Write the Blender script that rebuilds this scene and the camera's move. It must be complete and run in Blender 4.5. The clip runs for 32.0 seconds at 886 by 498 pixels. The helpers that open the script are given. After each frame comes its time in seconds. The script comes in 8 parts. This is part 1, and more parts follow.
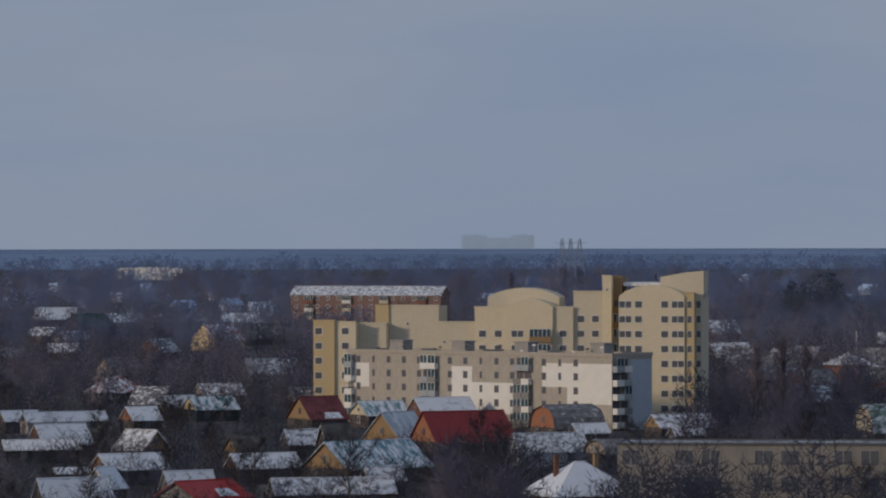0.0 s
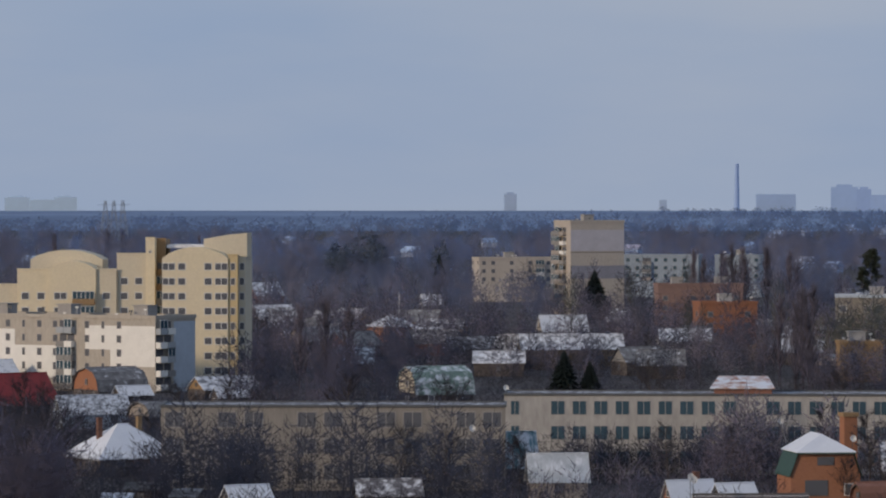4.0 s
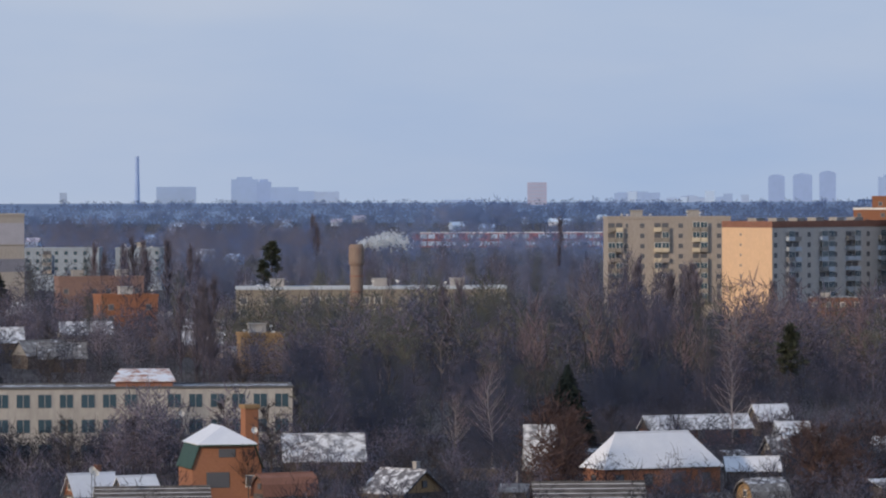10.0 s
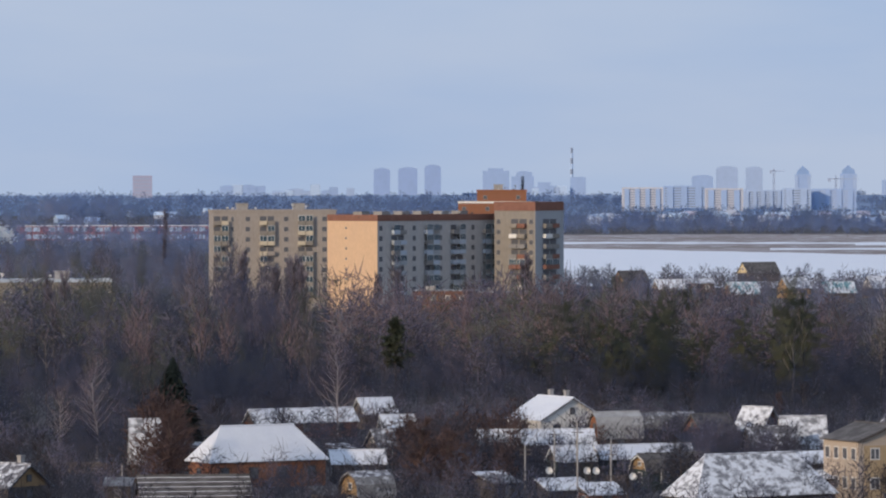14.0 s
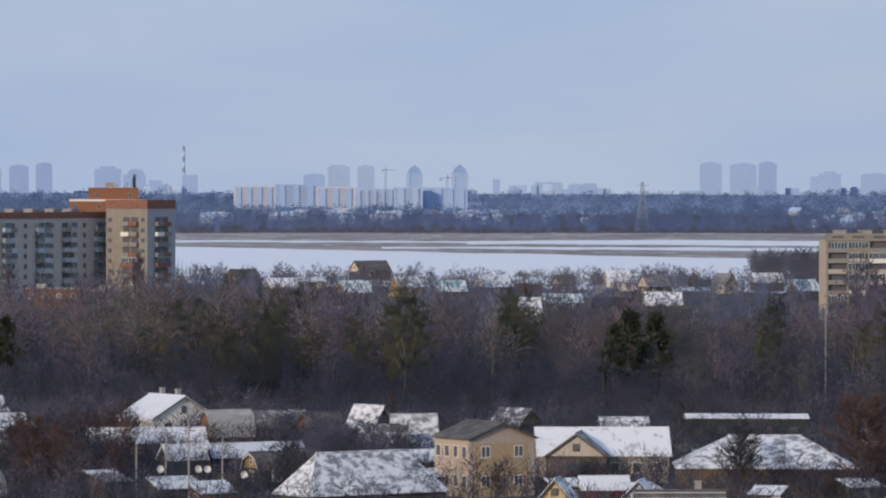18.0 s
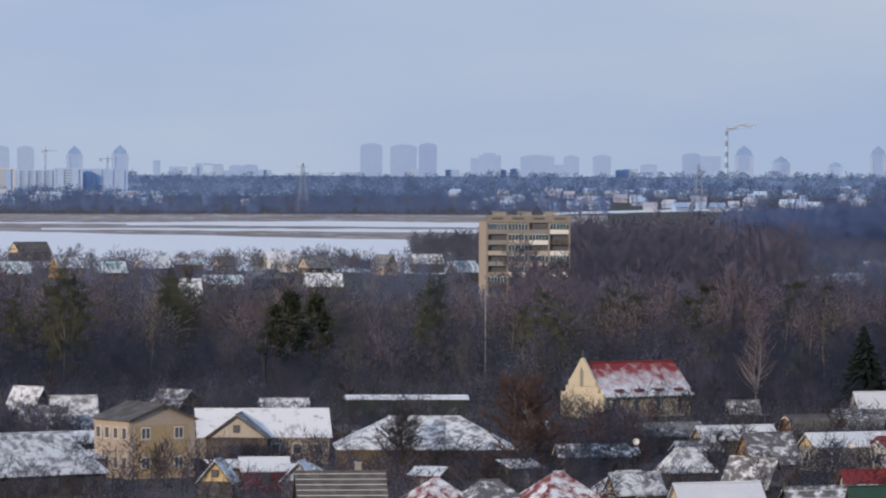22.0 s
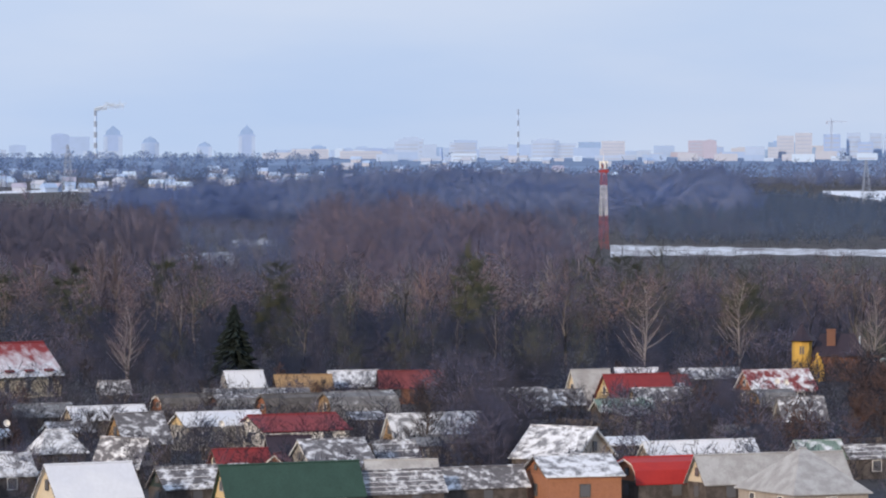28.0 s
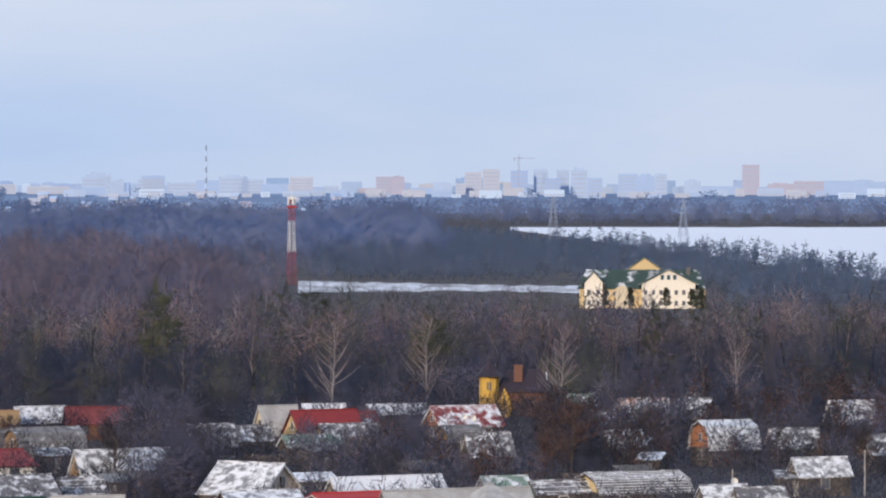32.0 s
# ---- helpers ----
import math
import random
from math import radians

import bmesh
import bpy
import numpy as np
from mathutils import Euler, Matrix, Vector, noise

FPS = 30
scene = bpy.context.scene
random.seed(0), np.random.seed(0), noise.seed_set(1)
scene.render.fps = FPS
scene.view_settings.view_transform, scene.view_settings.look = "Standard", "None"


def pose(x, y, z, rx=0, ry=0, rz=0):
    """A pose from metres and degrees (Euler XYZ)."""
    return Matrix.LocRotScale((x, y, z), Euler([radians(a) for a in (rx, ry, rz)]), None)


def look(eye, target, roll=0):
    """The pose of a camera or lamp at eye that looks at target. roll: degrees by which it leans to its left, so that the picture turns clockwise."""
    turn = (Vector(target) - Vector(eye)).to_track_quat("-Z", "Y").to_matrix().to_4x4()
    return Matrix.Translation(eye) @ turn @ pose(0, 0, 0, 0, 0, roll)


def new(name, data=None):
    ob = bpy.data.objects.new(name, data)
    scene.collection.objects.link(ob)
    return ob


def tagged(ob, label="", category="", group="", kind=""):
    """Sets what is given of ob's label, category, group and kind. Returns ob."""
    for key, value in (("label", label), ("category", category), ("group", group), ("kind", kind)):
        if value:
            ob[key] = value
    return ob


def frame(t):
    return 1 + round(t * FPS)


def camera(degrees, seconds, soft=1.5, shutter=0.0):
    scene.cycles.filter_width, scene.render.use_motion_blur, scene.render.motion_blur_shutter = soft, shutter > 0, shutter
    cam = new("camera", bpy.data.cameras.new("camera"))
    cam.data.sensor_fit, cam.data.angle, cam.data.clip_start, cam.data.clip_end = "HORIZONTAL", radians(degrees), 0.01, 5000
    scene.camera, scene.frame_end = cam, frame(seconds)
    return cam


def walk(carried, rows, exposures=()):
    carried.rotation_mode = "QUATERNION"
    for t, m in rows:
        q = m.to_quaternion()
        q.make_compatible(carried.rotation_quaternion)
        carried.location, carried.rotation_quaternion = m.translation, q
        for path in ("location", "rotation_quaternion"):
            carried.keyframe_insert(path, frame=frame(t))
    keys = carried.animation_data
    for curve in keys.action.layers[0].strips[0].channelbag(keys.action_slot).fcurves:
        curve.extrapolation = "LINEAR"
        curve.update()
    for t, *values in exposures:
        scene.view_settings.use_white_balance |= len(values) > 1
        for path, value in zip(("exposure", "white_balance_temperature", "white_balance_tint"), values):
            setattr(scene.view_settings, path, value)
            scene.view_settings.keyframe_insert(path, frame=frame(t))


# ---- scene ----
EYE = 37.0          # height of the lens over the ground, metres
UNIT = 8961.0       # bearings and depressions below are in 1/8961 rad
cam = camera(10.0, 32.0, soft=2.1)
# seconds, bearing, tilt, lean in degrees; the camera stands on one spot and pans
PAN = [
    (0.0, -18.4960, -0.1900, -0.084),
    (0.5, -17.7897, -0.2651, 0.015),
    (1.0, -16.8870, -0.1244, 0.109),
    (1.5, -16.3613, -0.1678, 0.049),
    (2.0, -16.0833, -0.2850, -0.057),
    (2.5, -15.8392, -0.3802, -0.092),
    (3.0, -15.0469, -0.5134, -0.173),
    (3.5, -14.0301, -0.6072, -0.062),
    (5.5, -11.8134, -0.5890, -0.104),
    (6.0, -10.9231, -0.6662, -0.050),
    (6.5, -10.3250, -0.7140, -0.019),
    (7.0, -9.8940, -0.7033, -0.014),
    (7.5, -9.4918, -0.6392, -0.085),
    (8.0, -8.9890, -0.6014, -0.102),
    (8.5, -8.2849, -0.6512, -0.108),
    (9.0, -7.5735, -0.7475, -0.278),
    (9.5, -6.9977, -0.7559, -0.301),
    (10.0, -6.5585, -0.7145, -0.171),
    (10.5, -6.2241, -0.6801, -0.143),
    (11.0, -5.7206, -0.7215, -0.022),
    (11.5, -5.1907, -0.7632, -0.044),
    (12.0, -4.7820, -0.7809, -0.094),
    (12.5, -4.3990, -0.7908, -0.117),
    (13.0, -3.7487, -0.7736, -0.090),
    (13.5, -2.7969, -0.7992, -0.067),
    (15.5, -0.7121, -0.7855, -0.095),
    (16.0, -0.0000, -0.8673, -0.091),
    (16.5, 0.5355, -0.9046, 0.007),
    (17.0, 1.0246, -0.8762, 0.008),
    (17.5, 1.4992, -0.8418, -0.064),
    (18.0, 2.2932, -0.8147, 0.118),
    (18.5, 3.0875, -0.8583, 0.125),
    (19.0, 3.6794, -0.8722, 0.107),
    (19.5, 3.9845, -0.8322, 0.103),
    (20.0, 4.5108, -0.8058, 0.047),
    (20.5, 5.1614, -0.8938, 0.082),
    (21.0, 5.5376, -1.0015, 0.141),
    (21.5, 5.8790, -1.0118, 0.128),
    (22.0, 6.1347, -1.0149, 0.225),
    (22.5, 6.3497, -0.9986, 0.202),
    (23.0, 7.3712, -1.0207, 0.348),
    (23.5, 8.3151, -1.0546, 0.292),
    (24.0, 8.8925, -1.1395, 0.251),
    (24.5, 9.2561, -1.1665, 0.254),
    (25.0, 9.7884, -1.1473, 0.202),
    (25.5, 10.6234, -1.1829, 0.125),
    (27.5, 12.4035, -1.2849, -0.157),
    (28.0, 13.2595, -1.2288, -0.043),
    (28.5, 13.9201, -1.1736, -0.170),
    (29.0, 14.2939, -1.0705, -0.053),
    (29.5, 14.5389, -0.9754, -0.036),
    (30.0, 14.7496, -0.9129, -0.081),
    (30.5, 15.0866, -0.8432, -0.063),
    (31.0, 15.6289, -0.8222, 0.027),
    (31.5, 16.1335, -0.8512, 0.055),
    (32.0, 16.7915, -0.8210, 0.097),
]
walk(cam, [(t, pose(0, 0, EYE, 90 + tilt, 0, -bearing) @ pose(0, 0, 0, 0, 0, lean)) for t, bearing, tilt, lean in PAN],
     exposures=[(0.0, -0.74), (1.0, -0.62), (2.0, -0.60), (3.5, -0.40), (5.5, -0.15), (6.0, -0.11), (7.0, 0.04), (9.0, 0.09), (13.0, 0.16), (16.0, 0.13), (19.0, 0.10), (23.0, 0.12), (28.0, 0.51), (31.0, 0.52), (32.0, 0.49)])

# ---- sky and sun ----
SUN_AZ, SUN_EL = -140.0, 15.0      # degrees: clockwise from the first axis of view, above the horizon
world = bpy.data.worlds.new("sky")
scene.world = world
world.use_nodes = True
wn, wl = world.node_tree.nodes, world.node_tree.links
wn.clear()
w_out = wn.new("ShaderNodeOutputWorld")
w_bg = wn.new("ShaderNodeBackground")
w_sky = wn.new("ShaderNodeTexSky")
w_sky.sky_type, w_sky.sun_disc = "NISHITA", False
w_sky.sun_elevation, w_sky.sun_rotation = radians(SUN_EL), radians(SUN_AZ)
w_sky.air_density, w_sky.dust_density = 1.0, 2.0
w_scale = wn.new("ShaderNodeVectorMath")
w_scale.operation = "SCALE"
w_scale.inputs["Scale"].default_value = 0.08
w_co = wn.new("ShaderNodeTexCoord")
w_map = wn.new("ShaderNodeMapping")
w_map.inputs["Scale"].default_value = (5.0, 5.0, 22.0)
w_noise = wn.new("ShaderNodeTexNoise")
w_noise.inputs["Scale"].default_value, w_noise.inputs["Detail"].default_value = 1.6, 5.0
w_ramp = wn.new("ShaderNodeValToRGB")
w_ramp.color_ramp.elements[0].position, w_ramp.color_ramp.elements[0].color = 0.3, (0.360, 0.473, 0.688, 1)
w_ramp.color_ramp.elements[1].position, w_ramp.color_ramp.elements[1].color = 0.72, (0.470, 0.545, 0.696, 1)
w_mix = wn.new("ShaderNodeMix")
w_mix.data_type = "RGBA"
w_mix.inputs["Factor"].default_value = 0.88
wl.new(w_sky.outputs["Color"], w_scale.inputs[0])
wl.new(w_co.outputs["Generated"], w_map.inputs["Vector"])
wl.new(w_map.outputs["Vector"], w_noise.inputs["Vector"])
wl.new(w_noise.outputs["Fac"], w_ramp.inputs["Fac"])
wl.new(w_scale.outputs[0], w_mix.inputs[6])
wl.new(w_ramp.outputs["Color"], w_mix.inputs[7])
w_cut, w_side, w_tint = wn.new("ShaderNodeSeparateXYZ"), wn.new("ShaderNodeMapRange"), wn.new("ShaderNodeMix")
w_tint.data_type, w_tint.blend_type = "RGBA", "MULTIPLY"
w_side.inputs["From Min"].default_value, w_side.inputs["From Max"].default_value = 0.05, 0.30
w_tint.inputs[7].default_value = (1.035, 1.0, 0.965, 1)      # the overcast thins to a whiter sky over the city
wl.new(w_co.outputs["Generated"], w_cut.inputs[0])
wl.new(w_cut.outputs["X"], w_side.inputs["Value"])
wl.new(w_side.outputs["Result"], w_tint.inputs["Factor"])
wl.new(w_mix.outputs[2], w_tint.inputs[6])
wl.new(w_tint.outputs[2], w_bg.inputs["Color"])
wl.new(w_bg.outputs["Background"], w_out.inputs["Surface"])
sun = new("sun", bpy.data.lights.new("sun", "SUN"))
sun.data.energy, sun.data.angle, sun.data.color = 2.3, radians(5.0), (1.0, 0.785, 0.575)
sun_way = Vector((math.sin(radians(SUN_AZ)) * math.cos(radians(SUN_EL)), math.cos(radians(SUN_AZ)) * math.cos(radians(SUN_EL)), math.sin(radians(SUN_EL))))
sun.matrix_world = look(sun_way * 200, (0, 0, 0))

# ---- materials ----
SNOW = (0.80, 0.83, 0.88)      # clean snow on the fields
ROOF_SNOW = (0.70, 0.735, 0.79)  # thin old snow on roofs


def surface(name, color, rough=0.85, vary=0.22, scale=1.2, snow=0.0, snow_scale=0.45, bump=0.15, second=None, island=0.0, metal=0.0, streak=1.0, thin=0.0, run=(1.0, 1.0, 1.0), fall=None, sheer=0.0):
    """A weathered surface: colour at two scales, optional patches of lying snow, fine relief."""
    m = bpy.data.materials.new(name)
    m.use_nodes = True
    n, l = m.node_tree.nodes, m.node_tree.links
    b = n["Principled BSDF"]
    b.inputs["Roughness"].default_value, b.inputs["Metallic"].default_value = rough, metal
    b.inputs["Specular IOR Level"].default_value = 0.25
    co, info = n.new("ShaderNodeTexCoord"), n.new("ShaderNodeObjectInfo")
    shift = n.new("ShaderNodeVectorMath")
    shift.operation = "SCALE"
    cx = n.new("ShaderNodeCombineXYZ")
    for k in "XYZ":
        l.new(info.outputs["Random"], cx.inputs[k])
    l.new(cx.outputs[0], shift.inputs[0])
    shift.inputs["Scale"].default_value = 83.0
    add = n.new("ShaderNodeVectorMath")
    l.new(co.outputs["Object"], add.inputs[0])
    l.new(shift.outputs[0], add.inputs[1])
    st = n.new("ShaderNodeMapping")
    st.inputs["Scale"].default_value = (1, 1, 1 / streak)
    l.new(add.outputs[0], st.inputs["Vector"])
    fine, wide = n.new("ShaderNodeTexNoise"), n.new("ShaderNodeTexNoise")
    for node, s, dt in ((fine, scale * 4, 4.0), (wide, scale * 0.5, 3.0)):
        node.inputs["Scale"].default_value, node.inputs["Detail"].default_value = s, dt
        l.new(st.outputs[0], node.inputs["Vector"])
    total = n.new("ShaderNodeMath")
    total.operation = "ADD"
    l.new(fine.outputs["Fac"], total.inputs[0])
    l.new(wide.outputs["Fac"], total.inputs[1])
    rng = n.new("ShaderNodeMapRange")
    rng.inputs["From Min"].default_value, rng.inputs["From Max"].default_value = 0.6, 1.4
    rng.inputs["To Min"].default_value, rng.inputs["To Max"].default_value = 1 - vary, 1 + vary
    l.new(total.outputs[0], rng.inputs["Value"])
    value = rng.outputs["Result"]
    if island:
        geo = n.new("ShaderNodeNewGeometry")
        r2 = n.new("ShaderNodeMapRange")
        r2.inputs["To Min"].default_value, r2.inputs["To Max"].default_value = 1 - island, 1 + island
        l.new(geo.outputs["Random Per Island"], r2.inputs["Value"])
        mul = n.new("ShaderNodeMath")
        mul.operation = "MULTIPLY"
        l.new(value, mul.inputs[0])
        l.new(r2.outputs["Result"], mul.inputs[1])
        value = mul.outputs[0]
    base = n.new("ShaderNodeMix")
    base.data_type = "RGBA"
    base.inputs[6].default_value = (*color, 1)
    base.inputs[7].default_value = (*(second or color), 1)
    r3 = n.new("ShaderNodeMapRange")
    r3.inputs["From Min"].default_value, r3.inputs["From Max"].default_value = 0.42, 0.6
    l.new(wide.outputs["Fac"], r3.inputs["Value"])
    l.new(r3.outputs["Result"], base.inputs[0])
    tint = n.new("ShaderNodeVectorMath")
    tint.operation = "SCALE"
    l.new(base.outputs[2], tint.inputs[0])
    l.new(value, tint.inputs["Scale"])
    out = tint.outputs[0]
    if snow > 0:
        sn = n.new("ShaderNodeTexNoise")
        sn.inputs["Scale"].default_value, sn.inputs["Detail"].default_value, sn.inputs["Roughness"].default_value = snow_scale * 2.4, 6.0, 0.62
        sm = n.new("ShaderNodeMapping")
        sm.inputs["Scale"].default_value = run
        l.new(add.outputs[0], sm.inputs["Vector"])
        l.new(sm.outputs[0], sn.inputs["Vector"])
        cover = n.new("ShaderNodeMapRange")
        mid = 0.5 + (0.5 - snow) * 0.5
        cover.inputs["From Min"].default_value, cover.inputs["From Max"].default_value = mid - (0.22 if fall else 0.07), mid + (0.22 if fall else 0.08)
        amount = sn.outputs["Fac"]
        if fall:
            cut, low, join = n.new("ShaderNodeSeparateXYZ"), n.new("ShaderNodeMapRange"), n.new("ShaderNodeMath")
            l.new(co.outputs["Object"], cut.inputs[0])
            l.new(cut.outputs["Z"], low.inputs["Value"])
            low.inputs["From Min"].default_value, low.inputs["From Max"].default_value = fall
            low.inputs["To Min"].default_value, low.inputs["To Max"].default_value = 0.22, -0.3
            l.new(amount, join.inputs[0])
            l.new(low.outputs["Result"], join.inputs[1])
            amount = join.outputs[0]
        l.new(amount, cover.inputs["Value"])
        mix = n.new("ShaderNodeMix")
        mix.data_type = "RGBA"
        l.new(cover.outputs["Result"], mix.inputs[0])
        l.new(out, mix.inputs[6])
        mix.inputs[7].default_value = (*ROOF_SNOW, 1)
        out = mix.outputs[2]
    l.new(out, b.inputs["Base Color"])
    if thin:
        tr, mx = n.new("ShaderNodeBsdfTranslucent"), n.new("ShaderNodeMixShader")
        l.new(out, tr.inputs["Color"])
        mx.inputs["Fac"].default_value = thin
        l.new(b.outputs[0], mx.inputs[1])
        l.new(tr.outputs[0], mx.inputs[2])
        l.new(mx.outputs[0], n["Material Output"].inputs["Surface"])
        if sheer:
            gap, my = n.new("ShaderNodeBsdfTransparent"), n.new("ShaderNodeMixShader")
            my.inputs["Fac"].default_value = sheer
            l.new(mx.outputs[0], my.inputs[1])
            l.new(gap.outputs[0], my.inputs[2])
            l.new(my.outputs[0], n["Material Output"].inputs["Surface"])
    bp = n.new("ShaderNodeBump")
    bp.inputs["Strength"].default_value, bp.inputs["Distance"].default_value = bump, 0.05
    l.new(fine.outputs["Fac"], bp.inputs["Height"])
    l.new(bp.outputs["Normal"], b.inputs["Normal"])
    return m


def glass_like(name, color, rough=0.08):
    m = bpy.data.materials.new(name)
    m.use_nodes = True
    b = m.node_tree.nodes["Principled BSDF"]
    b.inputs["Base Color"].default_value, b.inputs["Roughness"].default_value = (*color, 1), rough
    b.inputs["Specular IOR Level"].default_value = 0.5
    return m


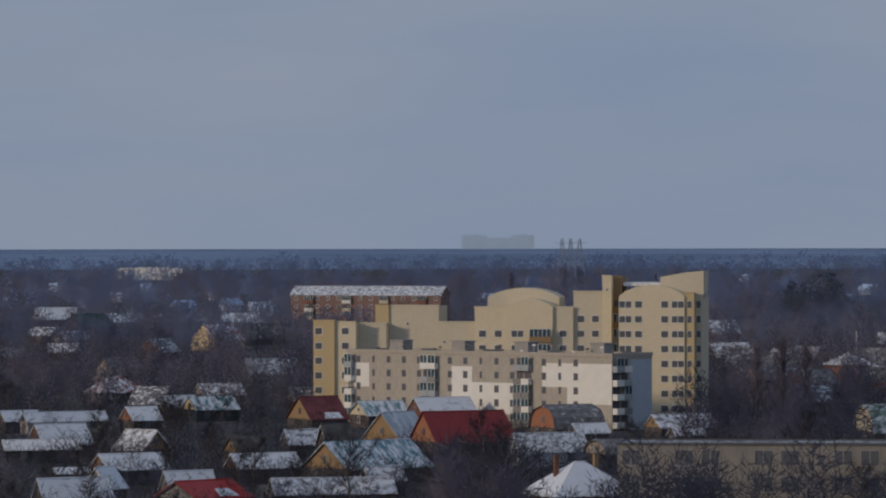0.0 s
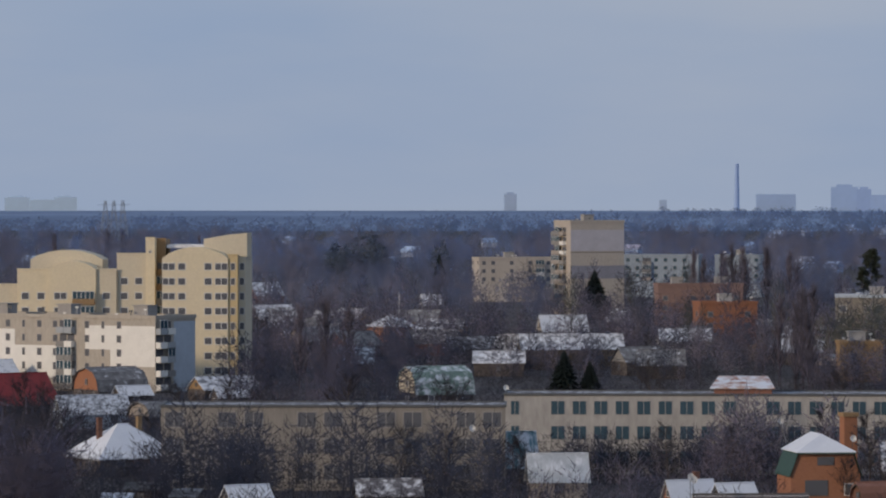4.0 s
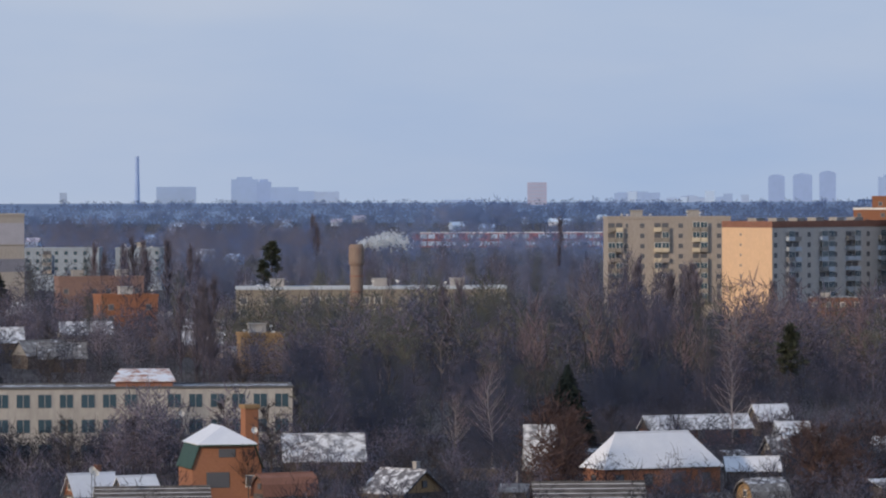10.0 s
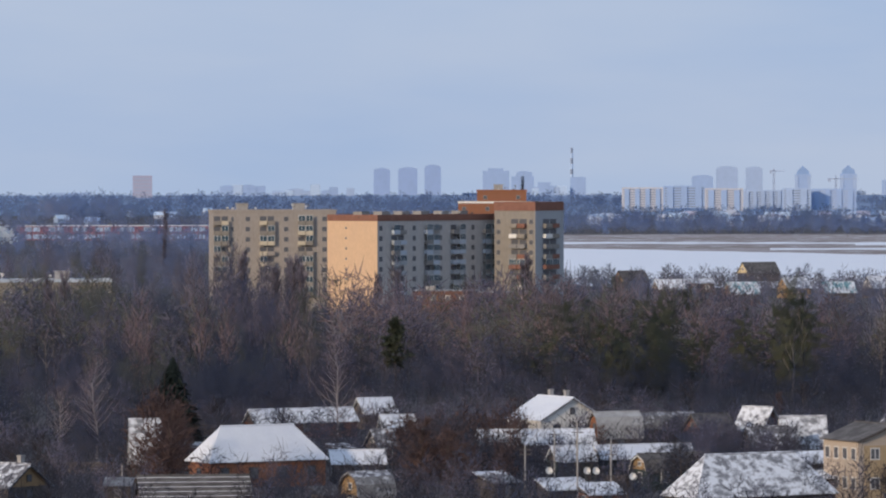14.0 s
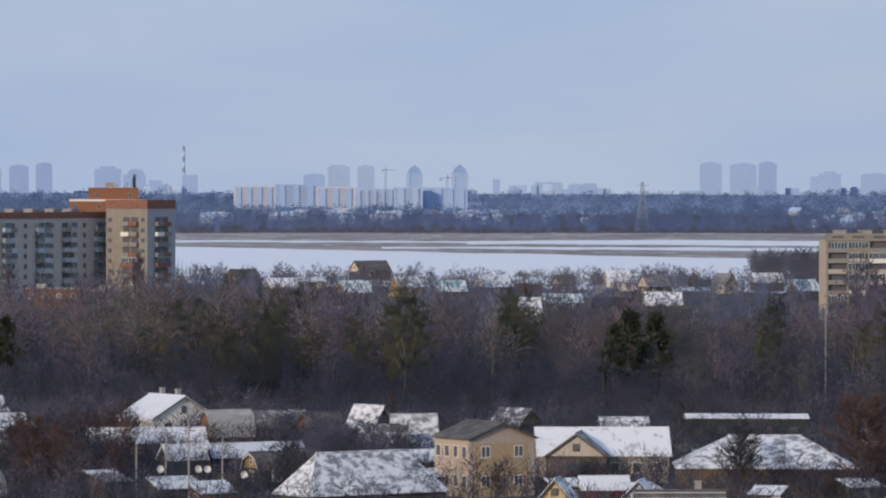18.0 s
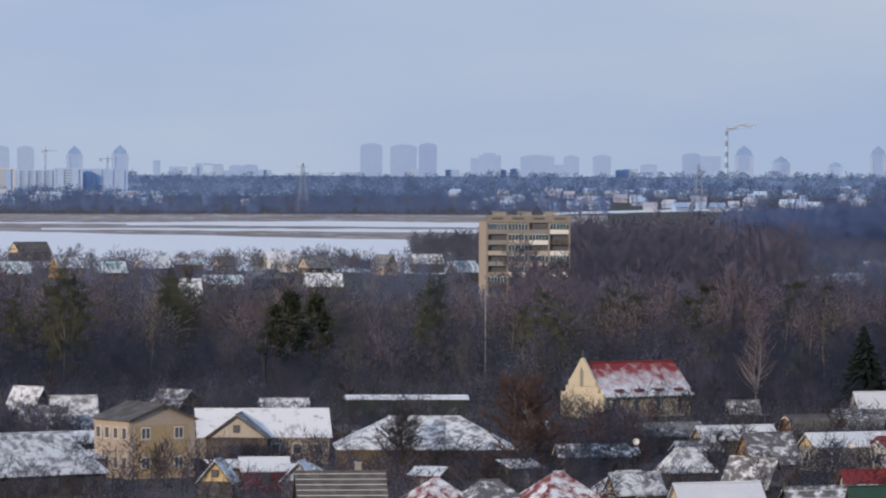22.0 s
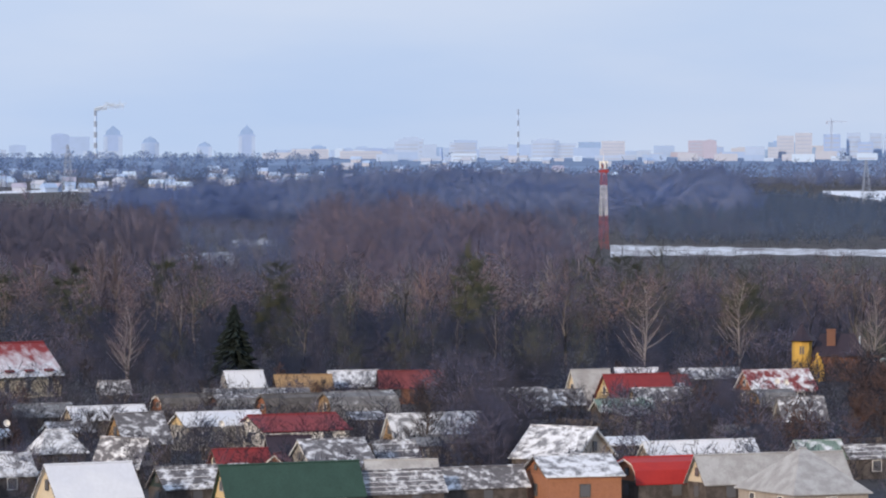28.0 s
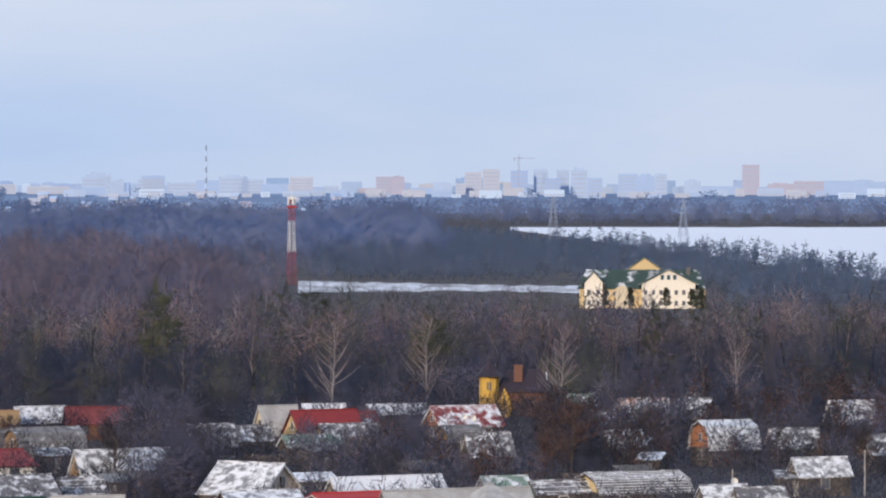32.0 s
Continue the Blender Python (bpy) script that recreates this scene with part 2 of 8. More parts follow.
MAT = {
    "snow": surface("snow", SNOW, 0.7, 0.05, 0.4, second=(0.74, 0.78, 0.85)),
    "snow_roof": surface("snow_roof", (0.30, 0.32, 0.36), 0.8, 0.18, 1.5, snow=0.74, snow_scale=0.3, run=(1.0, 1.0, 1.6)),
    "thin_snow": surface("thin_snow", (0.20, 0.21, 0.235), 0.8, 0.22, 1.5, snow=0.54, snow_scale=0.36, run=(1.0, 1.0, 1.6)),
    "patchy_snow": surface("patchy_snow", (0.125, 0.125, 0.14), 0.85, 0.28, 1.5, snow=0.38, snow_scale=0.4, run=(1.0, 1.0, 1.6)),
    "slate": surface("slate", (0.135, 0.135, 0.145), 0.8, 0.25, 1.5, second=(0.18, 0.185, 0.195), snow=0.22, snow_scale=0.3, run=(1.0, 1.0, 1.6)),
    "dark_roof": surface("dark_roof", (0.085, 0.08, 0.08), 0.8, 0.3, 1.5, second=(0.12, 0.115, 0.115)),
    "tin": surface("tin", (0.42, 0.46, 0.50), 0.45, 0.15, 1.0, second=(0.52, 0.56, 0.6), snow=0.35, snow_scale=0.3, run=(1.5, 0.6, 0.6)),
    "red_roof": surface("red_roof", (0.235, 0.034, 0.036), 0.5, 0.18, 1.2, second=(0.19, 0.028, 0.032)),
    "white_roof": surface("white_roof", (0.70, 0.735, 0.79), 0.75, 0.07, 0.6, second=(0.63, 0.665, 0.73)),
    "bright_red": surface("bright_red", (0.40, 0.035, 0.032), 0.5, 0.15, 1.2, second=(0.34, 0.03, 0.03)),
    "red_snow_roof": surface("red_snow_roof", (0.19, 0.042, 0.045), 0.6, 0.2, 1.2, snow=0.5, snow_scale=0.3),
    "maroon_roof": surface("maroon_roof", (0.13, 0.035, 0.04), 0.6, 0.25, 1.2, second=(0.16, 0.045, 0.05)),
    "green_roof": surface("green_roof", (0.035, 0.075, 0.06), 0.55, 0.2, 1.2),
    "mint_roof": surface("mint_roof", (0.16, 0.235, 0.21), 0.6, 0.2, 1.2, snow=0.42, snow_scale=0.3),
    "teal_roof": surface("teal_roof", (0.10, 0.22, 0.26), 0.6, 0.2, 1.2, snow=0.52, snow_scale=0.3, run=(1.5, 0.6, 0.6)),
    "rust_roof": surface("rust_roof", (0.33, 0.14, 0.09), 0.75, 0.3, 1.2, second=(0.5, 0.38, 0.33), snow=0.5, snow_scale=0.3),
    "brick": surface("brick", (0.175, 0.092, 0.068), 0.9, 0.25, 2.0, second=(0.15, 0.08, 0.062)),
    "pink_brick": surface("pink_brick", (0.255, 0.168, 0.145), 0.9, 0.22, 1.2, second=(0.21, 0.14, 0.125)),
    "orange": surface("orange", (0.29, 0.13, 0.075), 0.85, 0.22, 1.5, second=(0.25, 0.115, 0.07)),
    "yellow": surface("yellow", (0.60, 0.475, 0.27), 0.85, 0.16, 1.2, second=(0.54, 0.43, 0.25)),
    "ochre": surface("ochre", (0.31, 0.21, 0.115), 0.85, 0.22, 1.5, second=(0.27, 0.185, 0.105)),
    "gold": surface("gold", (0.58, 0.37, 0.09), 0.8, 0.15, 1.5),
    "cream": surface("cream", (0.60, 0.53, 0.40), 0.85, 0.14, 1.0, second=(0.55, 0.49, 0.38)),
    "beige": surface("beige", (0.372, 0.335, 0.302), 0.9, 0.2, 0.6, second=(0.32, 0.29, 0.26), streak=3.0),
    "grey_wall": surface("grey_wall", (0.28, 0.275, 0.265), 0.9, 0.22, 0.8, second=(0.235, 0.23, 0.225), streak=3.0),
    "blue_grey": surface("blue_grey", (0.385, 0.415, 0.44), 0.9, 0.18, 0.8, second=(0.34, 0.365, 0.39), streak=3.0),
    "white": surface("white", (0.76, 0.75, 0.71), 0.8, 0.08, 1.0),
    "pale_blue": surface("pale_blue", (0.45, 0.51, 0.58), 0.85, 0.1, 1.0),
    "brown_band": surface("brown_band", (0.24, 0.12, 0.09), 0.9, 0.25, 1.5),
    "wood": surface("wood", (0.074, 0.065, 0.063), 0.9, 0.3, 2.0, second=(0.105, 0.094, 0.09)),
    "concrete": surface("concrete", (0.34, 0.33, 0.32), 0.9, 0.2, 1.5),
    "asbestos": surface("asbestos", (0.33, 0.33, 0.33), 0.85, 0.18, 1.5, second=(0.38, 0.385, 0.39)),
    "metal_dark": surface("metal_dark", (0.10, 0.105, 0.11), 0.6, 0.2, 2.0),
    "mast_red": surface("mast_red", (0.30, 0.045, 0.045), 0.6, 0.15, 1.0),
    "mast_white": surface("mast_white", (0.70, 0.69, 0.66), 0.6, 0.1, 1.0),
    "frame": surface("frame", (0.70, 0.70, 0.68), 0.6, 0.1, 2.0),
    "glass": glass_like("glass", (0.115, 0.12, 0.135), 0.2),
    "blue_glass": glass_like("blue_glass", (0.05, 0.09, 0.12)),
    "bark": surface("bark", (0.085, 0.068, 0.058), 0.95, 0.3, 2.0),
    "pale_bark": surface("pale_bark", (0.25, 0.228, 0.232), 0.9, 0.3, 2.0),
    "twig": surface("twig", (0.056, 0.052, 0.060), 0.95, 0.15, 0.3, island=0.2, thin=0.5),
    "rust_leaf": surface("rust_leaf", (0.135, 0.087, 0.078), 0.9, 0.2, 0.3, island=0.25, thin=0.5),
    "needles": surface("needles", (0.026, 0.038, 0.036), 0.9, 0.25, 0.5, island=0.25, thin=0.3),
    "pine_needles": surface("pine_needles", (0.060, 0.070, 0.048), 0.9, 0.25, 0.5, island=0.25, thin=0.4),
    # middle-distance twigs, slightly blued to paint thin haze
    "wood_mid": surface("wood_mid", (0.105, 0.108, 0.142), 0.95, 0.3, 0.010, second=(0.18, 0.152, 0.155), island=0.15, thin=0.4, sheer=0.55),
    # horizon trees: distance haze tinted into the twig colours
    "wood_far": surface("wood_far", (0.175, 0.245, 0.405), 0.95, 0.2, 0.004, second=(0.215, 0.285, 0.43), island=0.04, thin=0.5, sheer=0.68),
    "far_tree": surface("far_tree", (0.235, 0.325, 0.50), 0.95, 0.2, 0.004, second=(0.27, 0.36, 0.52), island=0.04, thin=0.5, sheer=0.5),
    # skyline colours: the blue haze of distance is mixed into each base colour
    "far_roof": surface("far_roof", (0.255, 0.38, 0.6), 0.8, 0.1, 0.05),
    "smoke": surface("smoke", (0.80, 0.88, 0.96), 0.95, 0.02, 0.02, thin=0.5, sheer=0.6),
    "far_haze_pale": surface("far_haze_pale", (0.365, 0.475, 0.655), 0.9, 0.06, 0.05),
    "far_haze_blue": surface("far_haze_blue", (0.305, 0.42, 0.645), 0.9, 0.06, 0.05),
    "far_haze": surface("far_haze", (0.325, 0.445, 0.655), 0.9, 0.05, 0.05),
    "far_haze_pink": surface("far_haze_pink", (0.38, 0.385, 0.495), 0.9, 0.05, 0.05),
    "far_haze_cream": surface("far_haze_cream", (0.42, 0.465, 0.56), 0.9, 0.06, 0.05),
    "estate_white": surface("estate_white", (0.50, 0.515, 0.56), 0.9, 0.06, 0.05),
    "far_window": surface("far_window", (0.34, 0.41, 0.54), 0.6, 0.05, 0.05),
    # far pines: haze lightens and blues the needle colour
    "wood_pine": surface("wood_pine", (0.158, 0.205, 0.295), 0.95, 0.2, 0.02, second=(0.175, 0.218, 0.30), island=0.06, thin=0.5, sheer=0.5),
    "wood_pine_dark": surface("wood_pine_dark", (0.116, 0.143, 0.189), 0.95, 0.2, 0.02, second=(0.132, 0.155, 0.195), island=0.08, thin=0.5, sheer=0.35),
    # left skyline wall, paled with painted haze as well
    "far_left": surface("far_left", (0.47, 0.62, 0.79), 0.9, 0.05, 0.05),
    "wing_wall": surface("wing_wall", (0.275, 0.258, 0.235), 0.9, 0.22, 0.6, second=(0.225, 0.212, 0.195), streak=3.0),
    "tan": surface("tan", (0.45, 0.345, 0.215), 0.88, 0.18, 1.5, second=(0.40, 0.30, 0.18)),
    "stained": surface("stained", (0.29, 0.265, 0.23), 0.9, 0.22, 0.5, second=(0.24, 0.222, 0.2), streak=3.0),
    "villa_roof": surface("villa_roof", (0.035, 0.062, 0.056), 0.6, 0.2, 1.0, snow=0.28, snow_scale=0.12),
    "shrub": surface("shrub", (0.060, 0.061, 0.081), 0.95, 0.3, 0.03, second=(0.091, 0.082, 0.093), island=0.16, thin=0.5, sheer=0.4),
    "stem": surface("stem", (0.125, 0.112, 0.108), 0.9, 0.3, 0.5, island=0.2),
    # far ground with the horizon haze painted into its colour
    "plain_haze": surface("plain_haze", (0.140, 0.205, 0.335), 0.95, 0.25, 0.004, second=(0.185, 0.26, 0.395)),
    "sand": surface("sand", (0.72, 0.635, 0.46), 0.85, 0.1, 0.6, second=(0.67, 0.59, 0.435)),
    "sand_dark": surface("sand_dark", (0.63, 0.57, 0.44), 0.85, 0.12, 0.6, second=(0.59, 0.53, 0.41)),
    "dark_maroon": surface("dark_maroon", (0.034, 0.026, 0.038), 0.6, 0.2, 1.2),
    "school_wall": surface("school_wall", (0.405, 0.395, 0.38), 0.9, 0.22, 0.5, second=(0.335, 0.328, 0.315), streak=3.0),
    # pale blue-grey panel wall, with haze mixed into the colour
    "blue_haze": surface("blue_haze", (0.28, 0.335, 0.40), 0.9, 0.1, 0.5),
    "dim_wall": surface("dim_wall", (0.25, 0.225, 0.19), 0.9, 0.2, 0.7, second=(0.21, 0.19, 0.165)),
    # end wall colour with the warm sun already painted in
    "sunlit_peach": surface("sunlit_peach", (0.66, 0.46, 0.30), 0.9, 0.12, 0.6, second=(0.60, 0.42, 0.28), streak=2.0),
    # brighter copy of orange: low sun painted into the brick colour
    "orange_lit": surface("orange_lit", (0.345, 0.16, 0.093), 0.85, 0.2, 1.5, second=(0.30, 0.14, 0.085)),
    "wood_navy": surface("wood_navy", (0.065, 0.076, 0.118), 0.95, 0.3, 0.02, second=(0.088, 0.095, 0.131), island=0.12, thin=0.5, sheer=0.4),
    "wood_brown": surface("wood_brown", (0.204, 0.184, 0.218), 0.95, 0.3, 0.02, second=(0.231, 0.202, 0.231), island=0.14, thin=0.5, sheer=0.4),
    "wood_purple": surface("wood_purple", (0.164, 0.149, 0.199), 0.95, 0.3, 0.02, second=(0.203, 0.177, 0.220), island=0.12, thin=0.5, sheer=0.4),
    "wood_olive": surface("wood_olive", (0.150, 0.152, 0.119), 0.95, 0.3, 0.02, second=(0.186, 0.180, 0.140), island=0.14, thin=0.5, sheer=0.4),
    # mid-distance woods: some blue haze painted into the brown
    "mid_haze_blue": surface("mid_haze_blue", (0.167, 0.199, 0.306), 0.95, 0.25, 0.015, second=(0.189, 0.216, 0.312), island=0.06, thin=0.5, sheer=0.62),
    "mid_haze_mauve": surface("mid_haze_mauve", (0.209, 0.212, 0.291), 0.95, 0.25, 0.015, second=(0.235, 0.230, 0.297), island=0.06, thin=0.5, sheer=0.62),
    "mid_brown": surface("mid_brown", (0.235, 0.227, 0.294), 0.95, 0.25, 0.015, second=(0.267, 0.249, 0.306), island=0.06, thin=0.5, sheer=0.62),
    # slope tints: blue haze over the hills painted into the trees
    "slope_haze_navy": surface("slope_haze_navy", (0.182, 0.234, 0.396), 0.95, 0.2, 0.006, second=(0.203, 0.250, 0.409), island=0.05, thin=0.5, sheer=0.68),
    "slope_haze_blue": surface("slope_haze_blue", (0.218, 0.304, 0.528), 0.95, 0.2, 0.006, second=(0.236, 0.324, 0.535), island=0.05, thin=0.5, sheer=0.68),
    "slope_haze_mauve": surface("slope_haze_mauve", (0.268, 0.319, 0.486), 0.95, 0.2, 0.006, second=(0.298, 0.336, 0.483), island=0.05, thin=0.5, sheer=0.68),
    "belt_pine": surface("belt_pine", (0.094, 0.098, 0.062), 0.95, 0.25, 0.02, second=(0.117, 0.115, 0.070), island=0.14, thin=0.5, sheer=0.4),
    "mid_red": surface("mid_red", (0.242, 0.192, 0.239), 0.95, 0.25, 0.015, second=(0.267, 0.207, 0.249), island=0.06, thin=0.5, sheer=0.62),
    # nearer rise: twig browns pushed towards blue as painted thin haze
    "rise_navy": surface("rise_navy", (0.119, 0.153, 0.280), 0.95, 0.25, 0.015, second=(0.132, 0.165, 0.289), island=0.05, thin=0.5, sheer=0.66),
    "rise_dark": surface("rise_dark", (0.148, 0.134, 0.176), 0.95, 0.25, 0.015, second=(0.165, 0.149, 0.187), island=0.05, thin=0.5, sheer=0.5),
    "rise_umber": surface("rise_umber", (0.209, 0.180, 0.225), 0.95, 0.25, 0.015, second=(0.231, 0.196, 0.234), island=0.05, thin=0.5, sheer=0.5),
    "top_red": surface("top_red", (0.267, 0.195, 0.200), 0.95, 0.3, 0.02, second=(0.297, 0.211, 0.209), island=0.14, thin=0.5, sheer=0.4),
    "top_brown": surface("top_brown", (0.230, 0.187, 0.196), 0.95, 0.3, 0.02, second=(0.263, 0.208, 0.211), island=0.14, thin=0.5, sheer=0.4),
    "top_tan": surface("top_tan", (0.329, 0.291, 0.298), 0.95, 0.3, 0.02, second=(0.365, 0.319, 0.321), island=0.16, thin=0.5, sheer=0.4),
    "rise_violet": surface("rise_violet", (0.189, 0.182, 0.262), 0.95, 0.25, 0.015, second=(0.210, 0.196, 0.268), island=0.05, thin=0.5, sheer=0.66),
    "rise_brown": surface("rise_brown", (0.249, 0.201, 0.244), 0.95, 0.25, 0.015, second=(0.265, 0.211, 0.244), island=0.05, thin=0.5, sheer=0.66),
    # deepest slope tint, haze painted in too
    "slope_haze_deep": surface("slope_haze_deep", (0.168, 0.229, 0.426), 0.95, 0.2, 0.006, second=(0.185, 0.246, 0.433), island=0.04, thin=0.5, sheer=0.68),
    "hip_wall": surface("hip_wall", (0.135, 0.105, 0.078), 0.9, 0.2, 1.2, second=(0.115, 0.092, 0.07)),
    "panel_wall": surface("panel_wall", (0.445, 0.405, 0.35), 0.9, 0.2, 0.7, second=(0.385, 0.355, 0.31), streak=3.0),
    # dark of far windows and steel, lifted to blue as painted haze
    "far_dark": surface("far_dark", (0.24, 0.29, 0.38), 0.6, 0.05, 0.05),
    "villa_wall": surface("villa_wall", (0.74, 0.71, 0.63), 0.85, 0.08, 0.8),
    "pinkish": surface("pinkish", (0.47, 0.395, 0.32), 0.88, 0.15, 1.0, second=(0.42, 0.355, 0.29)),
    "shed_green": surface("shed_green", (0.030, 0.046, 0.046), 0.7, 0.15, 1.0),
    "panel_grey": surface("panel_grey", (0.50, 0.475, 0.45), 0.9, 0.18, 0.6, second=(0.43, 0.42, 0.41), streak=3.0),
    "pale_panel": surface("pale_panel", (0.47, 0.425, 0.375), 0.9, 0.15, 0.7, second=(0.42, 0.385, 0.345), streak=3.0),
    # palest skyline wall, most haze in its colour
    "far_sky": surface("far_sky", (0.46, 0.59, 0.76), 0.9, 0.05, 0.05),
    "pole": surface("pole", (0.30, 0.29, 0.28), 0.9, 0.15, 1.0),
}

# ---- where things stand ----


def ground_z(d):
    """The plain lies flat and rises gently towards the horizon."""
    t = min(max((d - 2900) / 2000, 0), 1)
    return 20.6 * t * t * (3 - 2 * t)


DIST = np.linspace(300, 4990, 4000)
DROP = np.array([(EYE - ground_z(d)) * UNIT / d for d in DIST])


def spot(u, v):
    """The distance and the place on the ground at bearing u and depression v."""
    d = float(np.interp(-v, -DROP, DIST))
    return d, d * math.sin(u / UNIT), d * math.cos(u / UNIT), ground_z(d)


def base(name, u, v, turn=0.0, d=None):
    """An Empty on the ground that faces the lookout, turned by some degrees."""
    if d is None:
        d, x, y, z = spot(u, v)
    else:
        x, y, z = d * math.sin(u / UNIT), d * math.cos(u / UNIT), ground_z(d)
    e = new(name)
    e.empty_display_size = 0.5
    e.matrix_basis = pose(x, y, z, 0, 0, -math.degrees(u / UNIT) + turn)
    return e


# ---- shapes ----


class Shape:
    def __init__(self):
        self.v, self.f = [], []

    def box(self, x0, x1, y0, y1, z0, z1):
        k = len(self.v)
        self.v += [(x0, y0, z0), (x1, y0, z0), (x1, y1, z0), (x0, y1, z0), (x0, y0, z1), (x1, y0, z1), (x1, y1, z1), (x0, y1, z1)]
        self.f += [tuple(k + i for i in q) for q in ((3, 2, 1, 0), (4, 5, 6, 7), (0, 1, 5, 4), (1, 2, 6, 5), (2, 3, 7, 6), (3, 0, 4, 7))]
        return self

    def prism(self, outline, way):
        """A flat outline pushed along a vector."""
        k, n, w = len(self.v), len(outline), Vector(way)
        self.v += [tuple(p) for p in outline] + [tuple(Vector(p) + w) for p in outline]
        self.f += [tuple(range(k + n - 1, k - 1, -1)), tuple(range(k + n, k + 2 * n))]
        self.f += [(k + i, k + (i + 1) % n, k + n + (i + 1) % n, k + n + i) for i in range(n)]
        return self

    def tube(self, a, b, r0, r1, n=5):
        a, b = Vector(a), Vector(b)
        w = (b - a).normalized()
        s = w.orthogonal().normalized()
        c = w.cross(s)
        k = len(self.v)
        for p, r in ((a, r0), (b, r1)):
            for i in range(n):
                g = 2 * math.pi * i / n
                self.v.append(tuple(p + (s * math.cos(g) + c * math.sin(g)) * r))
        self.f += [(k + i, k + (i + 1) % n, k + n + (i + 1) % n, k + n + i) for i in range(n)]
        self.f += [tuple(range(k + n - 1, k - 1, -1)), tuple(range(k + n, k + 2 * n))]
        return self

    def lathe(self, rings, n=10):
        """Rings of radius and height round the upright axis."""
        k = len(self.v)
        for r, z in rings:
            for i in range(n):
                g = 2 * math.pi * i / n
                self.v.append((r * math.cos(g), r * math.sin(g), z))
        for j in range(len(rings) - 1):
            self.f += [(k + j * n + i, k + j * n + (i + 1) % n, k + (j + 1) * n + (i + 1) % n, k + (j + 1) * n + i) for i in range(n)]
        self.f += [tuple(range(k + n - 1, k - 1, -1)), tuple(range(k + (len(rings) - 1) * n, k + len(rings) * n))]
        return self

    def mesh(self, name, material):
        me = bpy.data.meshes.new(name)
        me.from_pydata(self.v, [], self.f)
        me.materials.append(MAT[material])
        return me


def part(name, shape, material, parent, label="", m=None):
    """One mesh object under a thing or a part."""
    ob = new(name, shape if isinstance(shape, bpy.types.Mesh) else shape.mesh(name, material))
    ob.parent = parent
    if m is not None:
        ob.matrix_basis = m
    if label:
        tagged(ob, label)
    return ob


SHARED = {}


def shared(key, make):
    if key not in SHARED:
        SHARED[key] = make()
    return SHARED[key]


def window(parent, w, h, m, frame="frame", glass="glass", bars=0):
    """A framed window with its panes, set on a wall that faces -y."""
    w, h = round(w, 1), round(h, 1)
    ob = part("window", shared(("rim", w, h, frame), lambda: Shape().box(-w / 2, w / 2, -0.05, 0.02, 0, h).mesh("window", frame)), None, parent, m=m)
    n, t = bars + 1, 0.13 if frame == "frame" and w > 1.1 else 0.09
    pw = (w - t * (n + 1)) / n
    pane = shared(("pane", w, h, n, glass), lambda: Shape().box(-pw / 2, pw / 2, -0.062, -0.04, t, h - t).mesh("pane", glass))
    for i in range(n):
        part("pane", pane, None, ob, m=pose(-w / 2 + t + pw / 2 + i * (pw + t), 0, 0))
    return ob


def balcony(parent, w, m, parapet="grey_wall", glazed=True, fh=2.75):
    """A balcony: slab and parapet, with or without glazing."""
    def body():
        s = Shape().box(-w / 2, w / 2, -1.1, 0.0, -0.12, 0.0)
        return s.box(-w / 2, w / 2, -1.1, -1.02, 0.0, 1.05).box(-w / 2, -w / 2 + 0.08, -1.02, 0.0, 0.0, 1.05).box(w / 2 - 0.08, w / 2, -1.02, 0.0, 0.0, 1.05).mesh("balcony", parapet)
    w = round(w, 1)
    ob = part("balcony", shared(("balc", w, parapet), body), None, parent, m=m)
    if glazed:
        part("glazing", shared(("glz", w), lambda: Shape().box(-w / 2 + 0.05, w / 2 - 0.05, -1.06, -1.0, 1.05, 2.5).mesh("glazing", "blue_glass")), None, ob)
        n = max(2, int(w / 0.8))
        def bars():
            s = Shape()
            for i in range(n + 1):
                x = -w / 2 + 0.05 + (w - 0.1) * i / n
                s.box(x - 0.05, x + 0.05, -1.09, -1.06, 1.05, 2.5)
            return s.box(-w / 2, w / 2, -1.1, -1.0, 2.5, 2.6).mesh("glazing_frame", "frame")
        part("glazing_frame", shared(("glb", w), bars), None, ob)
    else:
        part("recess", shared(("rec", w), lambda: Shape().box(-w / 2 + 0.1, w / 2 - 0.1, -0.03, 0.01, 0.1, 2.3).mesh("recess", "glass")), None, ob)
    return ob


def facade(parent, m, length, pattern, floors, z0, fh, seed=1, parapets=("grey_wall",), w=1.4, h=1.4, frame="concrete", glass="glass"):
    """Windows (w wide, n narrow, s small), glazed (g) and open (b) balconies, column by column."""
    rng = random.Random(seed)
    step = length / len(pattern)
    for i, c in enumerate(pattern):
        if c == ".":
            continue
        x = step * (i + 0.5)
        for k in range(floors):
            z = z0 + k * fh
            if c in "wnsd":
                ww, hh = {"w": (w, h), "n": (w * 0.6, h), "s": (0.6, 0.6), "d": (w * 1.6, h)}[c]
                window(parent, ww, hh, m @ pose(x, 0, z + (0.85 if c != "s" else 1.3)), frame, glass, bars=1 if c == "d" or w > 1.8 else 0)
            else:
                glazed = c == "g" and rng.random() < 0.85 or c == "b" and rng.random() < 0.3
                balcony(parent, step * 0.94, m @ pose(x, 0, z), rng.choice(parapets), glazed, fh)


def sides(L, W):
    """Poses of the front, left and right walls of a box that is L long and W deep."""
    return pose(-L / 2, -W / 2, 0), pose(-L / 2, W / 2, 0, 0, 0, -90), pose(L / 2, -W / 2, 0, 0, 0, 90)


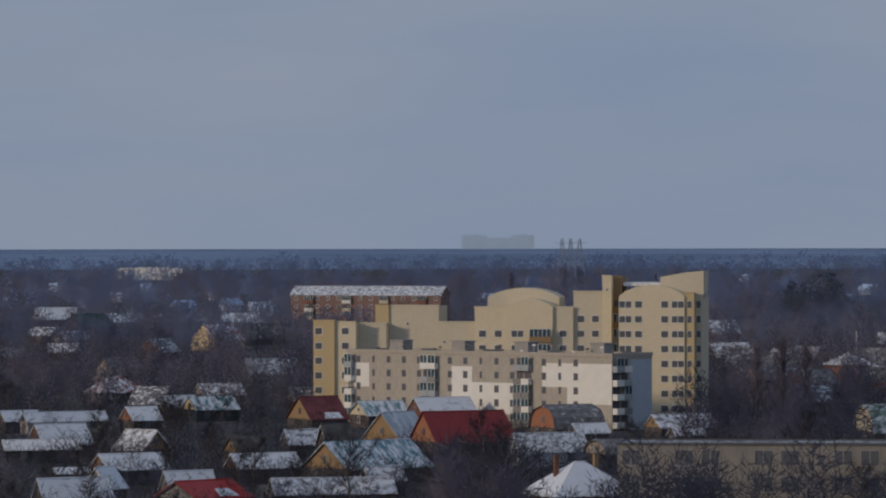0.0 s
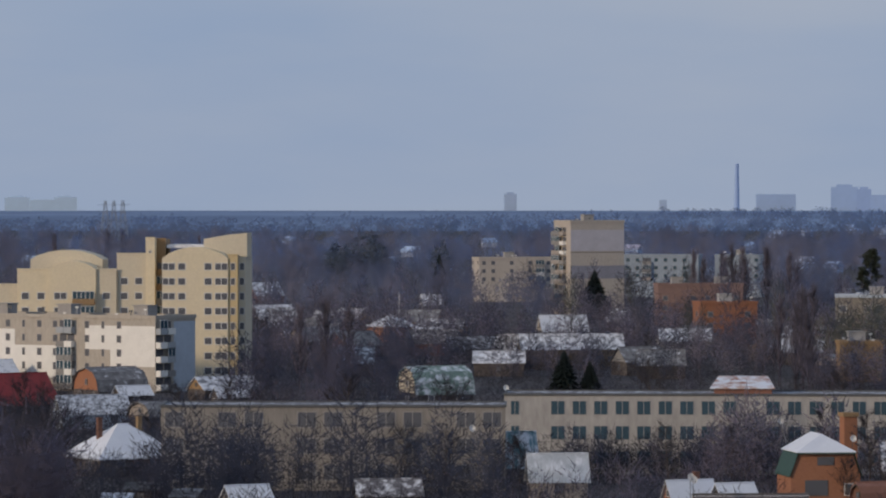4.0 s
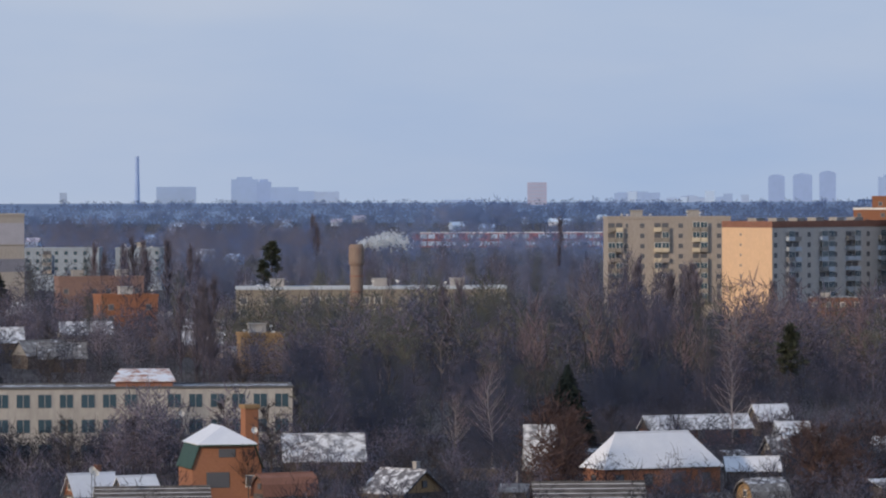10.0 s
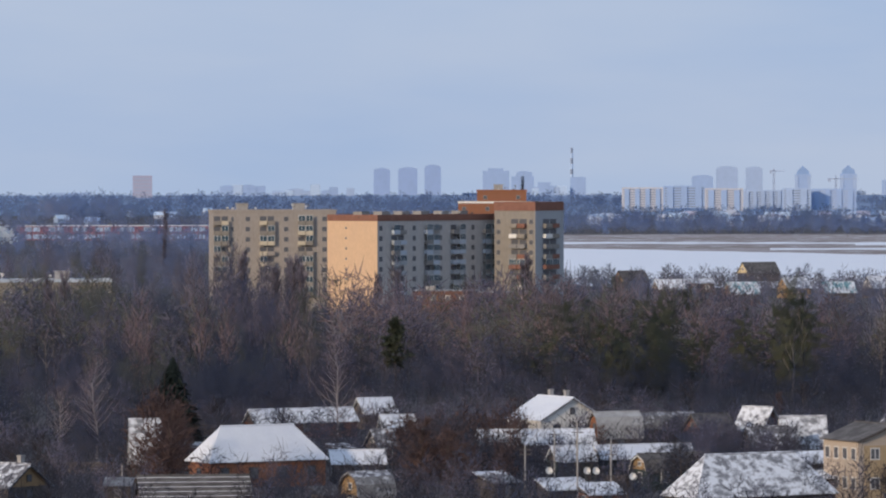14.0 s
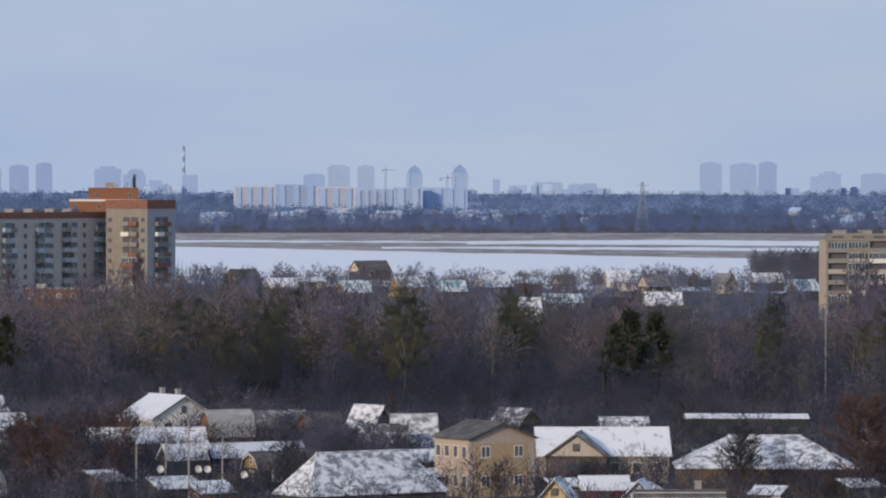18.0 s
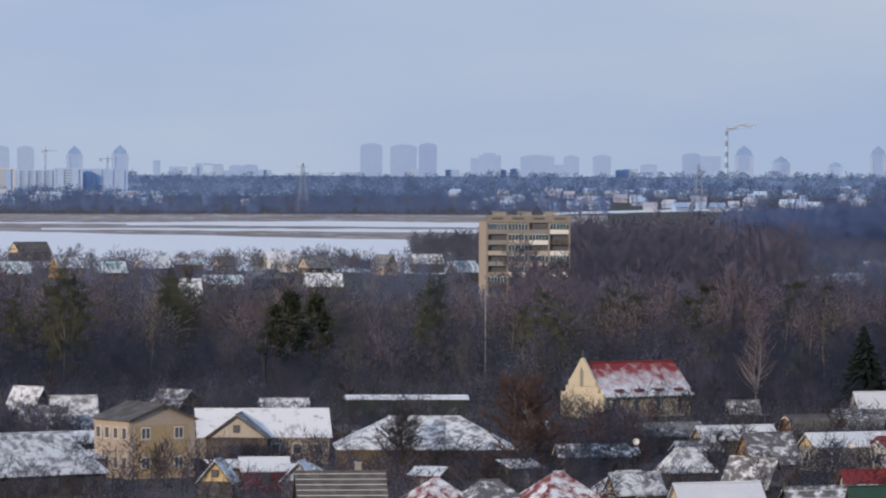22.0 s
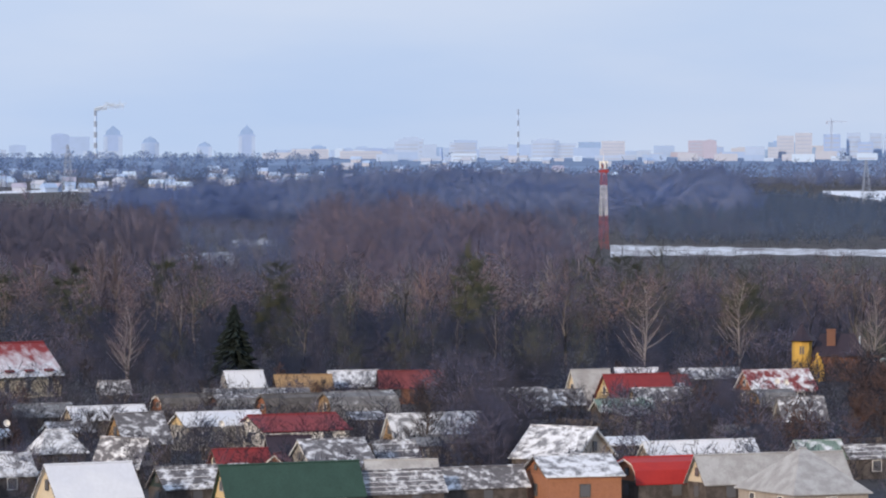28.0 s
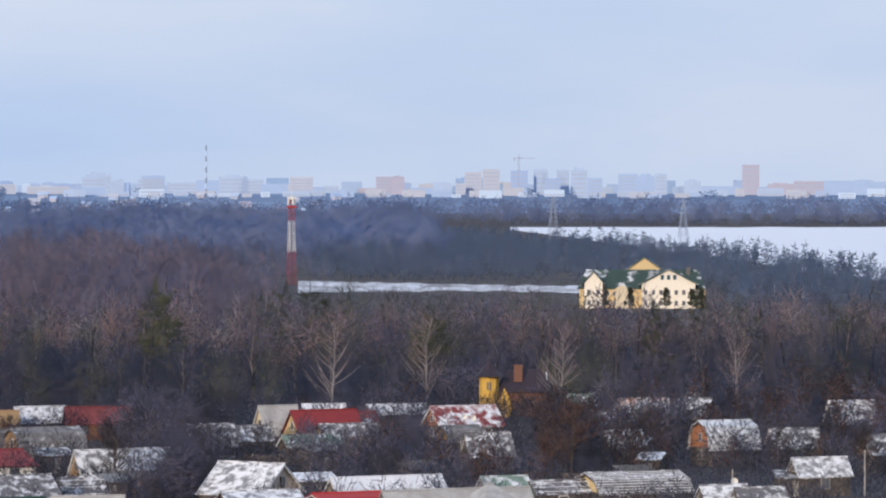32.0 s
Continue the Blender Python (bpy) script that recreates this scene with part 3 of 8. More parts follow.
# ---- houses ----
ROOF_WORDS = {"snow_roof": "snow-covered roof", "thin_snow": "thinly snowed grey roof", "patchy_snow": "grey roof with snow patches", "slate": "grey slate roof",
              "dark_roof": "dark sheet roof", "tin": "pale sheet-metal roof", "red_roof": "red metal roof", "red_snow_roof": "red roof under thin snow", "maroon_roof": "maroon roof",
              "green_roof": "dark green metal roof", "mint_roof": "pale green snowed roof", "teal_roof": "teal roof with snow", "rust_roof": "rusty sheet roof", "asbestos": "grey corrugated roof"}
WALL_WORDS = {"brick": "red-brown brick", "orange": "orange brick", "yellow": "yellow plastered", "ochre": "ochre brick", "gold": "golden-yellow", "cream": "cream plastered",
              "beige": "beige plastered", "grey_wall": "grey plastered", "white": "white-painted", "wood": "dark wooden", "blue_grey": "blue-grey", "pale_blue": "pale blue", "pink_brick": "pinkish brick", "concrete": "grey concrete"}


def slab(a, b, c, d, t):
    """A roof sheet of thickness t over four corners."""
    s = Shape()
    s.prism([a, b, c, d], (0, 0, t))
    return s


def house(u, v, L, W, eave, rise, turn, wall="yellow", roof="thin_snow", gable=None, kind="gable", win=2, attic=1, chimney=0, storeys=1, name="house", note="", slats=0, frame=None, big=False):
    """A house with its ridge along x: walls, gable ends, roof slopes, windows, chimneys."""
    e = base(name, u, v, turn)
    rng = random.Random(int(u * 7 + v * 13))
    # shaded fronts painted in: most long walls turn dark wood, gables keep theirs
    if kind != "hip" and storeys == 1 and not note:
        gable = gable or wall
        if rng.random() < 0.8:
            wall = "wood"
    if not note and u < -1290 and v > 380 and roof in ("patchy_snow", "slate", "thin_snow") and rng.random() < 0.55:
        roof = "snow_roof"
    if kind == "gable" and not note and rise > 1.7 and v > 400 and u > 1000 and roof in ("snow_roof", "thin_snow", "patchy_snow", "slate") and rng.random() < 0.45:
        kind = "gambrel"
    if not note and roof in ("snow_roof", "thin_snow") and v > 380 and u > -1290 and rng.random() < (0.3 if u < 2700 else 0.6):
        roof = rng.choice(("thin_snow", "patchy_snow", "slate"))
    frame = frame or rng.choice(("wood", "concrete", "wood", "frame", "wood"))
    shape_word = {"gable": "gabled", "hip": "hipped", "gambrel": "gambrel-roofed", "arch": "arch-roofed", "shed": "low"}[kind]
    tagged(e, note or "%s %s house with %s" % (shape_word, WALL_WORDS.get(wall, wall), ROOF_WORDS.get(roof, "plain roof")), "house" if name == "house" else name.replace("_", " "), "houses of the settlement")
    part("wall", Shape().box(-L / 2, L / 2, -W / 2, W / 2, -0.6, eave), wall, e)
    o, t = 0.35, 0.12
    if kind == "hip":
        k = min(W / 2, L / 2 - 0.3)
        r = L / 2 - k
        A, B, C, D = (-L / 2 - o, -W / 2 - o, eave - 0.1), (L / 2 + o, -W / 2 - o, eave - 0.1), (L / 2 + o, W / 2 + o, eave - 0.1), (-L / 2 - o, W / 2 + o, eave - 0.1)
        E1, E2 = (-r, 0, eave + rise), (r, 0, eave + rise)
        for q in ((A, B, E2, E1), (B, C, E2), (C, D, E1, E2), (D, A, E1)):
            part("roof_slope", Shape().prism(list(q), (0, 0, t)), roof, e)
        part("ridge_cap", Shape().tube((-r - 0.1, 0, eave + rise + 0.1), (r + 0.1, 0, eave + rise + 0.1), 0.12, 0.12, 6), roof, e)
    else:
        h = W / 2
        prof = {"gable": [(-h, 0), (0, rise), (h, 0)], "gambrel": [(-h, 0), (-h * 0.72, rise * 0.62), (0, rise), (h * 0.72, rise * 0.62), (h, 0)],
                "arch": [(-h, 0), (-h * 0.9, rise * 0.45), (-h * 0.62, rise * 0.8), (0, rise), (h * 0.62, rise * 0.8), (h * 0.9, rise * 0.45), (h, 0)],
                "shed": [(-h, 0), (h, rise)]}[kind]
        ends = [(y, eave + z) for y, z in prof]
        for sx in (-1, 1):
            x = sx * (L / 2 - 0.06)
            outline = [(x, y, z) for y, z in ends]
            if kind == "shed":
                outline.append((x, h, eave))
            part("gable", Shape().prism(outline, (-0.12 * sx, 0, 0)), gable or wall, e)
            if attic and kind != "shed" and rise > 1.6:
                side = sides(L, W)[1 if sx < 0 else 2]
                window(e, 0.8, min(1.1, rise * 0.35), side @ pose(W / 2, -0.01, eave + rise * 0.22), frame)
        for (y0, z0), (y1, z1) in zip(ends[:-1], ends[1:]):
            if y0 == ends[0][0]:
                f = o / max(math.hypot(y1 - y0, z1 - z0), 0.1)
                y0, z0 = y0 - (y1 - y0) * f, z0 - (z1 - z0) * f
            elif y1 == ends[-1][0]:
                f = o / max(math.hypot(y1 - y0, z1 - z0), 0.1)
                y1, z1 = y1 + (y1 - y0) * f, z1 + (z1 - z0) * f
            s = slab((-L / 2 - o, y0, z0), (L / 2 + o, y0, z0), (L / 2 + o, y1, z1), (-L / 2 - o, y1, z1), t)
            steep = kind in ("gambrel", "arch") and abs(z1 - z0) > 0.95 * abs(y1 - y0)
            part("roof_slope", s, "slate" if steep and roof in ("snow_roof", "white_roof", "thin_snow", "patchy_snow") else roof, e)
            if y0 < 0 and roof in ("red_roof", "maroon_roof", "bright_red") and len(ends) == 3 and rng.random() < 0.6:
                a, b, c = rng.choice(((0.05, 0.3, 0.5), (0.72, 0.97, 0.8), (0.1, 0.5, 0.35)))
                x0 = rng.uniform(-L / 2, L / 2 - L * c)
                q = [(x, y0 + (y1 - y0) * g, z0 + (z1 - z0) * g + t + 0.004) for x, g in ((x0, a), (x0 + L * c, a), (x0 + L * c * 0.9, b), (x0 + L * 0.06, b))]
                part("roof_snow", Shape().prism(q, (0, 0, 0.05)), "snow_roof", e, "thin snow left lying on the roof")
            if slats:
                for j in range(slats):
                    g = (j + 0.5) / slats
                    part("roof_batten", Shape().box(-L / 2 - o, L / 2 + o, -0.02, 0.02, 0, 0.05), "snow", e, m=pose(0, y0 + (y1 - y0) * g, z0 + (z1 - z0) * g + t + 0.003))
        if kind != "shed":
            part("ridge_cap", Shape().tube((-L / 2 - o - 0.02, 0, eave + rise + t), (L / 2 + o + 0.02, 0, eave + rise + t), 0.11, 0.11, 6), roof, e)
            for sx in (-1, 1) if v > 400 else ():
                b = Shape().prism([(0, y, z - 0.01) for y, z in ends] + [(0, y, z - 0.17) for y, z in reversed(ends)], (0.05 * sx, 0, 0))
                part("bargeboard", b, "frame" if rng.random() < 0.4 else "wood", e, m=pose(sx * (L / 2 + o - 0.05), 0, 0))
    fm, lm, rm = sides(L, W)
    fh = eave / storeys
    for k in range(storeys):
        z = k * fh + fh * 0.34
        for i in range(win):
            window(e, min(1.2, L / win * 0.55), min(1.45 if big else 1.35, fh * 0.55), fm @ pose(L * (i + 0.5) / win, -0.01, z), frame)
        nw = max(1, int(W / 4.5))
        for sm in (lm if turn > 0 else rm,):
            for i in range(nw):
                window(e, 1.3 if big else min(1.1, W / nw * 0.5), min(1.45 if big else 1.3, fh * 0.55), sm @ pose(W * (i + 0.5) / nw, -0.01, z), frame, bars=int(big))
    for i in range(chimney):
        x = L * (0.22 if i == 0 else -0.25)
        part("chimney", Shape().box(x - 0.3, x + 0.3, 0.3, 0.9, eave + rise * 0.4, eave + rise + 0.9).box(x - 0.36, x + 0.36, 0.24, 0.96, eave + rise + 0.9, eave + rise + 1.02), rng.choice(("brick", "concrete", "ochre")), e)
    return e


# ---- trees ----


def tree_arrays(rng, h, spread, limbs, twigs, tw, tl, droop=0.0, lean=0.06, low=0.25, upright=0.6, fine=True, thick=0.014):
    """A bare tree: a bent tapered trunk with limbs (one mesh) and fine twigs (another)."""
    s = Shape()
    pts = [Vector((0, 0, -0.4))]
    for i in range(1, 5):
        pts.append(Vector((rng.uniform(-lean, lean) * h * i / 4, rng.uniform(-lean, lean) * h * i / 4, h * 0.93 * i / 4)))
    r = h * thick
    for i in range(4) if fine else (0, 1):
        s.tube(pts[i], pts[i + 1], r * (1 - i * 0.23), r * (1 - (i + 1) * 0.23) + 0.01, 5 if fine else 3)
    tips = []
    for i in range(limbs):
        f = low + (0.97 - low) * (i + rng.random()) / limbs
        k = min(int(f * 4), 3)
        a = pts[k].lerp(pts[k + 1], f * 4 - k)
        g = rng.uniform(0, 2 * math.pi)
        w = spread * (1 - 0.75 * max(f - low, 0) / (1 - low)) * rng.uniform(0.6, 1.1)
        b = a + Vector((math.cos(g) * w, math.sin(g) * w, w * upright * rng.uniform(0.7, 1.6)))
        mid = a.lerp(b, 0.55) + Vector((0, 0, -0.06 * w))
        if fine:
            s.tube(a, mid, r * (0.5 - 0.35 * f), r * (0.3 - 0.2 * f), 3)
            s.tube(mid, b, r * (0.3 - 0.2 * f), 0.012, 3)
        tips.append((a, mid, b))
    v, f3 = [], []
    for i in range(twigs):
        a, mid, b = tips[i % len(tips)]
        q = rng.uniform(0.15, 1.0)
        p = a.lerp(mid, q * 2) if q < 0.5 else mid.lerp(b, q * 2 - 1)
        d = Vector((rng.gauss(0, 1), rng.gauss(0, 1), rng.gauss(upright * 1.2 - droop, 0.7))).normalized() + (b - a).normalized() * 0.7
        d = d.normalized() * tl * rng.uniform(0.6, 1.3)
        side = d.cross(Vector((rng.gauss(0, 1), rng.gauss(0, 1), rng.gauss(0, 1)))).normalized() * tw
        k = len(v)
        v += [tuple(p - side), tuple(p + side), tuple(p + d)]
        f3.append((k, k + 1, k + 2))
    c = Shape()
    c.v, c.f = v, f3
    return s, c


def conifer_arrays(rng, h, spread, tiers, per):
    """A spruce: trunk, and drooping boughs in tiers."""
    s = Shape().tube((0, 0, -0.4), (0, 0, h), h * 0.013, 0.02, 5)
    c = Shape()
    for i in range(tiers):
        f = i / tiers
        z = h * (0.08 + 0.9 * f)
        w = spread * (1 - f) ** 0.85 + 0.15
        for j in range(per):
            g = 2 * math.pi * (j + rng.random()) / per
            ww = w * rng.uniform(0.5, 1.15)
            d = Vector((math.cos(g), math.sin(g), 0))
            n = Vector((-d.y, d.x, 0)) * ww * rng.uniform(0.08, 0.16)
            k = len(c.v)
            drop = ww * rng.uniform(0.18, 0.42)
            c.v += [(0, 0, z + 0.2), tuple(d * ww * 0.55 + n + Vector((0, 0, z - drop * 0.35))), tuple(d * ww + Vector((0, 0, z - drop))), tuple(d * ww * 0.55 - n + Vector((0, 0, z - drop * 0.35))), tuple(d * ww * 0.6 + Vector((0, 0, z - drop * 1.15)))]
            c.f += [(k, k + 1, k + 2), (k, k + 2, k + 3), (k + 1, k + 4, k + 2), (k + 3, k + 2, k + 4)]
    return s, c


def pine_arrays(rng, h, spread, clumps, per):
    """A pine: a bare trunk below and needle clumps on limbs above."""
    s = Shape().tube((0, 0, -0.4), (0.02 * h, 0, h * 0.95), h * 0.013, 0.03, 5)
    c = Shape()
    for i in range(clumps):
        f = 0.3 + 0.68 * (i + rng.random()) / clumps
        g = rng.uniform(0, 2 * math.pi)
        w = spread * (1.15 - f) * rng.uniform(0.5, 1.3)
        p = Vector((math.cos(g) * w, math.sin(g) * w, h * f + w * 0.2))
        s.tube((0.02 * h * f, 0, h * f - 0.3), p, h * 0.004, 0.015, 3)
        for j in range(per):
            d = Vector((rng.gauss(0, 1), rng.gauss(0, 1), rng.gauss(0.25, 0.7))).normalized() * rng.uniform(0.7, 1.5) * spread * 0.3
            side = d.cross(Vector((rng.gauss(0, 1), rng.gauss(0, 1), rng.gauss(0, 1)))).normalized() * 0.22 * spread * 0.3
            q = p + Vector((rng.gauss(0, 0.25), rng.gauss(0, 0.25), rng.gauss(0, 0.15)))
            k = len(c.v)
            c.v += [tuple(q - side), tuple(q + side), tuple(q + d)]
            c.f.append((k, k + 1, k + 2))
    return s, c


TREES = {}


def tree_model(key):
    """Meshes of trunk and crown for one form of tree."""
    if key not in TREES:
        kind, i = key
        rng = random.Random(i * 31 + len(kind))
        if kind == "bare":
            a = tree_arrays(rng, 10, 3.4, 26, 620, 0.026, 1.3)
            mats = ("bark", "twig")
        elif kind == "fruit":
            a = tree_arrays(rng, 5, 2.8, 22, 520, 0.018, 0.9, low=0.22, upright=0.75)
            mats = ("bark", "twig")
        elif kind == "poplar":
            a = tree_arrays(rng, 18, 2.4, 44, 1300, 0.085, 1.8, low=0.08, upright=2.0, lean=0.02)
            mats = ("wood_purple", "wood_brown")
        elif kind == "birch":
            a = tree_arrays(rng, 14, 4.2, 46, 900, 0.014, 1.7, droop=0.3, low=0.2, upright=0.85, thick=0.0085)
            mats = ("pale_bark", "top_red")
        elif kind == "rusty":
            a = tree_arrays(rng, 7, 2.6, 26, 1000, 0.026, 0.8, low=0.15)
            mats = ("bark", "rust_leaf")
        elif kind == "spruce":
            a = conifer_arrays(rng, 10, 3.2, 44, 20)
            mats = ("bark", "needles")
        else:
            a = pine_arrays(rng, 12, 2.8, 34, 34)
            mats = ("bark", "pine_needles")
        TREES[key] = (a[0].mesh("trunk", mats[0]), a[1].mesh("crown", mats[1]))
    return TREES[key]


TREE_WORDS = {"bare": ("bare grey-brown deciduous tree among the houses", 10), "fruit": ("low bare fruit tree in a garden", 5), "poplar": ("tall narrow bare poplar tree", 18), "birch": ("pale-stemmed bare birch before the wood", 14),
              "rusty": ("bushy tree with rust-brown dry leaves", 7), "spruce": ("dark green pointed spruce tree", 10), "pine": ("dark olive-green pine tree", 12)}


def tree(kind, u, v, h=None, wide=1.0, form=None):
    rng = random.Random(int(u * 3 + v * 17))
    e = base("tree" if kind not in ("spruce", "pine", "birch", "poplar") else kind + "_tree", u, v, rng.uniform(0, 360))
    words, h0 = TREE_WORDS[kind]
    k = (h or h0 * rng.uniform(0.8, 1.2)) / h0
    e.scale = (k * wide, k * wide, k)
    trunk, crown = tree_model((kind, form if form is not None else rng.randrange(4)))
    part("trunk", trunk, None, e)
    part("crown", crown, None, e)
    return tagged(e, words, "tree", "trees")


def joined(name, shape_v, shape_f, materials, slots=None, normals=None):
    """One mesh from big arrays of points and triangles; normals round off the crowns."""
    me = bpy.data.meshes.new(name)
    nv, nf = len(shape_v), len(shape_f)
    me.vertices.add(nv)
    me.vertices.foreach_set("co", np.asarray(shape_v, np.float32).ravel())
    me.loops.add(nf * 3)
    me.loops.foreach_set("vertex_index", np.asarray(shape_f, np.int32).ravel())
    me.polygons.add(nf)
    me.polygons.foreach_set("loop_start", np.arange(0, nf * 3, 3, dtype=np.int32))
    for m in materials:
        me.materials.append(MAT[m])
    if slots is not None:
        me.polygons.foreach_set("material_index", np.asarray(slots, np.int32))
    me.update(calc_edges=True)
    if normals is not None:
        me.attributes.new("custom_normal", "FLOAT_VECTOR", "POINT").data.foreach_set("vector", np.asarray(normals, np.float32).ravel())
    return me


def triangles(s):
    out = []
    for f in s.f:
        out += [(f[0], f[i], f[i + 1]) for i in range(1, len(f) - 1)]
    return np.array(s.v, np.float32), np.array(out, np.int32)


def crown_arrays(rng, h, spread, twigs, size, width=0.3, upward=0.5, taper=0.0):
    """A far tree: a loose uneven crown of twig sprays over a short trunk, shaded as one soft mass."""
    tv, tf = triangles(Shape().tube((0, 0, -0.5), (0, 0, h * 0.5), h * 0.012, h * 0.008, 3))
    round_trunk = np.array([(x, y, 0.0) for x, y, z in tv], np.float32)
    round_trunk /= np.maximum(np.linalg.norm(round_trunk, axis=1, keepdims=True), 1e-5)
    v, f, n = [tuple(p) for p in tv], [tuple(p) for p in tf], [tuple(p) for p in round_trunk]
    for i in range(twigs):
        while True:
            p = Vector((rng.uniform(-1, 1), rng.uniform(-1, 1), rng.uniform(-1, 1)))
            if 0.1 < p.length < 1:
                break
        k = (1 + 0.25 * math.sin(3 * math.atan2(p.y, p.x) + h)) * (1 - taper * (p.z * 0.5 + 0.5))
        q = Vector((p.x * spread * k, p.y * spread * k, h * (0.52 + 0.47 * p.z)))
        d = (Vector((p.x, p.y, p.z * 0.4 + upward)) + Vector((rng.gauss(0, 0.7), rng.gauss(0, 0.7), rng.gauss(0, 0.5)))).normalized() * size * rng.uniform(0.7, 1.5)
        side = d.cross(Vector((rng.gauss(0, 1), rng.gauss(0, 1), rng.gauss(0, 1)))).normalized() * size * width
        out = (Vector((p.x, p.y, p.z * 0.8 + 0.25)).normalized() + Vector((rng.gauss(0, 0.22), rng.gauss(0, 0.22), rng.gauss(0, 0.22)))).normalized()
        if (side * 2).cross(d + side).dot(out) < 0:
            side = -side
        f.append((len(v), len(v) + 1, len(v) + 2))
        v += [tuple(q - side), tuple(q + side), tuple(q + d)]
        n += [tuple(out)] * 3
    return np.array(v, np.float32), np.array(f, np.int32), np.array(n, np.float32)


WOOD_STYLES = {"near": (12, 2.4, 0.35, 190, 1.6, 0.085, 0.6, 0.0), "poplar": (12, 1.05, 0.12, 260, 1.5, 0.05, 1.8, 0.25), "mid": (12, 2.8, 0.3, 80, 1.9, 0.24, 0.8, 0.0), "pine": (12, 2.5, 0.2, 70, 1.7, 0.28, 0.2, 0.55),
               "shrub": (4, 1.9, 0.0, 46, 1.1, 0.075, 0.9, 0.0), "plain": (12, 5.4, 0.0, 30, 3.2, 0.55, 0.3, 0.0), "far": (12, 3.6, 0.0, 46, 2.2, 0.40, 0.5, 0.0), "slope": (12, 4.6, 0.3, 70, 2.2, 0.40, 0.5, 0.0)}


def wood_forms(style):
    """A few plain tree forms to fill a wood with: points, triangles and normals."""
    forms = []
    for i in range(5):
        rng = random.Random(i * 7 + len(style))
        if style == "stem":
            a, b = tree_arrays(rng, 12, 2.0, 7, 40, 0.03, 1.5, low=0.35, upright=1.6)
            va, fa = triangles(a)
            vb, fb = triangles(b)
            v = np.concatenate([va, vb])
            n = v * np.array((1, 1, 0), np.float32) + np.array((0, 0, 0.02), np.float32)
            forms.append((v, np.concatenate([fa, fb + len(va)]), n / np.linalg.norm(n, axis=1, keepdims=True)))
        else:
            h, r, more, twigs, size, width, upward, taper = WOOD_STYLES[style]
            forms.append(crown_arrays(rng, h, r + more * i, twigs, size, width, upward, taper))
    return forms


FORMS = {}


def woods(name, label, u0, u1, v0, v1, step, h, material, style="near", keep=None, seed=1, jitter=0.35, count=None, group=70.0, swell=0.28, blend=0.14):
    """A wood between two bearings and two depressions, as one mass of bare trees in groups of a few tints."""
    rng = np.random.default_rng(seed)
    tints = material if isinstance(material, tuple) else (material,)
    if style not in FORMS:
        FORMS[style] = wood_forms(style)
    d0, d1 = spot(0, v1)[0], spot(0, v0)[0]
    area = (u1 - u0) / UNIT * (d1 * d1 - d0 * d0) / 2
    n = count or int(area / step ** 2)
    vs, fs, ns, slots, at = [], [], [], [], 0
    for i in range(n):
        d = math.sqrt(rng.uniform(d0 * d0, d1 * d1))
        u = rng.uniform(u0, u1)
        if keep and not keep(u, (EYE - ground_z(d)) * UNIT / d):
            continue
        v, f, nr = FORMS[style][rng.integers(5)]
        x, y = d * math.sin(u / UNIT), d * math.cos(u / UNIT)
        lump = 1 + swell * noise.noise((u / 130, d / 70, seed))
        tall = h(u) if callable(h) else h
        k = tall / 12 * lump * rng.uniform(1 - jitter, 1 + jitter) if style != "shrub" else tall / 4 * rng.uniform(0.6, 1.3)
        g = rng.uniform(0, 2 * math.pi)
        c, s = math.cos(g), math.sin(g)
        turn = np.array(((c, s, 0), (-s, c, 0), (0, 0, 1)), np.float32)
        vs.append(v @ turn * k + np.array((x, y, ground_z(d)), np.float32))
        fs.append(f + at)
        ns.append(nr @ turn)
        at += len(v)
        tone = 0.5 + 0.75 * noise.noise((x / group, y / (group * 1.6), seed * 3.3)) + rng.normal(0, blend)
        slots.append(np.full(len(f), min(max(int(tone * len(tints)), 0), len(tints) - 1), np.int32))
    if not vs:
        return None
    ob = new(name, joined(name, np.concatenate(vs), np.concatenate(fs), tints, np.concatenate(slots), np.concatenate(ns)))
    return tagged(ob, label, "woodland", kind="stuff")


# ---- blocks of flats ----


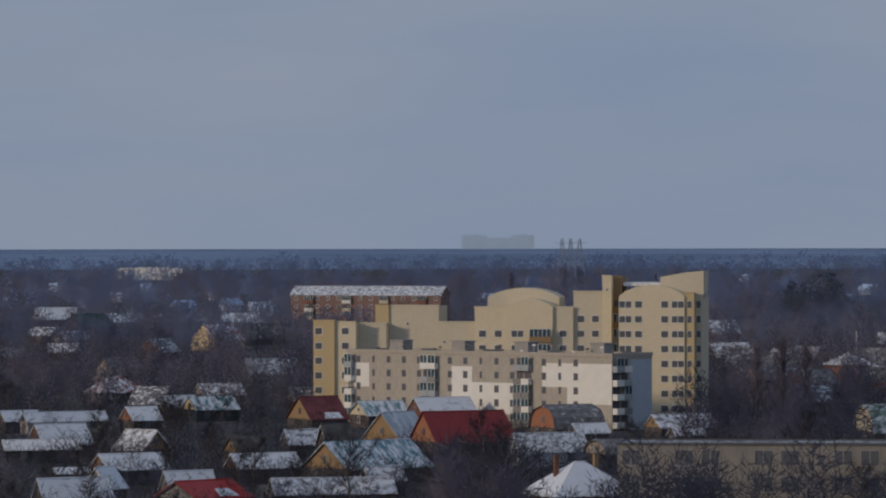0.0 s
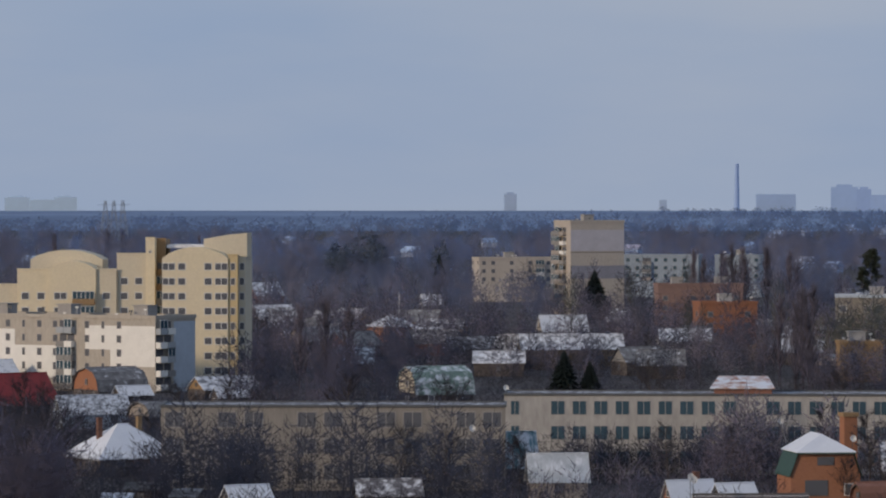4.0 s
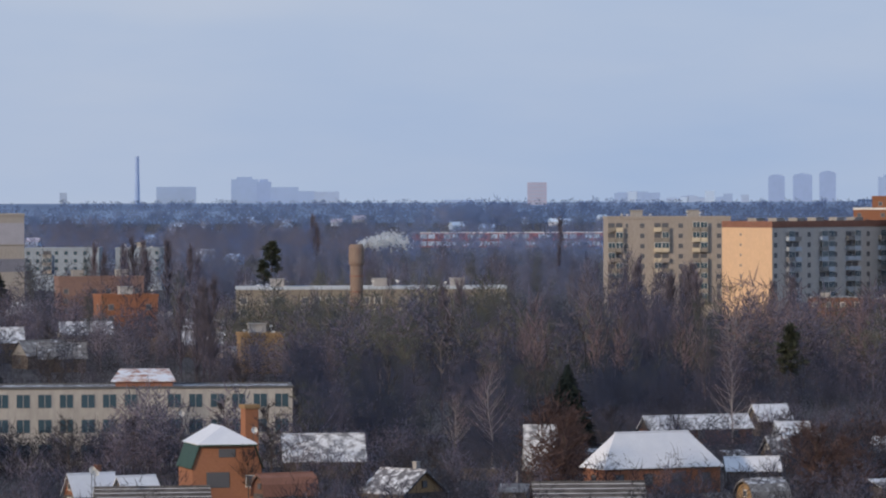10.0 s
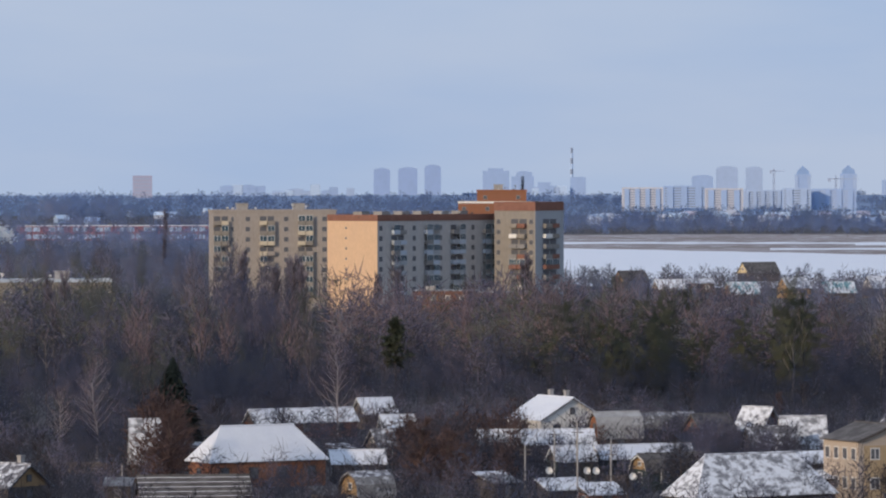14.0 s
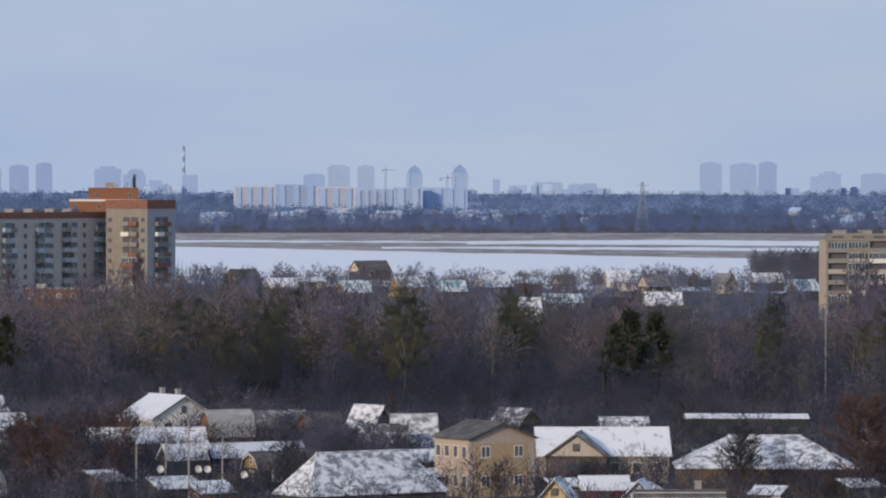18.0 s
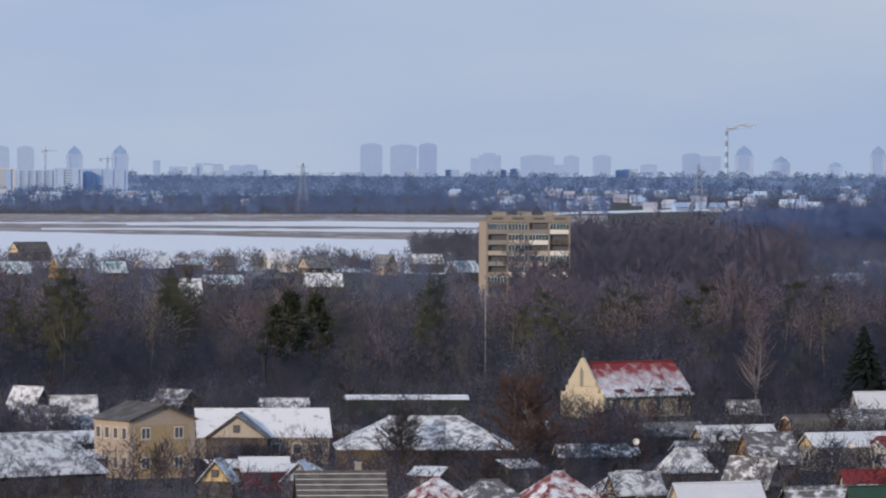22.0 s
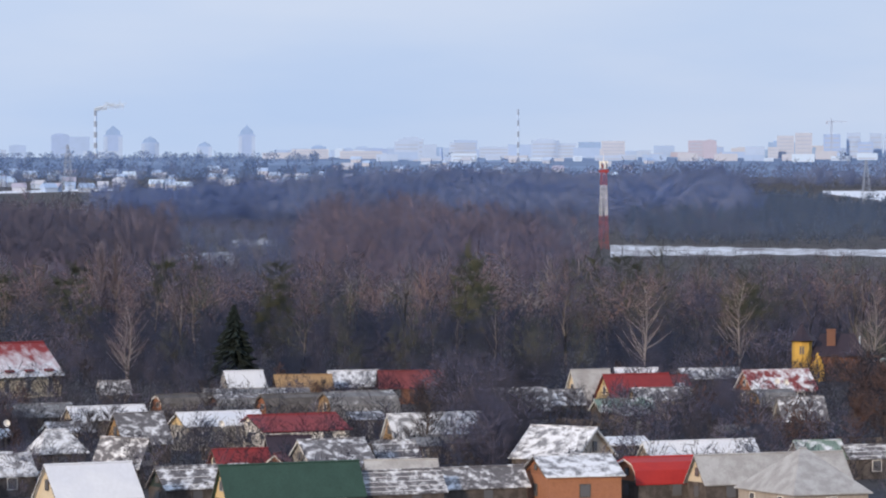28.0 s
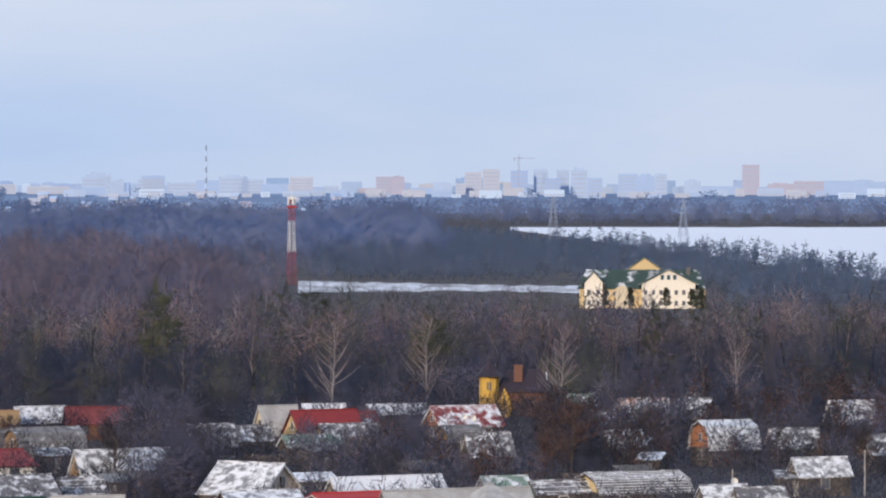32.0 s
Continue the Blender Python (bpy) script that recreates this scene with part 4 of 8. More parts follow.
def box_building(u, v, L, W, h, turn=0.0, wall="beige", roof="dark_roof", name="apartment_building", label="", parapet=0.7, front="", left="", right="", floors=9, fh=2.75, z0=0.6, parapets=("grey_wall", "beige", "white"), seed=3, w=1.4, hw=1.4, frame="concrete", rim=None, side_wall=None, right_wall=None, glass="glass", d=None, cabins=2):
    """A flat-roofed block with windows and balconies on three sides."""
    e = base(name, u, v, turn, d)
    tagged(e, label or "flat-roofed block of flats", "apartment building")
    part("wall", Shape().box(-L / 2, L / 2, -W / 2, W / 2, -1.0, h), wall, e)
    if side_wall:
        part("end_wall", Shape().box(-L / 2 - 0.12, -L / 2 - 0.003, -W / 2 - 0.1, W / 2 + 0.1, -1.0, h - 0.02), side_wall, e)
    if right_wall:
        part("end_wall", Shape().box(L / 2 + 0.003, L / 2 + 0.1, -W / 2 - 0.1, W / 2 + 0.1, -1.0, h - 0.02), right_wall, e)
    r = Shape().box(-L / 2 - 0.15, L / 2 + 0.15, -W / 2 - 0.15, -W / 2 + 0.15, h + 0.003, h + parapet).box(-L / 2 - 0.15, L / 2 + 0.15, W / 2 - 0.15, W / 2 + 0.15, h + 0.003, h + parapet)
    r.box(-L / 2 - 0.15, -L / 2 + 0.15, -W / 2 + 0.15, W / 2 - 0.15, h + 0.003, h + parapet).box(L / 2 - 0.15, L / 2 + 0.15, -W / 2 + 0.15, W / 2 - 0.15, h + 0.003, h + parapet)
    part("parapet", r, rim or wall, e)
    part("roof", Shape().box(-L / 2 + 0.16, L / 2 - 0.16, -W / 2 + 0.16, W / 2 - 0.16, h + 0.003, h + 0.12), roof, e)
    rng = random.Random(seed)
    for i in range(cabins):
        x = -L / 2 + L * (i + 0.5 + rng.uniform(-0.1, 0.1)) / cabins
        part("roof_cabin", Shape().box(x - 1.6, x + 1.6, -1.5, 1.5, h + 0.12, h + 2.3).box(x - 1.8, x + 1.8, -1.7, 1.7, h + 2.3, h + 2.5), "concrete", e)
        for j in range(4):
            xx, yy = x + rng.uniform(-6, 6), rng.uniform(-W / 2 + 0.6, -1.8)
            zz = rng.uniform(0.9, 2.2)
            part("aerial", Shape().tube((xx, yy, h + 0.1), (xx, yy, h + zz), 0.06, 0.05, 4).box(xx - 0.35, xx + 0.35, yy - 0.05, yy + 0.05, h + zz - 0.3, h + zz), rng.choice(("metal_dark", "frame")), e)
    fm, lm, rm = sides(L, W)
    off = pose(0, -0.13 if side_wall else 0, 0)
    for m, length, pat in ((fm, L, front), (lm @ off, W, left), (rm @ pose(0, -0.11 if right_wall else 0, 0), W, right)):
        if pat:
            facade(e, m, length, pat, floors, z0, fh, seed, parapets, w, hw, frame, glass)
    return e


def far_block(u, d, w, h, wall="far_haze", top="flat", lines=0, depth=None, glass="far_window", name="apartment_tower", label="hazy block of flats on the skyline", bays=0, bay="far_dark"):
    """A building of the skyline: body, top, and rows of windows where they tell."""
    e = base(name, u, 0, 0, d)
    tagged(e, label, "building", "skyline")
    D = depth or max(w * 0.5, 6)
    body_h = h if top in ("flat", "stepped") else h * 0.8 if top == "crown" else h * 0.88
    part("wall", Shape().box(-w / 2, w / 2, 0, D, -12.0, body_h), wall, e)
    if top == "dome":
        part("roof", Shape().prism([(-w / 2, 0, body_h), (w / 2, 0, body_h), (w * 0.46, 0, body_h + h * 0.05), (w * 0.3, 0, h * 0.97), (0, 0, h), (-w * 0.3, 0, h * 0.97), (-w * 0.46, 0, body_h + h * 0.05)], (0, D, 0)), wall, e)
    elif top == "cone":
        part("roof", Shape().prism([(-w * 0.55, 0, body_h), (w * 0.55, 0, body_h), (w * 0.25, 0, h), (-w * 0.25, 0, h)], (0, D, 0)), "far_haze_blue", e)
    elif top == "crown":
        part("roof", Shape().prism([(-w * 0.4, 0.5, body_h), (w * 0.4, 0.5, body_h), (w * 0.36, 0.5, h * 0.93), (w * 0.16, 0.5, h * 1.03), (0, 0.5, h * 1.12), (-w * 0.16, 0.5, h * 1.03), (-w * 0.36, 0.5, h * 0.93)], (0, D - 1, 0)), "far_roof", e)
        part("corner_bay", Shape().box(-w * 0.5, -w * 0.28, -0.6, 0, -12, body_h * 0.92), "far_haze_pale", e)
        part("corner_bay", Shape().box(w * 0.28, w * 0.5, -0.6, 0, -12, body_h * 0.92), "far_haze_pale", e)
    elif top == "stepped":
        part("roof_storey", Shape().box(-w * 0.3, w * 0.28, 1, D - 1, h, h * 1.1), wall, e)
    if lines:
        pitch = (h - 1.5) / lines
        strip = Shape().box(-w / 2 + 1.2, w / 2 - 1.2, -0.06, 0.1, 0, min(1.2, pitch * 0.4)).mesh("window_band", glass)
        for k in range(lines):
            part("window_band", strip, None, e, m=pose(0, 0, 1.2 + pitch * k))
    for i in range(bays):
        x = -w / 2 + w * (i + 0.5) / bays
        part("bay", Shape().box(x - w / bays * 0.22, x + w / bays * 0.22, -0.9, 0.0, 0.5, h - 1.2), bay, e)
    return e


# ---- the ground, fields and snow ----
MAT["ground"] = surface("ground", (0.058, 0.056, 0.062), 0.95, 0.3, 0.05, second=(0.072, 0.066, 0.068), snow=0.05, snow_scale=0.06)
MAT["snow_patch"] = surface("snow_patch", (0.10, 0.09, 0.10), 0.95, 0.25, 0.1, snow=0.40, snow_scale=0.05)
MAT["bank_snow"] = surface("bank_snow", (0.17, 0.15, 0.16), 0.95, 0.25, 0.1, snow=0.60, snow_scale=0.03)
MAT["church_roof"] = surface("church_roof", (0.235, 0.034, 0.036), 0.55, 0.15, 1.2, snow=0.56, snow_scale=0.3, fall=(3.2, 7.6))
MAT["lilac"] = surface("lilac", (0.47, 0.46, 0.50), 0.9, 0.12, 0.8)
MAT["slate_band"] = surface("slate_band", (0.25, 0.255, 0.30), 0.9, 0.15, 0.8)
MAT["tower_brick"] = surface("tower_brick", (0.27, 0.21, 0.175), 0.9, 0.3, 1.0, second=(0.21, 0.155, 0.13))
MAT["field_brown"] = surface("field_brown", (0.24, 0.20, 0.19), 0.95, 0.2, 0.02, second=(0.30, 0.27, 0.27), snow=0.3, snow_scale=0.03)


def ground_sheet():
    rings = [0.0, 40, 120] + list(np.linspace(300, 2900, 20)) + list(np.linspace(3000, 4985, 26))
    n, v, f = 96, [(0, 0, 0)], []
    for r in rings[1:]:
        for i in range(n):
            a = 2 * math.pi * i / n
            v.append((r * math.sin(a), r * math.cos(a), ground_z(r)))
    f += [(0, 1 + (i + 1) % n, 1 + i) for i in range(n)]
    for j in range(len(rings) - 2):
        k = 1 + j * n
        f += [(k + i, k + (i + 1) % n, k + n + (i + 1) % n, k + n + i) for i in range(n)]
    s = Shape()
    s.v, s.f = v, f
    tagged(new("ground", s.mesh("ground", "ground")), "dark winter ground with patches of thin snow", "ground", kind="structure")


ground_sheet()


def field(name, label, u0, u1, far0, far1, near0, near1, material, lift):
    """A sheet on the ground from one bearing to another, between two depressions at each end."""
    s, n, m = Shape(), 30, 8
    for i in range(n + 1):
        g = i / n
        for j in range(m + 1):
            w = j / m
            v = (far0 + (far1 - far0) * g) * (1 - w) + (near0 + (near1 - near0) * g) * w
            d, x, y, z = spot(u0 + (u1 - u0) * g, v * (1 + 0.012 * noise.noise((i * 0.35, j * 0.3, lift * 9))))
            s.v.append((x, y, z + lift))
    for i in range(n):
        for j in range(m):
            k = i * (m + 1) + j
            s.f.append((k, k + m + 1, k + m + 2, k + 1))
    tagged(new(name, s.mesh(name, material)), label, "field", kind="structure")


# blue sheet over the far ground stands for haze on the plain
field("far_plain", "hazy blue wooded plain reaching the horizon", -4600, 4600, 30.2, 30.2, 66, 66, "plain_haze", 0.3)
field("field", "brown winter field with thin snow", -400, 1250, 100, 98, 150, 160, "field_brown", 0.06)
field("snow_field", "smooth open field under clean snow", -300, 1040, 121, 146, 190, 204, "snow", 0.12)
field("snow_field", "strip of snow along the field edge", -120, 500, 113.0, 114, 117, 117, "snow", 0.12)
field("snow_field", "broad strip of snow on a brown field", 400, 1160, 114, 106, 119, 122, "snow", 0.13)
field("snow_field", "narrow strip of snow on a brown field", 250, 1160, 124, 124, 127, 132, "snow", 0.13)
field("snow_field", "open snow-covered field beyond the pines", 2745, 3500, 90, 88, 94, 196, "snow", 0.12)
field("snow_field", "snow on the frozen river bank", 2370, 2590, 186, 190, 207, 204, "bank_snow", 0.12)
field("snow_field", "thin snow along the far river bank", 2590, 2890, 191, 194, 203, 207, "bank_snow", 0.12)
field("snow_field", "snow between the woods and the houses", -3635, -3206, 143, 143, 159, 159, "snow", 0.12)
field("snow_field", "thin snow along the distant road", 1150, 1500, 93, 84, 98, 88, "snow", 0.12)
field("snow_field", "snow patches in a gap of the wood", 1590, 1705, 202, 196, 232, 218, "snow_patch", 0.12)
field("snow_field", "snow patches farther up the gap", 1700, 1790, 176, 174, 190, 186, "snow_patch", 0.12)

# ---- the yellow apartment complex ----
MY = 0.1114


def wing(e, x0, x1, h, y0, depth, wall, pattern="", floors=0, z0=0.0, fh=2.93, peak=0.0, roof="dark_roof", glass="glass"):
    """One wing of a building: wall, roof, coping and windows; peak adds an arched gable on top."""
    w = x1 - x0
    out = [(x0, y0, -1), (x1, y0, -1), (x1, y0, h)]
    if peak:
        out += [(x0 + w * g, y0, h + peak * math.sin(math.pi * g) ** 0.7) for g in (0.9, 0.75, 0.6, 0.4, 0.25, 0.1)]
    out.append((x0, y0, h))
    part("wall", Shape().prism(out, (0, depth, 0)), wall, e)
    if not peak:
        part("roof", Shape().box(x0 + 0.2, x1 - 0.2, y0 + 0.2, y0 + depth - 0.2, h + 0.003, h + 0.1), roof, e)
        part("coping", Shape().box(x0 - 0.1, x1 + 0.1, y0 - 0.1, y0 + 0.2, h + 0.003, h + 0.28), wall, e)
    if pattern:
        facade(e, pose(x0, y0 - 0.01, 0), w, pattern, floors, z0, fh, int(x0 * 3), ("cream", "ochre", "grey_wall"), w=1.6, h=1.5, frame="frame", glass=glass)


yellow_block = base("apartment_building", -2783, 332, -8)
tagged(yellow_block, "large stepped yellow apartment complex with arched gables", "apartment building")
wing(yellow_block, -38.4, -34.2, 19.4, 0, 14, "yellow", "w.", 5, 4.1)
wing(yellow_block, -34.2, -30.0, 19.1, 0.6, 14, "sand", "w", 5, 4.1)
wing(yellow_block, -30.0, -24.4, 18.8, 4, 12, "sand_dark")
wing(yellow_block, -27.1, -24.4, 22.3, 7, 10, "yellow")
wing(yellow_block, -24.4, -14.4, 22.3, 7.4, 11, "sand_dark", ".s..", 1, 17.2)
wing(yellow_block, -14.4, -6.9, 19.0, 6.8, 11, "sand_dark", "s.s", 1, 13.6)
wing(yellow_block, -6.9, -0.6, 22.0, 5.5, 12, "sand", "ww", 3, 9.4)
wing(yellow_block, -0.6, 8.8, 22.1, 5, 13, "sand", "dg", 3, 9.4, 2.93, 1.7)
wing(yellow_block, -5.2, 9.2, 24.0, 12, 9, "sand_dark", "", 0, 0, 2.93, 1.9)
wing(yellow_block, 8.8, 12.8, 22.0, 5.6, 12, "sand_dark", "w", 3, 9.4)
wing(yellow_block, 12.8, 18.6, 25.1, 6.4, 12, "sand_dark", "ww", 4, 9.4)
wing(yellow_block, 18.6, 20.4, 28.2, 5.8, 10, "sand", "s", 1, 24)
wing(yellow_block, 20.4, 22.2, 28.0, 9, 8, "ochre", "b", 5, 9.4)
wing(yellow_block, 22.2, 35.2, 24.3, 3, 16, "sand", "dw.wd", 8, 0.6, 2.93, 2.3)
wing(yellow_block, 35.2, 37.1, 24.9, 3.4, 15, "yellow", "n", 8, 0.6)
part("penthouse", Shape().prism([(29.9, 8, 24.0), (38.5, 8, 24.0), (38.5, 8, 29.3), (35.0, 8, 29.0), (29.9, 8, 28.1)], (0, 9, 0)), "sand_dark", yellow_block, "pale plastered penthouse with a slanting top")
wing(yellow_block, 37.1, 38.5, 24.6, 5, 13, "sand_dark", "n", 8, 0.6)
part("roof_terrace", Shape().box(22.4, 32.0, 9, 16, 26.3, 27.0), "snow_roof", yellow_block)

# ---- the grey panel block in front of it ----
box_building(-2797, 343.0, 64.0, 12.5, 13.7, -38, wall='panel_wall', floors=5, fh=2.62, z0=0.5, front='gw.n.w.w.wgg.w.w.n.w.wgg.w.n.w....', right='bb...', parapets=('grey_wall', 'blue_grey', 'white'), label='weathered beige five-storey panel block with white insulated patches', cabins=4, w=1.1, hw=1.35, seed=5)

panel = scene.objects["apartment_building.001"]
for x0, x1, z0, z1 in ((-32, -26.5, 7.2, 11.8), (-6.2, -1.2, 8.5, 11.5), (-6.2, 9.7, 4.8, 8.497), (-5.5, 11.2, 2.4, 4.797), (15.6, 31.9, 7.9, 12.4), (21.5, 31.9, 4.8, 7.897)):
    part("insulation", Shape().box(x0, x1, -6.28, -6.253, z0, z1), "white", panel, "white-painted insulated wall patch")
part("insulation", Shape().box(32.003, 32.03, -0.6, 6.2, -0.5, 13.2), "pale_blue", panel, "pale blue insulated end wall")

# ---- the brick block behind the gardens ----
house(-3022, 182.0, 56.0, 12.0, 14.5, 3.0, -16, wall='pink_brick', roof='thin_snow', win=14, storeys=5, attic=0, chimney=2, name='apartment_building', note='five-storey brick block with snowy low gabled roof')
brick_block = scene.objects["apartment_building.002"]
for x in (-21.0, -7.0, 7.0, 21.0):
    for k in range(1, 5):
        balcony(brick_block, 3.2, pose(x, -6.02, k * 2.9), ("white", "brown_band", "cream")[(k + int(x)) % 3], k % 2 == 0)
# ---- the panel tower and its neighbours ----
box_building(-1827, 212.0, 17.5, 15.0, 28.2, 20, wall='pale_panel', floors=9, fh=2.95, z0=0.8, left='bgb.', label='nine-storey beige panel tower with banded blank end wall', cabins=1, seed=7, parapets=('beige','white','grey_wall'))
box_building(-1962, 190.0, 26.0, 12.0, 14.6, 12, wall='pale_panel', floors=3, z0=6.2, fh=2.8, front='ww.w.wgw', left='w.w', label='cream five-storey block of flats behind bare trees', cabins=1, seed=8)
box_building(-1697, 182.0, 27.0, 12.0, 14.6, -6, wall='blue_haze', floors=3, z0=6.2, fh=2.8, front='wwgwwwww', glass='blue_glass', label='pale blue-grey five-storey panel block', cabins=0, seed=9)
box_building(-1560, 182.0, 17.0, 12.0, 14.6, -6, wall='blue_haze', floors=3, z0=6.2, fh=2.8, front='w.ww', glass='blue_glass', label='pale blue-grey five-storey panel block beside poplars', cabins=1, seed=10)
box_building(-1634, 232.0, 24.0, 10.0, 11.2, 8, wall='pink_brick', floors=3, fh=2.8, front='w.ww.w', left='w.', label='pinkish brick three-storey building', cabins=2, seed=11)
box_building(-1587, 268.0, 14.0, 10.0, 10.2, 12, wall='orange', roof='snow_roof', floors=3, fh=2.8, front='w.w', left='w', label='red brick three-storey building with snow on its roof', cabins=1, seed=12)
box_building(-1154, 283.0, 62.0, 11.0, 13.2, 3, wall='dim_wall', roof='snow_roof', floors=2, z0=6.2, fh=2.8, front='w.ww.wwww.ww.ww.wwww.w', label='long low beige block of flats among trees', cabins=3, w=1.7, hw=1.6, frame='white', seed=13, rim='pale_blue')
box_building(-1350, 330.0, 8.0, 8.0, 7.4, 10, wall='ochre', roof='snow_roof', floors=2, fh=2.8, front='w.', label='small ochre brick building with dishes on its flat roof', cabins=1, seed=14)

tower = scene.objects["apartment_building.003"]
part("wall_band", Shape().box(-8.72, 8.72, -7.53, -7.503, 19.5, 26.0), "lilac", tower, "pale lilac painted band")
part("wall_band", Shape().box(-8.72, 8.72, -7.53, -7.503, 11.0, 15.0), "slate_band", tower, "dark blue-grey painted band")
part("wall_seam", Shape().box(-8.72, 8.72, -7.53, -7.503, 18.9, 19.3), "stained", tower)

# ---- the brick water tower with its round shaft ----


def round_tower(u, v, h, r):
    e = base("water_tower", u, v)
    tagged(e, "round orange brick tower with a wider head", "tower")
    part("shaft", Shape().lathe([(r * 1.1, -0.5), (r, h * 0.3), (r * 0.92, h * 0.8)], 14), "tower_brick", e)
    part("head", Shape().lathe([(r * 0.92, h * 0.8), (r * 1.12, h * 0.83), (r * 1.12, h * 0.97), (r * 0.9, h)], 14), "tower_brick", e)
    for k in range(5):
        part("iron_band", Shape().lathe([(r * 1.06, 0), (r * 1.06, 0.25)], 14), "brown_band", e, m=pose(0, 0, h * (0.15 + 0.14 * k)))
    part("mast", Shape().tube((0.3, 0, h), (0.3, 0, h + 2.0), 0.05, 0.04, 4), "metal_dark", e)


round_tower(-1179, 300.0, 24.3, 1.5)

# ---- the school ----
box_building(-1635, 492.0, 51.0, 12.0, 10.4, 0, wall='school_wall', roof='patchy_snow', floors=3, fh=3.3, z0=0.4, front='n.wwwwwwwww.wwwwww', label='pale two-storey school building with rows of windows', cabins=0, seed=15, w=1.95, hw=1.9, frame='concrete', glass='blue_glass', rim='metal_dark', parapet=0.3, name='school_building')
box_building(-2277, 520.0, 43.0, 12.0, 10.4, -2, wall='wing_wall', roof='patchy_snow', floors=3, fh=3.3, z0=0.4, front='w.ww.ww.ww.ww', label='older beige school wing behind bare trees', cabins=0, seed=16, w=2.4, hw=2.0, rim='metal_dark', parapet=0.3, name='school_wing')

school = bpy.data.objects["school_building"]
part("roof_hatch", Shape().box(2.2, 9.8, -2.5, 3.0, 10.5, 11.3), "brown_band", school)
part("hatch_roof", slab((1.6, -3.0, 11.2), (10.2, -3.0, 11.2), (9.4, 3.5, 12.6), (2.8, 3.5, 12.6), 0.12), "rust_roof", school)

# ---- the two nine-storey blocks with the lit end wall ----
box_building(-630, 233.0, 34.5, 13.0, 27.6, 6, wall='beige', floors=8, fh=2.85, z0=4.2, front='bbn.w.bb.w.bg.wn', label='cream nine-storey panel block with balcony columns', cabins=2, seed=17, parapets=('beige','cream','stained'))
# only the left end wall is peach, painting warm sunlight onto it
box_building(-382, 240.5, 50.0, 17.5, 25.6, 50, wall='panel_grey', floors=7, fh=2.75, z0=5.6, front='w.gb.w.ggw.bg.w.gg', left='.s..', side_wall='sunlit_peach', rim='brown_band', label='long nine-storey panel block with end wall coloured sunlit peach', cabins=6, seed=18, parapets=('blue_grey','grey_wall','pale_blue'), parapet=1.7)
# right end wall in blue-grey: shade of that side put into colour
box_building(-176, 239.0, 13.8, 13.0, 28.2, -36, wall='stained', floors=9, fh=2.8, z0=1.2, front='w.bbw', right='.bb.', rim='brown_band', label='nine-storey end section with stacks of old balconies', cabins=1, seed=19, parapets=('white','stained','grey_wall','brown_band'), parapet=2.4, right_wall='blue_grey')
box_building(-239, 190.0, 24.0, 14.0, 28.4, 0, wall='orange', floors=1, z0=25.0, fh=2.9, front='w.ww.w', label='orange brick building rising behind the panel blocks', cabins=1, seed=20, rim='white')
box_building(-224, 190.0, 17.0, 12.0, 32.4, 0, wall='orange', floors=2, z0=26, fh=2.9, front='w.w', label='upper orange brick stair tower', cabins=1, seed=21)

# ---- the long works hall beyond the trees ----


def works_hall(u, v, L, h):
    e = base("works_hall", u, v, 0)
    tagged(e, "long low red works hall with a white window band", "factory")
    part("wall", Shape().box(-L / 2, L / 2, 0, 18, -1, h), "works_red", e)
    n = 26
    for i in range(n):
        part("window_panel", shared("works_panel", lambda: Shape().box(-L / n * 0.42, L / n * 0.42, -0.12, 0.02, 0, h * 0.3).mesh("window_panel", "far_haze_pale")), None, e, m=pose(-L / 2 + L * (i + 0.5) / n, 0, h * 0.12))
        if i % 3:
            part("window_panel", SHARED["works_panel"], None, e, m=pose(-L / 2 + L * (i + 0.5) / n, 0, h * 0.62))
    part("roof", Shape().box(-L / 2 - 0.3, L / 2 + 0.3, -0.3, 18.3, h + 0.003, h + 0.4), "snow_roof", e)


MAT["works_red"] = surface("works_red", (0.21, 0.105, 0.14), 0.9, 0.15, 0.1)
works_hall(-900, 108.9, 122.0, 8.5)


def low_block(u, v, w, h, wall="brick"):
    """A low flat-roofed building with a coping, a row of windows and dishes of snow on its roof."""
    e = base("low_building", u, v, -6)
    tagged(e, "low brown brick building with a flat snowy roof", "building")
    part("wall", Shape().box(-w / 2, w / 2, 0, 9, -1, h), wall, e)
    part("roof", Shape().box(-w / 2 - 0.2, w / 2 + 0.2, -0.2, 9.2, h + 0.003, h + 0.25), "patchy_snow", e)
    for i in range(4):
        window(e, 1.3, 1.3, pose(-w / 2 + w * (i + 0.5) / 4, -0.01, h - 2.4))
    part("roof_box", Shape().box(-w * 0.3, -w * 0.12, 3, 5, h + 0.25, h + 1.3), "concrete", e)


low_block(-227, 256.6, 13.4, 7.8, wall='brick')
low_block(-332, 249.6, 14.8, 7.4, wall='brick')

# ---- the balcony tower by the wood ----
# left end wall coloured paler than the front, painting sun on it
balcony_block = box_building(1103, 252.0, 21.6, 14.0, 21.0, 8, wall='stained', floors=7, fh=2.75, z0=1.4, front='bgbb', label='ochre-beige panel block with full rows of mixed balconies', cabins=3, seed=22, parapets=('grey_wall','stained','pale_panel','white','wood','grey_wall'), side_wall='pinkish', rim='stained', parapet=0.4)
part("frieze", Shape().box(-10.9, 10.9, -8.1, -7.0, 20.7, 22.6), "stained", balcony_block, "ochre roof frieze over the balconies")
for i in range(4):
    part("frieze_slot", Shape().box(-1.5, 1.5, -8.16, -8.103, 0, 0.55), "metal_dark", balcony_block, m=pose(-8.1 + 5.4 * i, 0, 21.5))
